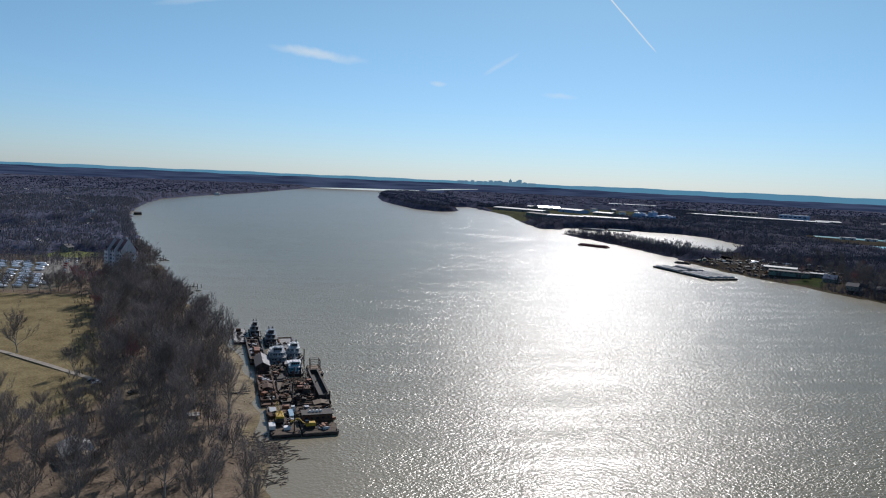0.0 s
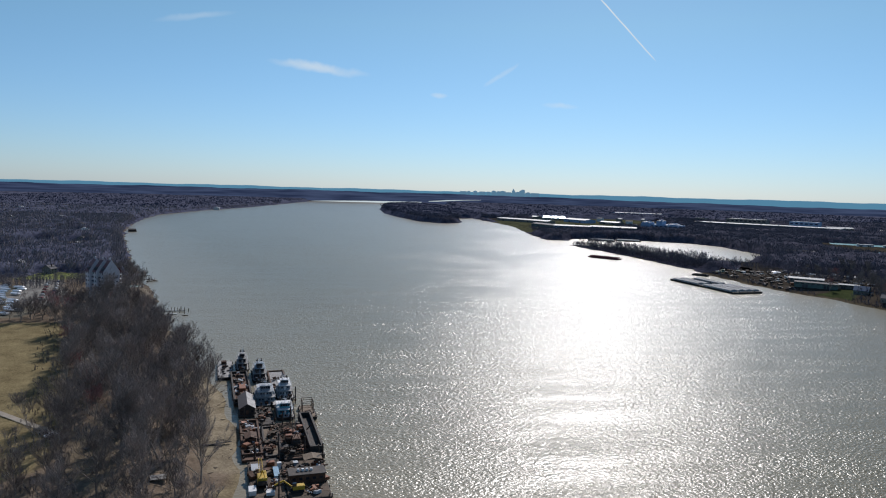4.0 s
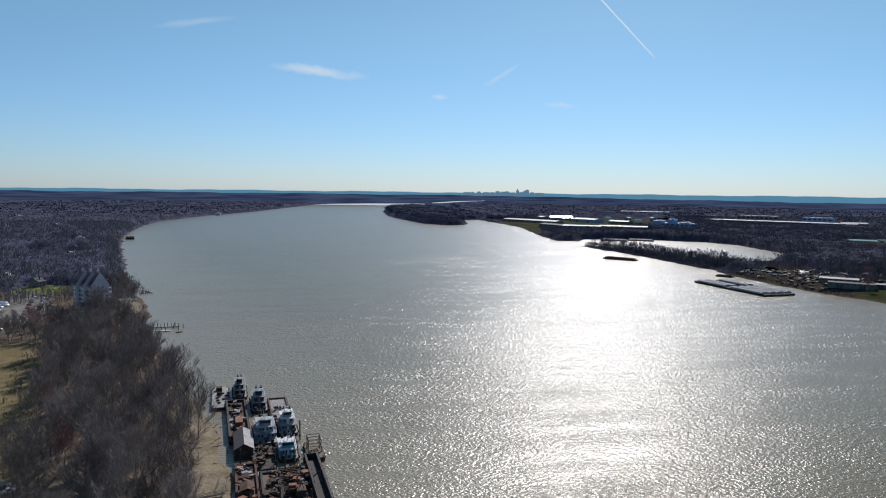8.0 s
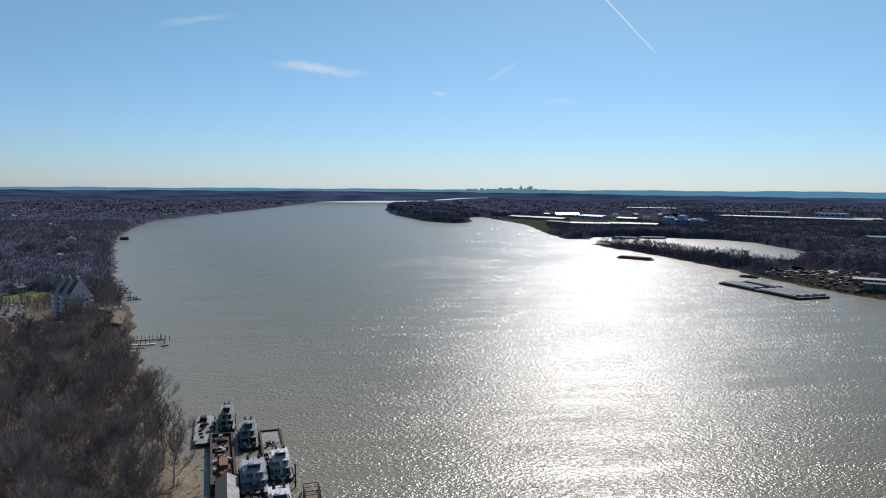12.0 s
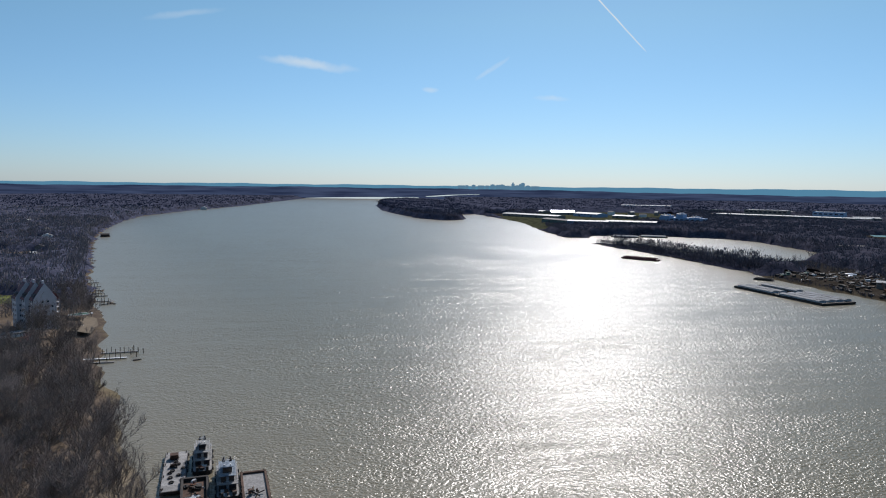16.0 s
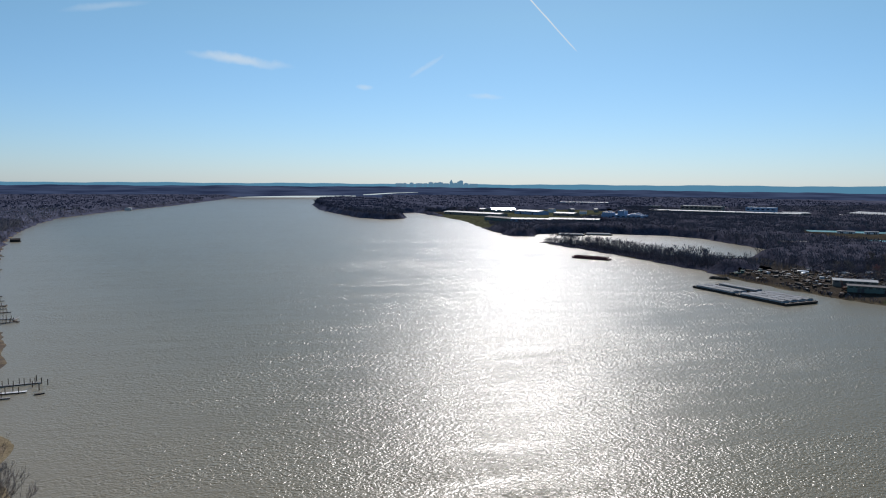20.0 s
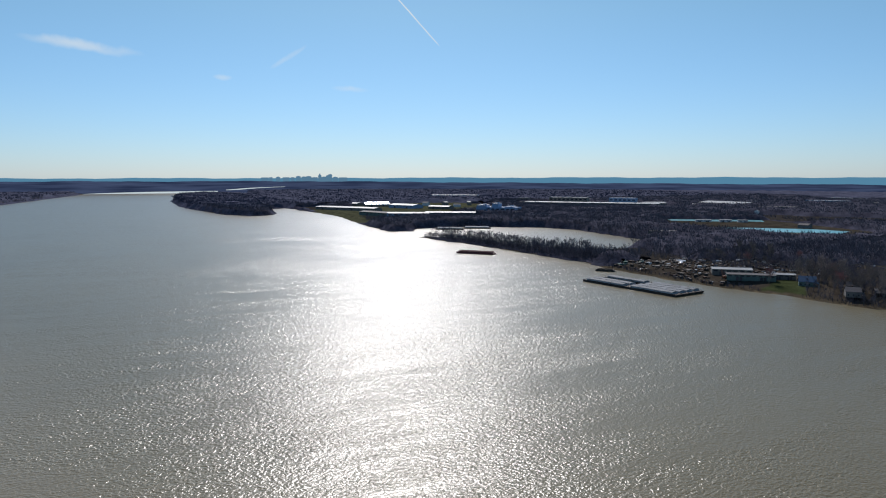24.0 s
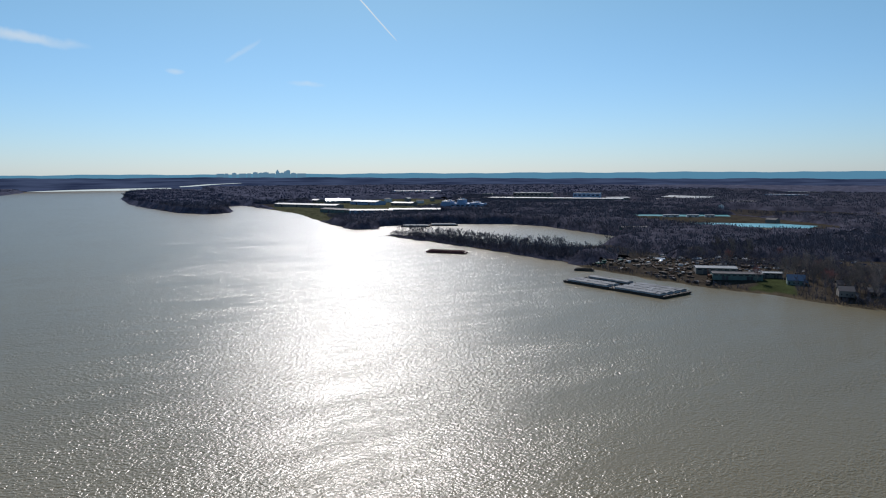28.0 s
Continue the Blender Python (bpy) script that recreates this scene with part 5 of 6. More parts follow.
    winch(fleet_pose(-12.0, 292, 1.77), "white painted winch on a barge deck", M_WHITE)
    winch(fleet_pose(-14.2, 330, 1.3), "rusty winch on a plank deck", M_RUST)
    deck_barge(fleet_pose(-19.2, 379.8), "low dark deck barge crowded with gear between towboats", 26, 8.4, 1.3, M_STEEL_DARK, "work barges")
    for k, (x, y, z, r, n) in enumerate(((-20.5, 372, 1.4, 2.6, 18), (-18.5, 380, 1.4, 2.6, 18), (-20.0, 388, 1.4, 2.4, 16), (-14.6, 333, 1.2, 2.2, 16), (-14.4, 341, 1.2, 2.4, 18),
                                         (-13.6, 350, 1.2, 2.4, 18), (-13.2, 358, 1.2, 2.2, 16), (-6.5, 328, 2.4, 2.6, 18), (-1.8, 330, 2.4, 2.4, 18), (-7.2, 352, 2.4, 2.6, 20),
                                         (-2.6, 358, 2.4, 2.4, 16), (-24.4, 352, 1.5, 2.6, 20), (-15.6, 445, 1.2, 2.2, 10), (-17.5, 305, 1.8, 2.2, 16), (6.2, 300, 1.8, 1.6, 14),
                                         (-6.0, 306, 1.8, 1.8, 16), (0.5, 309, 1.8, 2.2, 18), (-12.6, 307, 1.8, 1.8, 14))):
        scrap_heap(fleet_pose(x, y, z), "tangle of rusty pipe, cable reels and plate on a deck", r, 2.0, n, 200 + k, (M_RUST, M_STEEL_DARK, M_STEEL_DARK, M_RUST, M_TIMBER, M_DECK_TAN, M_ORANGE))
    for k, (x, y) in enumerate(((-6.4, 340), (-1.4, 352), (-22.6, 334))):
        e = thing("engine_winch", "red-brown hoisting engine on timber skids", "winch", fleet_pose(x, y, 2.4 if x > -20 else 1.5, 20 * k))
        part("skid", Shape().box(-1.6, -1.2, -3, 3, 0, 0.35).box(1.2, 1.6, -3, 3, 0, 0.35), M_TIMBER, e)
        part("housing", Shape().box(-1.5, 1.5, 0.2, 2.8, 0.35, 2.4, 0.2), M_ORANGE, e)
        part("drum", Shape().rod((-1.3, -1.2, 1.2), (1.3, -1.2, 1.2), 0.8, 10), M_RUST, e)
        part("flange", Shape().rod((-1.45, -1.2, 1.2), (-1.3, -1.2, 1.2), 1.1, 10), M_STEEL_DARK, e)
        part("flange", Shape().rod((1.3, -1.2, 1.2), (1.45, -1.2, 1.2), 1.1, 10), M_STEEL_DARK, e)
        part("boom", Shape().rod((0, -2.6, 0.6), (0.8, -8.5, 5.5), 0.18, 6).rod((0.6, -2.6, 0.6), (0.8, -8.5, 5.5), 0.14, 6), M_RUST, e)
    for x, y, ln in ((-27.4, 338, 9), (-27.2, 352, 11), (-26.8, 362, 8)):
        b = thing("mooring_boom", "dark timber boom leaning from a barge to the beach", "boom", fleet_pose(x, y, 0.6, -62))
        part("spar", Shape().rod((0, 0, 0.9), (0, ln, 0.2), 0.22, 6), M_TIMBER, b)
        part("brace", Shape().rod((0.8, 0, 0.9), (0, ln * 0.7, 0.5), 0.12, 5), M_TIMBER, b)
    # spuds: tall steel piles that pin the barges
    for x, y, z in ((-8.4, 283.8, 11), (7.4, 318.4, 9), (-19.6, 323.5, 8), (-6.4, 365.5, 10), (-4.6, 402, 9), (5.8, 322, 7), (-13.6, 372, 8), (-10.2, 323, 12), (-18.4, 345, 9), (-9.8, 362, 9), (0.2, 324, 10), (-27.6, 372, 8)):
        s = thing("spud_pile", "tall dark steel pile beside a barge", "pile", fleet_pose(x, y, 0), "spud piles")
        part("shaft", Shape().rod((0, 0, -3), (0, 0, z), 0.28, 8), M_STEEL_DARK, s)
        part("collar", Shape().rod((0, 0, 1.6), (0, 0, 2.4), 0.5, 8), M_RUST, s)
    # gangway from the beach
    g = thing("gangway", "dark steel gangway from the beach to the barges", "gangway", pose(-40, 341, 1.2, 0, 0, -70))
    part("deck", Shape().box(-0.6, 0.6, -9, 9, 0, 0.2), M_STEEL_DARK, g)
    for sx in (-0.6, 0.6):
        part("truss", Shape().rod((sx, -9, 1.2), (sx, 9, 1.2), 0.08, 5).rod((sx, -9, 0.1), (sx, -4.5, 1.2), 0.06, 5).rod((sx, -4.5, 1.2), (sx, 0, 0.1), 0.06, 5)
             .rod((sx, 0, 0.1), (sx, 4.5, 1.2), 0.06, 5).rod((sx, 4.5, 1.2), (sx, 9, 0.1), 0.06, 5), M_STEEL_DARK, g)


work_fleet()


# ---- far-bank barges ----
def moored_barges():
    turn = math.degrees(math.atan2(14.7, 118))
    u, v = Vector((-0.124, 0.992, 0)), Vector((0.992, 0.124, 0))
    base = Vector((479, 765, 0))
    for row, cols in ((0, (0, 1, 2, 3)), (1, (0, 1, 3))):
        for c in cols:
            p = base + u * (29.7 + row * 59.6) + v * (5.3 + c * 10.62)
            covered_barge(pose(p.x, p.y, 0, 0, 0, turn), "long covered barge with pale ribbed lids, moored in a raft")
    for a, b in (((636, 1584), (691, 1551)), ((698, 1581), (755, 1547))):
        t = math.degrees(math.atan2(b[1] - a[1], b[0] - a[0])) - 90
        covered_barge(pose((a[0] + b[0]) / 2, (a[1] + b[1]) / 2 + 5, 0, 0, 0, t), "covered barge with pale lids in a still inlet")
        covered_barge(pose((a[0] + b[0]) / 2 + 5.2, (a[1] + b[1]) / 2 + 14.6, 0, 0, 0, t), "covered barge with pale lids in a still inlet")
    open_barge(pose(492, 1161, 0, 0, 0, math.degrees(math.atan2(-45, 36)) - 90), "lone empty hopper barge with dark red sides", 58, 10.6, 4.2, M_RED, M_STEEL_DARK)
    open_barge(pose(538, 934, 0, 0, 0, 40), "short black barge at the river yard", 22, 8, 2.6, M_STEEL_DARK, M_STEEL_DARK)
    towboat(pose(580, 950, 0.2, 0, 0, 62), "small green workboat drawn up at the yard", 18, 6.5, M_GREEN, M_GREEN, 1, "yard boats")
    towboat(pose(600, 944, 0.2, 0, 0, 70), "small green workboat drawn up at the yard", 20, 7, M_GREEN, M_PALE, 1, "yard boats")


moored_barges()


# ---- buildings ----
def block_building(m, label, sx, sy, h, wall, roof, pitch=0.0, bays=6, group="", name="warehouse", category="building", doors=2):
    """Industrial shed, gable along x when pitched: walls, roof slopes, doors, panes, ribs."""
    root = thing(name, label, category, m, group)
    x, y = sx / 2, sy / 2
    if pitch:
        r = y * math.tan(radians(pitch))
        part("wall", Shape().prism([(-y, -0.5), (y, -0.5), (y, h), (0, h + r), (-y, h)], -x, x, "x"), wall, root)
        e = 0.8
        d = e * math.tan(radians(pitch))
        for s in (-1, 1):
            part("roof_slope", Shape().prism([(s * (y + e), h - d), (0, h + r), (0, h + r + 0.35), (s * (y + e), h - d + 0.35)], -x - e, x + e, "x"), roof, root)
        part("ridge_cap", Shape().box(-x - e, x + e, -0.5, 0.5, h + r + 0.22, h + r + 0.5, 0.1), roof, root)
    else:
        part("wall", Shape().box(-x, x, -y, y, -0.5, h), wall, root)
        part("roof", Shape().box(-x + 0.4, x - 0.4, -y + 0.4, y - 0.4, h, h + 0.3), roof, root)
        part("parapet", Shape().box(-x - 0.1, x + 0.1, -y - 0.1, -y + 0.38, h, h + 0.9).box(-x - 0.1, x + 0.1, y - 0.38, y + 0.1, h, h + 0.9)
             .box(-x - 0.1, -x + 0.38, -y + 0.38, y - 0.38, h, h + 0.9).box(x - 0.38, x + 0.1, -y + 0.38, y - 0.38, h, h + 0.9), wall, root)
        for k in range(max(2, bays // 2)):
            part("roof_unit", Shape().box(-x + sx * (k + 0.6) / (bays // 2 + 1) - 1.5, -x + sx * (k + 0.6) / (bays // 2 + 1) + 1.5, -1.5, 1.5, h + 0.3, h + 2.2, 0.2), M_PALE, root)
    for k in range(doors):
        cx = -x + sx * (k + 0.5) / doors
        w = min(6.0, sx / doors * 0.4)
        part("loading_door", Shape().box(cx - w / 2, cx + w / 2, -y - 0.12, -y - 0.02, -0.4, min(5.5, h * 0.6)), M_ROOF_DARK, root)
    n = bays
    for k in range(n + 1):
        cx = -x + sx * k / n
        part("pilaster", Shape().box(cx - 0.3, cx + 0.3, -y - 0.22, -y - 0.01, -0.5, h - 0.2), wall, root)
    for k in range(n):
        cx = -x + sx * (k + 0.5) / n
        part("window", Shape().box(cx - sx / n * 0.3, cx + sx / n * 0.3, -y - 0.1, -y - 0.015, h * 0.68, h * 0.84), M_GLASS, root)
    return root


def between(a, b, depth):
    """Centre pose of a building whose near side runs from a to b."""
    dx, dy = b[0] - a[0], b[1] - a[1]
    ln = math.hypot(dx, dy)
    nx, ny = -dy / ln, dx / ln
    cx, cy = (a[0] + b[0]) / 2 + nx * depth / 2, (a[1] + b[1]) / 2 + ny * depth / 2
    return pose(cx, cy, 5, 0, 0, math.degrees(math.atan2(dy, dx))), ln


def industry():
    rows = [((767, 1909), (878, 1843), 45, 11, M_WALL_GREEN, M_ROOF_METAL, 6, "long green-sided warehouse with a pale roof"),
            ((656, 1895), (745, 1842), 40, 13, M_WALL_BLUE, M_ROOF_METAL, 6, "steel warehouse with a white roof near the river"),
            ((964, 1989), (1032, 1895), 50, 18, M_WALL_BLUE, M_WALL_BLUE, 0, "tall pale blue plant building"),
            ((1368, 2366), (1670, 2015), 90, 12, M_WALL_TAN, M_ROOF_METAL, 0, "very long low factory with a white roof"),
            ((1500, 2390), (1590, 2285), 50, 26, M_WALL_TAN, M_ROOF_METAL, 0, "tall factory block with a white roof"),
            ((1640, 2225), (1700, 2155), 50, 26, M_WALL_BLUE, M_ROOF_METAL, 0, "tall factory block with a white roof"),
            ((1425, 2480), (1450, 2450), 30, 22, M_WALL_TAN, M_ROOF_METAL, 0, "small factory tower with a white roof"),
            ((835, 2517), (915, 2503), 40, 9, M_WALL_TAN, M_ROOF_SHINY, 17, "shed with a bare metal roof flashing in the sun"),
            ((800, 2660), (830, 2600), 40, 8, M_WALL_TAN, M_ROOF_METAL, 8, "low shed with a pale roof"),
            ((634, 2430), (753, 2231), 40, 8, M_WALL_TAN, M_ROOF_METAL, 8, "long low riverside shed with a pale roof"),
            ((649, 2075), (690, 1945), 35, 9, M_WALL_GREEN, M_ROOF_DARK, 8, "dark green riverside shed"),
            ((880, 2422), (922, 2324), 50, 10, M_WALL_BLUE, M_ROOF_METAL, 8, "blue-sided shed with a white roof"),
            ((960, 2290), (1000, 2230), 40, 8, M_WALL_TAN, M_ROOF_METAL, 8, "low shed with a pale roof"),
            ((1441, 3264), (1634, 3142), 80, 12, M_WALL_BLUE, M_ROOF_METAL, 0, "distant warehouse with a white roof"),
            ((1210, 3050), (1270, 3000), 40, 10, M_WALL_TAN, M_ROOF_METAL, 8, "distant shed with a pale roof"),
            ((1735, 2150), (1810, 2120), 50, 9, M_WALL_TAN, M_ROOF_METAL, 8, "distant shed with a white roof"),
            ((1943, 2103), (1960, 1925), 110, 10, M_WALL_TAN, M_ROOF_METAL, 5, "broad shed with a bright white roof"),
            ((2407, 2014), (2456, 1881), 60, 12, M_WALL_BLUE, M_ROOF_METAL, 0, "distant warehouse with a white roof"),
            ((2747, 2154), (2790, 2036), 60, 12, M_WALL_TAN, M_ROOF_METAL, 0, "distant warehouse with a white roof"),
            ((2560, 2260), (2600, 2160), 60, 12, M_WALL_TAN, M_ROOF_METAL, 0, "distant warehouse with a white roof"),
            ((1842, 1763), (1944, 1700), 30, 9, M_WALL_GREEN, M_ROOF_DARK, 6, "dark low shed among woods"),
            ((1335, 1545), (1395, 1500), 14, 4.5, M_WALL_TAN, M_ROOF_METAL, 8, "low white quarry office beside a pond"),
            ((1380, 1760), (1420, 1735), 20, 6, M_WALL_TAN, M_ROOF_METAL, 8, "small pale shed among trees"),
            ((905, 1245), (950, 1225), 16, 6, M_WALL_GREEN, M_ROOF_DARK, 8, "green farm shed by the trees")]
    for a, b, depth, h, wall, roof, pitch, label in rows:
        m, ln = between(a, b, depth)
        block_building(m, label, ln, depth, h, wall, roof, pitch, bays=max(4, min(14, int(ln / 14))), group="industrial buildings", doors=max(2, int(ln / 50)))
    for k, (x, y, sx, sy, h) in enumerate(((985, 1985, 26, 30, 24), (1012, 1955, 18, 26, 29), (1040, 1930, 24, 30, 21))):
        b = thing("plant_block", "pale blue steel plant block with roof ducts", "building", pose(x, y, 5, 0, 0, -54), "plant blocks")
        part("wall", Shape().box(-sx / 2, sx / 2, -sy / 2, sy / 2, -0.5, h), M_WALL_BLUE, b)
        part("roof", Shape().box(-sx / 2 - 0.4, sx / 2 + 0.4, -sy / 2 - 0.4, sy / 2 + 0.4, h, h + 0.5), M_PALE, b)
        part("duct", Shape().rod((-sx * 0.3, 0, h), (-sx * 0.3, 0, h + 5), 1.2, 8), M_PALE, b)
        part("roof_house", Shape().box(0, sx * 0.35, -4, 4, h + 0.5, h + 3.5, 0.2), M_WALL_BLUE, b)
    for k, (x, y) in enumerate(((1010, 2010), (1035, 1990))):
        s = thing("silo", "pale steel storage silo beside a plant", "silo", pose(x, y, 5), "silos")
        part("tank", Shape().rod((0, 0, 0), (0, 0, 20 + 3 * k), 8, 14), M_WALL_BLUE, s)
        part("roof", Shape().prism([(8.2 * math.cos(t * 0.449), 8.2 * math.sin(t * 0.449)) for t in range(14)], 20 + 3 * k, 20.6 + 3 * k, "z"), M_PALE, s)


industry()

POND_A = [(1225, 1515), (1255, 1562), (1325, 1505), (1425, 1425), (1385, 1385), (1345, 1425), (1300, 1440)]
POND_B = [(1105, 1262), (1125, 1315), (1187, 1285), (1280, 1190), (1290, 1120), (1215, 1095), (1185, 1140), (1130, 1215)]
for poly in (POND_A, POND_B):
    ob = mesh_ob("water", [(x, y, 5.35) for x, y in poly], [tuple(range(len(poly)))], M_POND)
    tagged(ob, "flat teal quarry pond", "pond", kind="structure")
for k, (x, y, sx) in enumerate(((1262, 1452, 34), (1302, 1424, 26), (1330, 1400, 20))):
    block_building(pose(x, y, 5, 0, 0, -38), "low pale quarry shed at the edge of a teal pond", sx, 9, 5, M_WHITE, M_ROOF_METAL, 8, 4, "quarry sheds", "quarry_shed")
bank = mesh_ob("ground", [(1105, 1030, 5.45), (1165, 1010, 5.45), (1200, 1100, 5.45), (1180, 1140, 5.45), (1120, 1140, 5.45)], [(0, 1, 2, 3, 4)], M_SAND)
tagged(bank, "pale bare sand beside a quarry pond", "sand", kind="structure")


def house(m, label, sx, sy, h, rise, wall, roof, chimney=True, name="house", group="houses", porch=False):
    root = thing(name, label, "house", m, group)
    x, y = sx / 2, sy / 2
    part("wall", Shape().prism([(-x, -0.6), (x, -0.6), (x, h), (0, h + rise), (-x, h)], -y, y, "y"), wall, root)
    e, d = 0.5, 0.5 * rise / x
    for s in (-1, 1):
        part("roof_slope", Shape().prism([(s * (x + e), h - d), (0, h + rise), (0, h + rise + 0.22), (s * (x + e), h - d + 0.22)], -y - e, y + e, "y"), roof, root)
    for fl in range(max(1, int(h / 2.9))):
        z = 0.9 + fl * 2.9
        for k in range(max(2, int(sx / 3))):
            cx = -x + sx * (k + 0.5) / max(2, int(sx / 3))
            w = part("window", Shape().box(cx - 0.55, cx + 0.55, -y - 0.08, -y - 0.01, z, z + 1.4), M_GLASS, root)
            part("window_frame", Shape().box(cx - 0.7, cx + 0.7, -y - 0.05, -y - 0.005, z - 0.15, z + 1.55), M_WHITE, w)
        for k in range(max(2, int(sy / 3.4))):
            cy = -y + sy * (k + 0.5) / max(2, int(sy / 3.4))
            for s in (-1, 1):
                part("window", Shape().box(s * x - 0.07, s * x + 0.07, cy - 0.55, cy + 0.55, z, z + 1.4), M_GLASS, root)
    part("door", Shape().box(-0.5, 0.5, -y - 0.12, -y - 0.09, 0, 2.1), M_TIMBER, root)
    if chimney:
        part("chimney", Shape().box(x * 0.4, x * 0.4 + 0.9, -0.5, 0.5, h, h + rise + 1.2), M_RUST, root)
    if porch:
        part("porch_roof", Shape().box(-x, x, -y - 3, -y - 0.6, 2.6, 2.8, 0.05), roof, root)
        for k in range(4):
            part("porch_post", Shape().box(-x + 0.1 + k * (sx - 0.4) / 3, -x + 0.3 + k * (sx - 0.4) / 3, -y - 2.9, -y - 2.7, -0.6, 2.6), M_WHITE, root)
    return root


def riverside_flats():
    """White stucco apartment house of three stepped gabled wings with river balconies."""
    turn = math.degrees(math.atan2(11, 15))
    root = thing("apartment_building", "white stucco apartment house with three stepped gables and red-brown roofs", "building", pose(-189, 722, 3.0, 0, 0, turn))
    W, D, EAVE, RISE = 14.6, 9.2, 23.0, 10.5
    for i in range(3):
        ox, oy = -3.0 * i, D * i
        x0, x1, xm = ox, ox + W, ox + W / 2
        wing = part("wing", Shape().prism([(x0, -1), (x1, -1), (x1, EAVE), (xm, EAVE + RISE), (x0, EAVE)], oy, oy + D - 0.02, "y"), M_STUCCO, root)
        for s, a in ((-1, x0), (1, x1)):
            part("roof_slope", Shape().prism([(a + s * 0.5, EAVE - 0.6), (xm, EAVE + RISE), (xm, EAVE + RISE + 0.4), (a + s * 0.5, EAVE - 0.2)], oy + 0.6, oy + D, "y"), M_ROOF_TILE, root)
        part("parapet", Shape().prism([(x0 - 0.2, EAVE - 0.4), (x0 - 0.2, EAVE + 0.5), (xm, EAVE + RISE + 1.0), (x1 + 0.2, EAVE + 0.5), (x1 + 0.2, EAVE - 0.4), (xm, EAVE + RISE)], oy - 0.12, oy + 0.58, "y"), M_STUCCO, root)
        dormer = part("dormer", Shape().prism([(x0 + 0.4, EAVE + 0.2), (x0 + 4.6, EAVE + 0.2), (x0 + 4.6, EAVE + 5.0), (x0 + 0.4, EAVE + 3.4)], oy + 2.0, oy + 6.5, "y"), M_ROOF_DARK, root, "dark dormer")
        part("window", Shape().box(x0 + 0.3, x0 + 0.38, oy + 2.8, oy + 5.7, EAVE + 1.0, EAVE + 2.8), M_GLASS, dormer)
        part("chimney", Shape().box(xm - 0.2, xm + 1.2, oy + D * 0.5, oy + D * 0.5 + 1.6, EAVE + RISE - 1.5, EAVE + RISE + 2.6), M_STUCCO, root)
        for fl in range(6):
            z = 2.2 + fl * 3.7
            for k in range(3 if fl < 5 else 2):
                cx = (x0 + 2.7 + k * 4.6) if fl < 5 else xm - 1.8 + 3.6 * k
                if i and cx > x0 + 2.7:
                    continue
                w = part("window", Shape().box(cx - 0.6, cx + 0.6, oy - 0.1, oy - 0.02, z, z + 1.4), M_GLASS, wing)
            for k in range(2):
                cy = oy + 2.4 + k * 4.3
                part("window", Shape().box(x0 - 0.1, x0 - 0.02, cy - 0.8, cy + 0.8, z, z + 1.7), M_GLASS, wing)
            bal = part("balcony", Shape().box(x1, x1 + 2.2, oy + 1.2, oy + D - 1.2, z - 0.9, z - 0.7), M_WHITE, root)
            rail = Shape().box(x1 + 2.1, x1 + 2.18, oy + 1.2, oy + D - 1.2, z + 0.2, z + 0.3)
            for k in range(7):
                yy = oy + 1.3 + k * (D - 2.6) / 6
                rail.box(x1 + 2.1, x1 + 2.18, yy - 0.04, yy + 0.04, z - 0.7, z + 0.2)
            part("balcony_rail", rail, M_WHITE, bal)
        part("balcony_post", Shape().box(x1 + 2.0, x1 + 2.25, oy + 1.0, oy + 1.25, -1, EAVE).box(x1 + 2.0, x1 + 2.25, oy + D - 1.4, oy + D - 1.15, -1, EAVE), M_WHITE, root)
    part("pent_roof", Shape().prism([(W, EAVE + 3.2), (W + 3.2, EAVE - 1.6), (W + 3.2, EAVE - 1.3), (W, EAVE + 3.6)], 0.2, D - 0.4, "y"), M_ROOF_TILE, root, "lean-to roof over the balconies")
    part("plinth", Shape().box(-9, W + 4, -2.5, 3 * D, -2.5, -0.6), M_CONCRETE, root)
    annex = thing("garage_row", "low flat-roofed garage in front of the apartments", "garage", pose(-196, 700, 5, 0, 0, turn))
    part("wall", Shape().box(-9, 9, -3.5, 3.5, -0.5, 2.8), M_WALL_TAN, annex)
    part("roof", Shape().box(-9.4, 9.4, -3.9, 3.9, 2.8, 3.1, 0.06), M_DECK, annex)
    for k in range(5):
        part("garage_door", Shape().box(-8.4 + k * 3.4, -5.6 + k * 3.4, -3.6, -3.52, -0.3, 2.3), M_WHITE, annex)


riverside_flats()


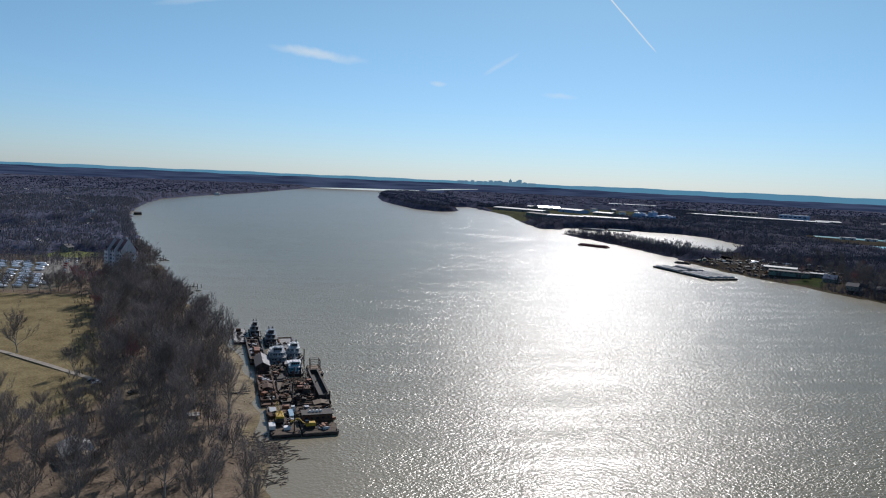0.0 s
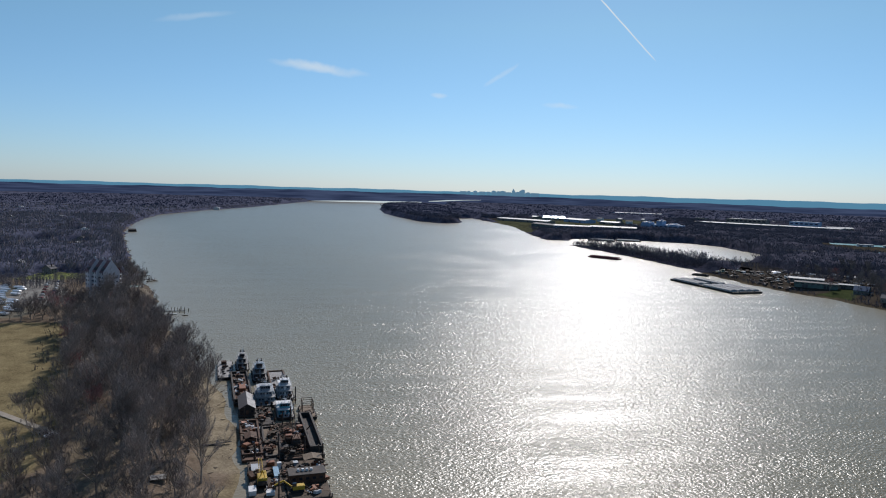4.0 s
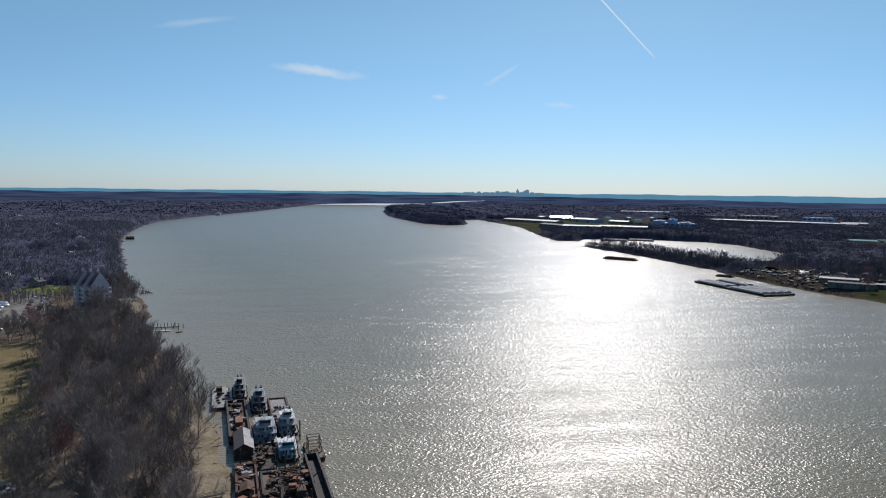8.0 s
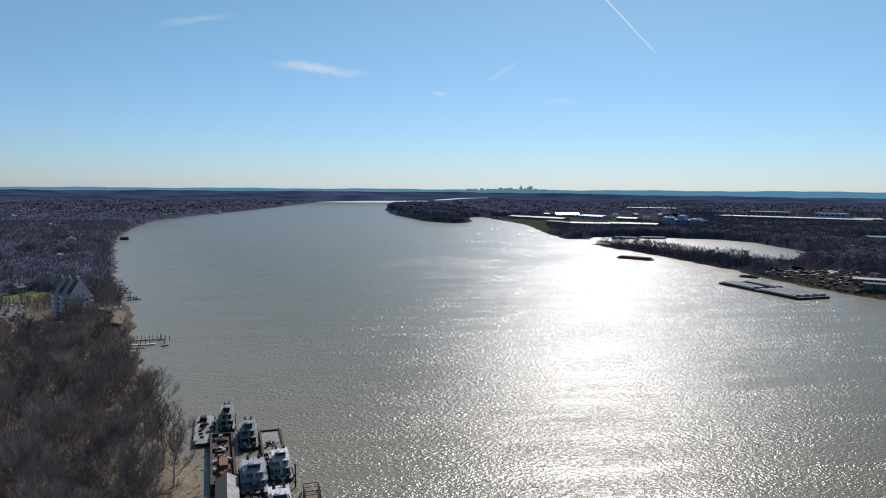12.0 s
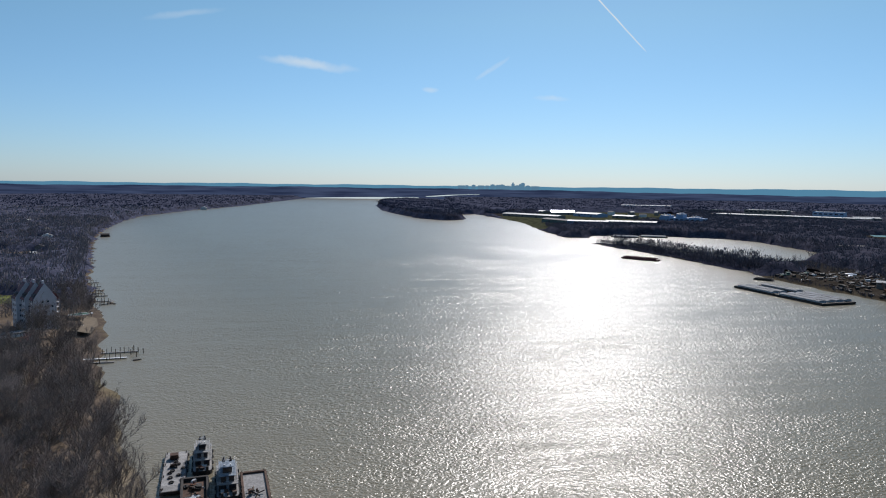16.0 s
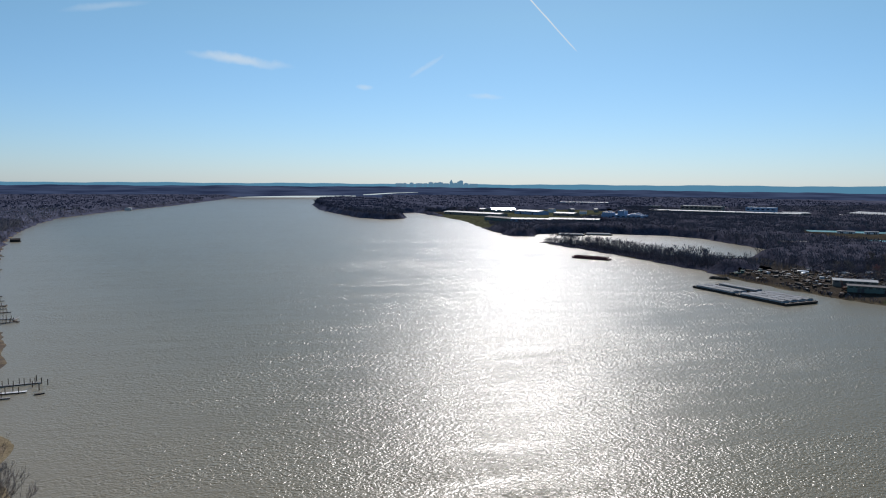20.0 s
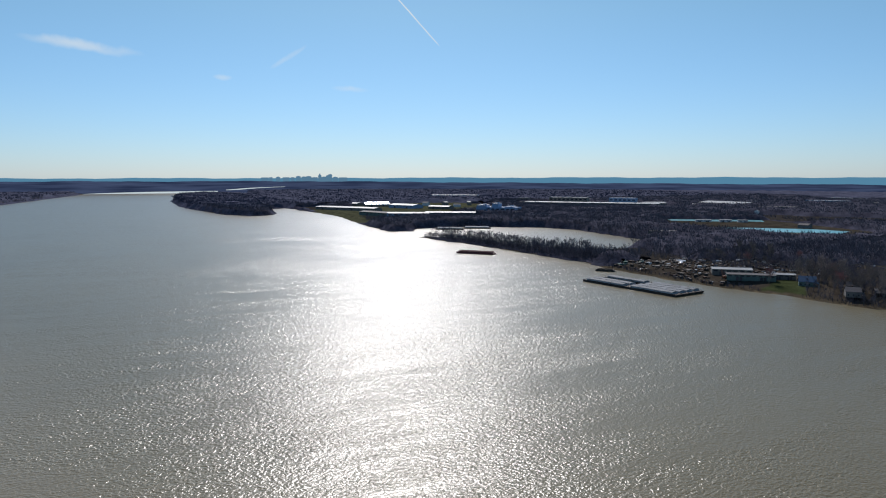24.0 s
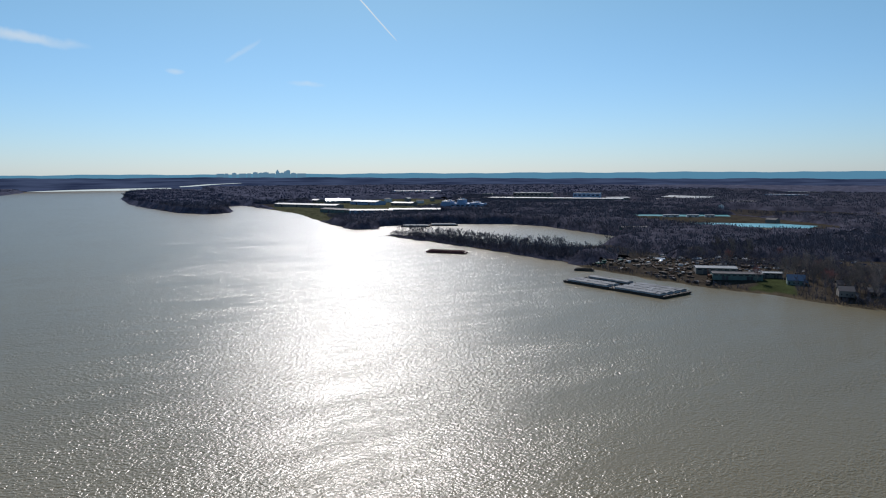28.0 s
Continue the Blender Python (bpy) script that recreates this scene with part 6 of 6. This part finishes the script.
def near_bank():
    # gravel track over the meadow
    pts = [(-300, 500), (-236, 455), (-169, 407), (-140, 382), (-120, 364), (-106, 352), (-98, 343)]
    v, f = [], []
    for k, (x, y) in enumerate(pts):
        a, b = pts[max(k - 1, 0)], pts[min(k + 1, len(pts) - 1)]
        dx, dy = b[0] - a[0], b[1] - a[1]
        ln = math.hypot(dx, dy)
        for s in (-1.6, 1.6):
            px, py = x - dy / ln * s, y + dx / ln * s
            v.append((px, py, gz(px, py) + 0.42))
        if k:
            f.append((2 * k - 2, 2 * k - 1, 2 * k + 1, 2 * k))
    tagged(mesh_ob("road", v, f, M_CONCRETE), "pale gravel track across the dry meadow", "track", kind="structure")
    # picnic shelter
    s = thing("picnic_shelter", "open shelter with a weathered grey metal roof among trees", "shelter", pose(-86, 257, gz(-86, 257), 0, 0, 28))
    for side in (-1, 1):
        part("roof_slope", Shape().prism([(side * 5.6, 3.0), (0, 5.4), (0, 5.58), (side * 5.6, 3.18)], -7.5, 7.5, "y"), M_DECK, s)
        for k in range(4):
            part("post", Shape().box(side * 4.8 - 0.12, side * 4.8 + 0.12, -6.6 + k * 4.4 - 0.12, -6.6 + k * 4.4 + 0.12, -0.3, 3.2), M_TIMBER, s)
    part("slab", Shape().box(-5.2, 5.2, -7, 7, -0.3, 0.12), M_CONCRETE, s)
    for k in range(8):
        part("roof_rib", Shape().prism([(-5.6, 3.2), (0, 5.6), (5.6, 3.2), (5.6, 3.26), (0, 5.68), (-5.6, 3.26)], -7.3 + k * 2.08, -7.2 + k * 2.08, "y"), M_DECK, s)
    d = thing("viewing_deck", "small dark timber deck under the trees", "deck", pose(-52, 300, gz(-52, 300), 0, 0, 10))
    for k in range(12):
        part("plank", Shape().box(-3 + k * 0.5, -2.55 + k * 0.5, -2.2, 2.2, 1.0, 1.12), M_DECK, d)
    for sx in (-2.8, 2.8):
        for sy in (-2, 2):
            part("post", Shape().box(sx - 0.12, sx + 0.12, sy - 0.12, sy + 0.12, -1, 2.0), M_TIMBER, d)
    part("rail", Shape().box(-3, 3, -2.15, -2.05, 1.9, 2.0).box(-3, 3, 2.05, 2.15, 1.9, 2.0), M_TIMBER, d)


near_bank()


def car(m, label, paint, pickup=False):
    root = thing("car", label, "car", m, "parked cars")
    if pickup:
        prof = [(-2.6, 0.45), (2.6, 0.45), (2.65, 0.95), (1.4, 1.1), (0.8, 1.8), (-0.6, 1.82), (-0.75, 1.1), (-2.6, 1.1)]
    else:
        prof = [(-2.2, 0.4), (2.2, 0.4), (2.25, 0.8), (1.2, 0.95), (0.5, 1.45), (-1.0, 1.48), (-1.9, 1.0), (-2.25, 0.95)]
    part("body", Shape().prism(prof, -0.9, 0.9, "x"), paint, root)
    top = 1.68 if pickup else 1.38
    part("windscreen", Shape().prism([(1.28, 1.06), (0.78, top), (0.84, top + 0.03), (1.36, 1.08)] if pickup else [(1.1, 1.0), (0.52, top), (0.58, top + 0.02), (1.18, 1.02)], -0.78, 0.78, "x"), M_GLASS, root)
    for s in (-0.92, 0.92):
        part("side_window", Shape().box(s - 0.015, s + 0.015, -0.5 if pickup else -1.1, 0.55, 1.12 if pickup else 0.98, top - 0.08), M_GLASS, root)
        for y in (-1.45, 1.45):
            wh = part("wheel", Shape().ring((s * 0.95, y, 0.36), 0.26, 0.13, "x"), M_TYRE, root)
            part("rim", Shape().rod((s * 0.93, y, 0.36), (s * 1.0, y, 0.36), 0.2, 8), M_PALE, wh)
    return root


def parked():
    rng = random.Random(17)
    for k in range(16):
        t = k / 15
        x, y = -232 - 34 * t + (k % 2) * 9, 690 + 118 * t
        car(pose(x, y, gz(x, y) + 0.25, 0, 0, 60 + rng.uniform(-4, 4)), "car parked on a gravel lot", CAR_PAINTS[rng.randrange(5)], k % 4 == 0)
    car(pose(-104, 346, gz(-104, 346) + 0.25, 0, 0, -60), "white pickup parked at the end of the track", CAR_PAINTS[0], True)
    car(pose(-107.5, 349.5, gz(-107, 349) + 0.25, 0, 0, -75), "black car parked at the end of the track", CAR_PAINTS[2])
    car(pose(-84, 330, gz(-84, 330) + 0.25, 0, 0, -40), "dark pickup parked under bare trees", CAR_PAINTS[2], True)
    for k in range(26):
        x, y = rng.uniform(690, 840), rng.uniform(770, 850)
        car(pose(x, y, 5.25, 0, 0, rng.choice((20, 25, 110))), "vehicle parked in the river yard", CAR_PAINTS[rng.choice((0, 0, 1, 3))], k % 2 == 0)


parked()


def wrapped_boat(m, label, length, width):
    root = thing("stored_boat", label, "boat", m, "stored boats")
    h, w = length / 2, width / 2
    part("hull", Shape().prism([(-w * 0.9, -h), (w * 0.9, -h), (w, 0), (w * 0.75, h * 0.6), (0, h), (-w * 0.75, h * 0.6), (-w, 0)], 0.5, 1.6, "z"), M_WHITE, root)
    s = Shape()
    i = 0
    ring = [(-w * 0.95, -h), (w * 0.95, -h), (w * 1.05, 0), (w * 0.8, h * 0.6), (0, h * 1.02), (-w * 0.8, h * 0.6), (-w * 1.05, 0)]
    s.v += [(x, y, 1.6) for x, y in ring] + [(0, -h * 0.85, 2.3), (0, 0, 2.6), (0, h * 0.75, 2.1)]
    s.f += [(0, 1, 7), (1, 2, 8, 7), (2, 3, 9, 8), (3, 4, 9), (4, 5, 9), (5, 6, 8, 9), (6, 0, 7, 8), (6, 5, 4, 3, 2, 1, 0)]
    part("wrap", s, M_TARP, root, "white shrink wrap")
    for sx in (-w * 0.6, w * 0.6):
        for sy in (-h * 0.6, h * 0.3):
            part("stand", Shape().rod((sx * 1.3, sy, -0.3), (sx, sy, 0.7), 0.08, 5), M_STEEL_DARK, root)
    return root


def boat_yard():
    rng = random.Random(31)
    protos = [wrapped_boat(pose(-230, 640, gz(-230, 640) + 0.3, 0, 0, 70), "boat stored ashore under white wrap", 9, 3.0),
              wrapped_boat(pose(-240, 650, gz(-240, 650) + 0.3, 0, 0, 75), "large boat stored ashore under white wrap", 12, 3.6)]
    for r in range(13):
        for k in range(12):
            x, y = -232 - k * 12.5 + rng.uniform(-2, 2) - r * 4.0, 626 + r * 12.5 + rng.uniform(-2, 2)
            if rng.random() < 0.06 or not in_poly(BOAT_YARD, x, y):
                continue
            copy_thing(protos[rng.randrange(2)], pose(x, y, gz(x, y) + 0.3, 0, 0, 65 + rng.uniform(-8, 8) + 180 * (k % 2)))


boat_yard()


def dock(m, label, length, width, piles, float_mat=None, cross=0.0):
    root = thing("boat_dock", label, "dock", m, "river docks")
    n = max(3, int(length / 2.4))
    plank = part("plank", Shape().box(-width / 2, width / 2, 0.04, length / n - 0.04, 0.55, 0.72), float_mat or M_DECK, root)
    for k in range(1, n):
        share("plank", plank, root, (0, k * length / n, 0))
    part("beam", Shape().box(-width / 2, -width / 2 + 0.18, 0, length, 0.25, 0.54).box(width / 2 - 0.18, width / 2, 0, length, 0.25, 0.54), M_TIMBER, root)
    if cross:
        part("cross_dock", Shape().box(-cross, cross, length - 0.9, length + 0.9, 0.3, 0.74, 0.05), float_mat or M_DECK, root)
    pile = part("post", Shape().rod((0, 0, -3), (0, 0, 3.4), 0.2, 7), M_TIMBER, root)
    pile.matrix_basis = pose(width / 2 + 0.3, 1, 0)
    for k in range(1, piles):
        share("post", pile, root, ((1 if k % 2 else -1) * (width / 2 + 0.3), 1 + k * (length - 1.5) / piles, 0.5 * (k % 3) - 0.3))
    return root


def riverside_docks():
    dock(pose(-137, 648, 0, 0, 0, -84), "long pale floating dock below the apartments", 26, 2.2, 8, M_WHITE)
    dock(pose(-130, 664, 0, 0, 0, -82), "low timber dock with tall piles", 22, 1.6, 8)
    dock(pose(-136, 639, 0, 0, 0, -86), "narrow half-sunk dock of weathered boards", 20, 1.2, 5)
    dock(pose(-181, 849, 0, 0, 0, -50), "broken dock frame standing in the water", 11, 1.2, 6, M_TIMBER, 4)
    for k, (x, y, ln) in enumerate(((-188, 872, 22), (-197, 893, 24), (-203, 912, 18), (-212, 932, 26), (-222, 958, 24), (-230, 984, 26), (-242, 1010, 20),
                                    (-262, 1085, 20), (-275, 1130, 18), (-296, 1210, 20), (-318, 1290, 18), (-340, 1375, 20))):
        dock(pose(x - 10, y + (7 * k) % 9 - 4, 0, 0, 0, -92 + (k * 11) % 23), "dark weathered dock reaching from the muddy bank", ln - (k * 5) % 9, 1.5, 7, M_TIMBER if k % 2 else M_DECK, 5 if k % 3 == 0 else 0)
    for x, y in ((-111, 660), (-108, 666), (-106, 653), (-104, 662), (-112, 672)):
        p = thing("mooring_pile", "single timber pile standing in the river", "pile", pose(x, y, 0), "mooring piles")
        part("shaft", Shape().rod((0, 0, -3), (0, 0, 3.2), 0.25, 8), M_TIMBER, p)
        part("cap", Shape().rod((0, 0, 3.2), (0, 0, 3.35), 0.3, 8), M_STEEL_DARK, p)
    skiff = thing("skiff", "small dark skiff afloat near the docks", "boat", pose(-104, 645, 0, 0, 0, -70))
    part("hull", Shape().prism([(-0.8, -2.2), (0.8, -2.2), (0.9, 0.5), (0, 2.6), (-0.9, 0.5)], -0.2, 0.55, "z"), M_STEEL_DARK, skiff)
    part("bench", Shape().box(-0.7, 0.7, -0.6, -0.2, 0.55, 0.62), M_TIMBER, skiff)
    boathouse = thing("boathouse", "dark floating boathouse far along the bank", "boathouse", pose(-388, 1635, 0, 0, 0, -75))
    part("float", Shape().box(-6, 6, -9, 9, -0.4, 0.6), M_STEEL_DARK, boathouse)
    part("wall", Shape().prism([(-5, 0.6), (5, 0.6), (5, 4.5), (0, 6.5), (-5, 4.5)], -8, 8, "y"), M_STEEL_DARK, boathouse)
    # terraces and pool court by the apartments
    terr = mesh_ob("ground", [(-166, 716, 5.6), (-150, 712, 3.6), (-153, 742, 3.2), (-162, 770, 3.2), (-170, 772, 5.6), (-168, 745, 5.6)], [(0, 1, 2, 3, 4, 5)], M_SAND)
    tagged(terr, "bare sandy terrace above the river", "sand", kind="structure")
    court = thing("pool_court", "oval white-edged court with a green cover", "court", pose(-176, 778, 5.2, 0, 0, 25))
    oval = [(9 * math.cos(t * 0.3927), 5 * math.sin(t * 0.3927)) for t in range(16)]
    part("rim", Shape().prism(oval, 0, 0.5, "z"), M_WHITE, court)
    part("cover", Shape().prism([(x * 0.8, y * 0.72) for x, y in oval], 0.5, 0.6, "z"), M_GREEN, court, "green fabric cover")
    pit = thing("fire_pit", "square pale hearth with a dark hollow on the sand", "fire pit", pose(-164, 735, 4.8, 0, 0, 10))
    part("slab", Shape().box(-2.8, 2.8, -2.8, 2.8, -0.8, 0.15, 0.05), M_CONCRETE, pit)
    part("hearth", Shape().box(-1.4, 1.4, -1.2, 1.2, 0.15, 1.6, 0.1), M_STEEL_DARK, pit)


riverside_docks()


def scattered_houses():
    rng = random.Random(77)
    rows = [(-429, 1454, 16, 12, M_ROOF_METAL), (-360, 1197, 15, 11, M_ROOF_METAL), (-330, 1090, 12, 10, M_ROOF_DARK), (-390, 1310, 12, 9, M_ROOF_DARK),
            (-300, 960, 13, 10, M_ROOF_DARK), (-340, 930, 12, 9, M_ROOF_METAL), (-480, 1600, 14, 10, M_ROOF_DARK), (-620, 1900, 18, 12, M_ROOF_METAL), (-700, 1820, 15, 10, M_ROOF_METAL),
            (-560, 1750, 14, 10, M_ROOF_DARK), (-290, 880, 12, 9, M_ROOF_DARK), (-390, 2936, 22, 14, M_ROOF_METAL), (-900, 2400, 22, 14, M_ROOF_METAL), (-1000, 2450, 22, 14, M_ROOF_METAL)]
    for x, y, sx, sy, roof in rows:
        top = 14 if y > 1400 else 8
        house(pose(x, y, gz(x, y), 0, 0, rng.uniform(-30, 30)), "house among bare trees with a %s roof" % ("white" if roof is M_ROOF_METAL else "dark"), sx, sy, 5.8 if y < 1400 else 11, 3.5, M_WHITE if rng.random() < 0.5 else M_WALL_TAN, roof)
    house(pose(624, 736, 5, 0, 0, 38), "tall dark house with a blue metal roof on a lawn", 14, 15, 4.4, 4.6, M_WALL_GREEN, mat("blue_metal_roof", (0.02, 0.08, 0.16), 0.7, var=0.2, scale=4), porch=True)
    house(pose(605, 678, 5, 0, 0, 40), "white house with a porch facing the river", 13, 12, 4.6, 3.2, M_WALL_TAN, M_ROOF_DARK, porch=True)
    house(pose(629, 666, 5, 0, 0, 40), "low dark house beside the white one", 16, 12, 3.4, 2.6, M_TIMBER, M_ROOF_DARK)
    house(pose(640, 700, 5, 0, 0, 35), "house with a dark roof among bare trees", 13, 11, 4, 3.0, M_WALL_TAN, M_ROOF_DARK)
    house(pose(672, 668, 5, 0, 0, 35), "house with a dark roof among bare trees", 13, 11, 4, 3.0, M_WALL_TAN, M_ROOF_DARK)
    block_building(pose(618, 822, 5, 0, 0, -42), "metal workshop with a broad white roof in the river yard", 40, 18, 6.5, M_WALL_TAN, M_ROOF_METAL, 7, 6, "yard buildings", "workshop")
    block_building(pose(604, 786, 5, 0, 0, -42), "long dark workshop with a patched pale roof", 46, 15, 6, M_WALL_GREEN, M_ROOF_DARK, 6, 8, "yard buildings", "workshop")
    block_building(pose(640, 775, 5, 0, 0, -42), "low shed with a white roof in the yard", 22, 12, 5, M_WALL_TAN, M_ROOF_METAL, 6, 4, "yard buildings", "workshop")
    for k, (x, y, s) in enumerate(((648, 935, 5), (618, 885, 4), (600, 905, 5), (630, 905, 5), (586, 850, 4), (575, 870, 4), (668, 915, 5), (690, 930, 5), (600, 860, 4), (640, 880, 5), (572, 905, 4), (660, 880, 5), (700, 900, 5), (585, 925, 4))):
        scrap_heap(pose(x, y, gz(x, y) + 0.2, 0, 0, 40 * k), "heap of mixed scrap in the river yard", s, 3.0, 26, 100 + k, (M_RUST, M_STEEL_DARK, M_STEEL_DARK, M_PALE, M_TIMBER, M_RUST))
    for k, (x, y) in enumerate(((652, 928), (690, 905), (722, 900), (640, 915), (735, 870))):
        wrapped_boat(pose(x, y, 5.3, 0, 0, 40 + 30 * k), "white boat stored in the river yard", 13, 4)
    crawler_crane(pose(582, 800, 5.2, 0, 0, 120), "orange crawler crane idle at the yard edge", M_ORANGE, M_ORANGE, 16, 40)


scattered_houses()


# ---- far city ----
def skyline():
    # azimuth, width, top, domed
    rows = [(16.5, 46, 122, 1), (16.15, 60, 80, 0), (16.85, 80, 84, 0), (17.3, 56, 119, 0), (17.08, 36, 104, 0), (17.7, 70, 82, 0), (15.62, 76, 92, 0), (15.25, 60, 86, 0),
            (14.85, 64, 93, 0), (15.9, 50, 78, 0), (13.9, 90, 79, 0), (13.3, 56, 84, 0), (12.75, 44, 80, 0), (12.3, 100, 77, 0), (18.3, 120, 77, 0), (14.4, 50, 80, 0)]
    for az, w, top, spire in rows:
        a, w, top = radians(az), w * 0.46, 112 + (top - 112) * 0.46
        x, y = 4740 * math.sin(a), 168 + 4740 * math.cos(a)
        b = thing("tower_block", "distant downtown tower, haze painted as blue glow", "tower", pose(x, y, -10, 0, 0, -az), "downtown towers")
        h = top + 10
        part("shaft", Shape().box(-w / 2, w / 2, -w / 3, w / 3, 0, h - (8 if spire else 0)), M_CITY, b)
        if spire:
            part("crown", Shape().box(-w * 0.32, w * 0.32, -w / 5, w / 5, h - 8, h - 2.5, 2), M_CITY, b)
            part("dome", Shape().rod((0, 0, h - 2.5), (0, 0, h + 4), 3.5, 8), M_CITY, b)
        elif top > 98:
            part("roof_plant", Shape().box(-w * 0.2, w * 0.2, -w / 6, w / 6, h, h + 2.5), M_CITY, b)


skyline()


def far_homes():
    """Plain small houses strewn through the far plain."""
    rng = random.Random(91)
    made = 0
    while made < 70:
        x, y = rng.uniform(760, 2600), rng.uniform(700, 2600)
        d = shore(x, y)
        if d < 60 or math.hypot(x - 900, y - 1400) < 140 or any(math.hypot(x - a, y - b) < r for a, b, r in CLEAR) or in_poly(POND_A, x, y) or in_poly(POND_B, x, y):
            continue
        made += 1
        white = rng.random() < 0.55
        root = thing("house", "small far house with a %s roof among woods" % ("pale" if white else "dark"), "house", pose(x, y, 5, 0, 0, rng.uniform(0, 180)), "far houses")
        sx, sy, h = rng.uniform(4, 8), rng.uniform(6, 14), rng.uniform(4, 8) + (4 if y > 1500 else 0)
        part("wall", Shape().prism([(-sx, -0.5), (sx, -0.5), (sx, h), (0, h + 3), (-sx, h)], -sy, sy, "y"), M_WHITE if rng.random() < 0.5 else M_WALL_TAN, root)
        for s in (-1, 1):
            part("roof_slope", Shape().prism([(s * (sx + 0.5), h - 0.3), (0, h + 3), (0, h + 3.25), (s * (sx + 0.5), h)], -sy - 0.4, sy + 0.4, "y"), M_ROOF_METAL if white else M_ROOF_DARK, root)


far_homes()


def driftwood():
    """Bleached logs and sticks washed up on the bank."""
    rng = random.Random(12)
    v, f = [], []
    for k in range(800):
        y = rng.uniform(236, 290)
        x = -13 - (y - 234) * 0.15 + rng.uniform(-10, 5)
        if rng.random() < 0.25:
            x, y = rng.uniform(-60, -30), rng.uniform(300, 440)
        if k > 340:
            x, y = rng.gauss(-24, 8), rng.gauss(269, 6)
        if shore(x, y) < -11:
            continue
        a, ln = rng.gauss(0.6, 0.7), rng.uniform(0.8, 5)
        p, d = Vector((x, y, max(gz(x, y), 0) + 0.15)), Vector((math.cos(a), math.sin(a), rng.uniform(-0.03, 0.12)))
        tube(v, f, [p - d * ln / 2, p, p + d * ln / 2], [0.2 * rng.uniform(0.4, 1), 0.16, 0.06], 5)
    ob = mesh_ob("driftwood", v, f, M_DRIFT)
    tagged(ob, "bleached driftwood logs strewn along the bank", "driftwood", kind="stuff")


M_DRIFT = mat("driftwood", (0.15, 0.122, 0.1), 0.9, var=0.3, scale=1.5, spec=0.1)
driftwood()


def yard_debris(name, material, count, seed, label):
    """Loose small scrap all over the river yard."""
    rng = random.Random(seed)
    s = Shape()
    for k in range(count):
        x, y = rng.uniform(566, 760), rng.uniform(790, 955)
        if shore(x, y) < 8 or math.hypot(x - 612, y - 800) < 34:
            continue
        z = gz(x, y)
        a = rng.uniform(0, 3.14)
        if rng.random() < 0.5:
            w, l, h = rng.uniform(0.6, 2.2), rng.uniform(0.8, 4.5), rng.uniform(0.6, 2.6)
            c, q = math.cos(a), math.sin(a)
            s.prism([(x + c * w - q * l, y + q * w + c * l), (x - c * w - q * l, y - q * w + c * l), (x - c * w + q * l, y - q * w - c * l), (x + c * w + q * l, y + q * w - c * l)], z - 0.2, z + h, "z")
        else:
            d = Vector((math.cos(a), math.sin(a), rng.uniform(-0.1, 0.5))) * rng.uniform(1.5, 5)
            s.rod(Vector((x, y, z + 0.8)) - d, Vector((x, y, z + 0.8)) + d, rng.uniform(0.15, 0.4), 5)
    ob = mesh_ob(name, s.v, s.f, material)
    tagged(ob, label, "scrap", kind="stuff")


yard_debris("scrap_litter", M_RUST, 260, 61, "rusty scrap strewn over the river yard")
yard_debris("scrap_litter", M_STEEL_DARK, 330, 62, "dark steel scrap strewn over the river yard")
yard_debris("scrap_litter", M_PALE, 45, 63, "pale boxes and tanks strewn over the river yard")
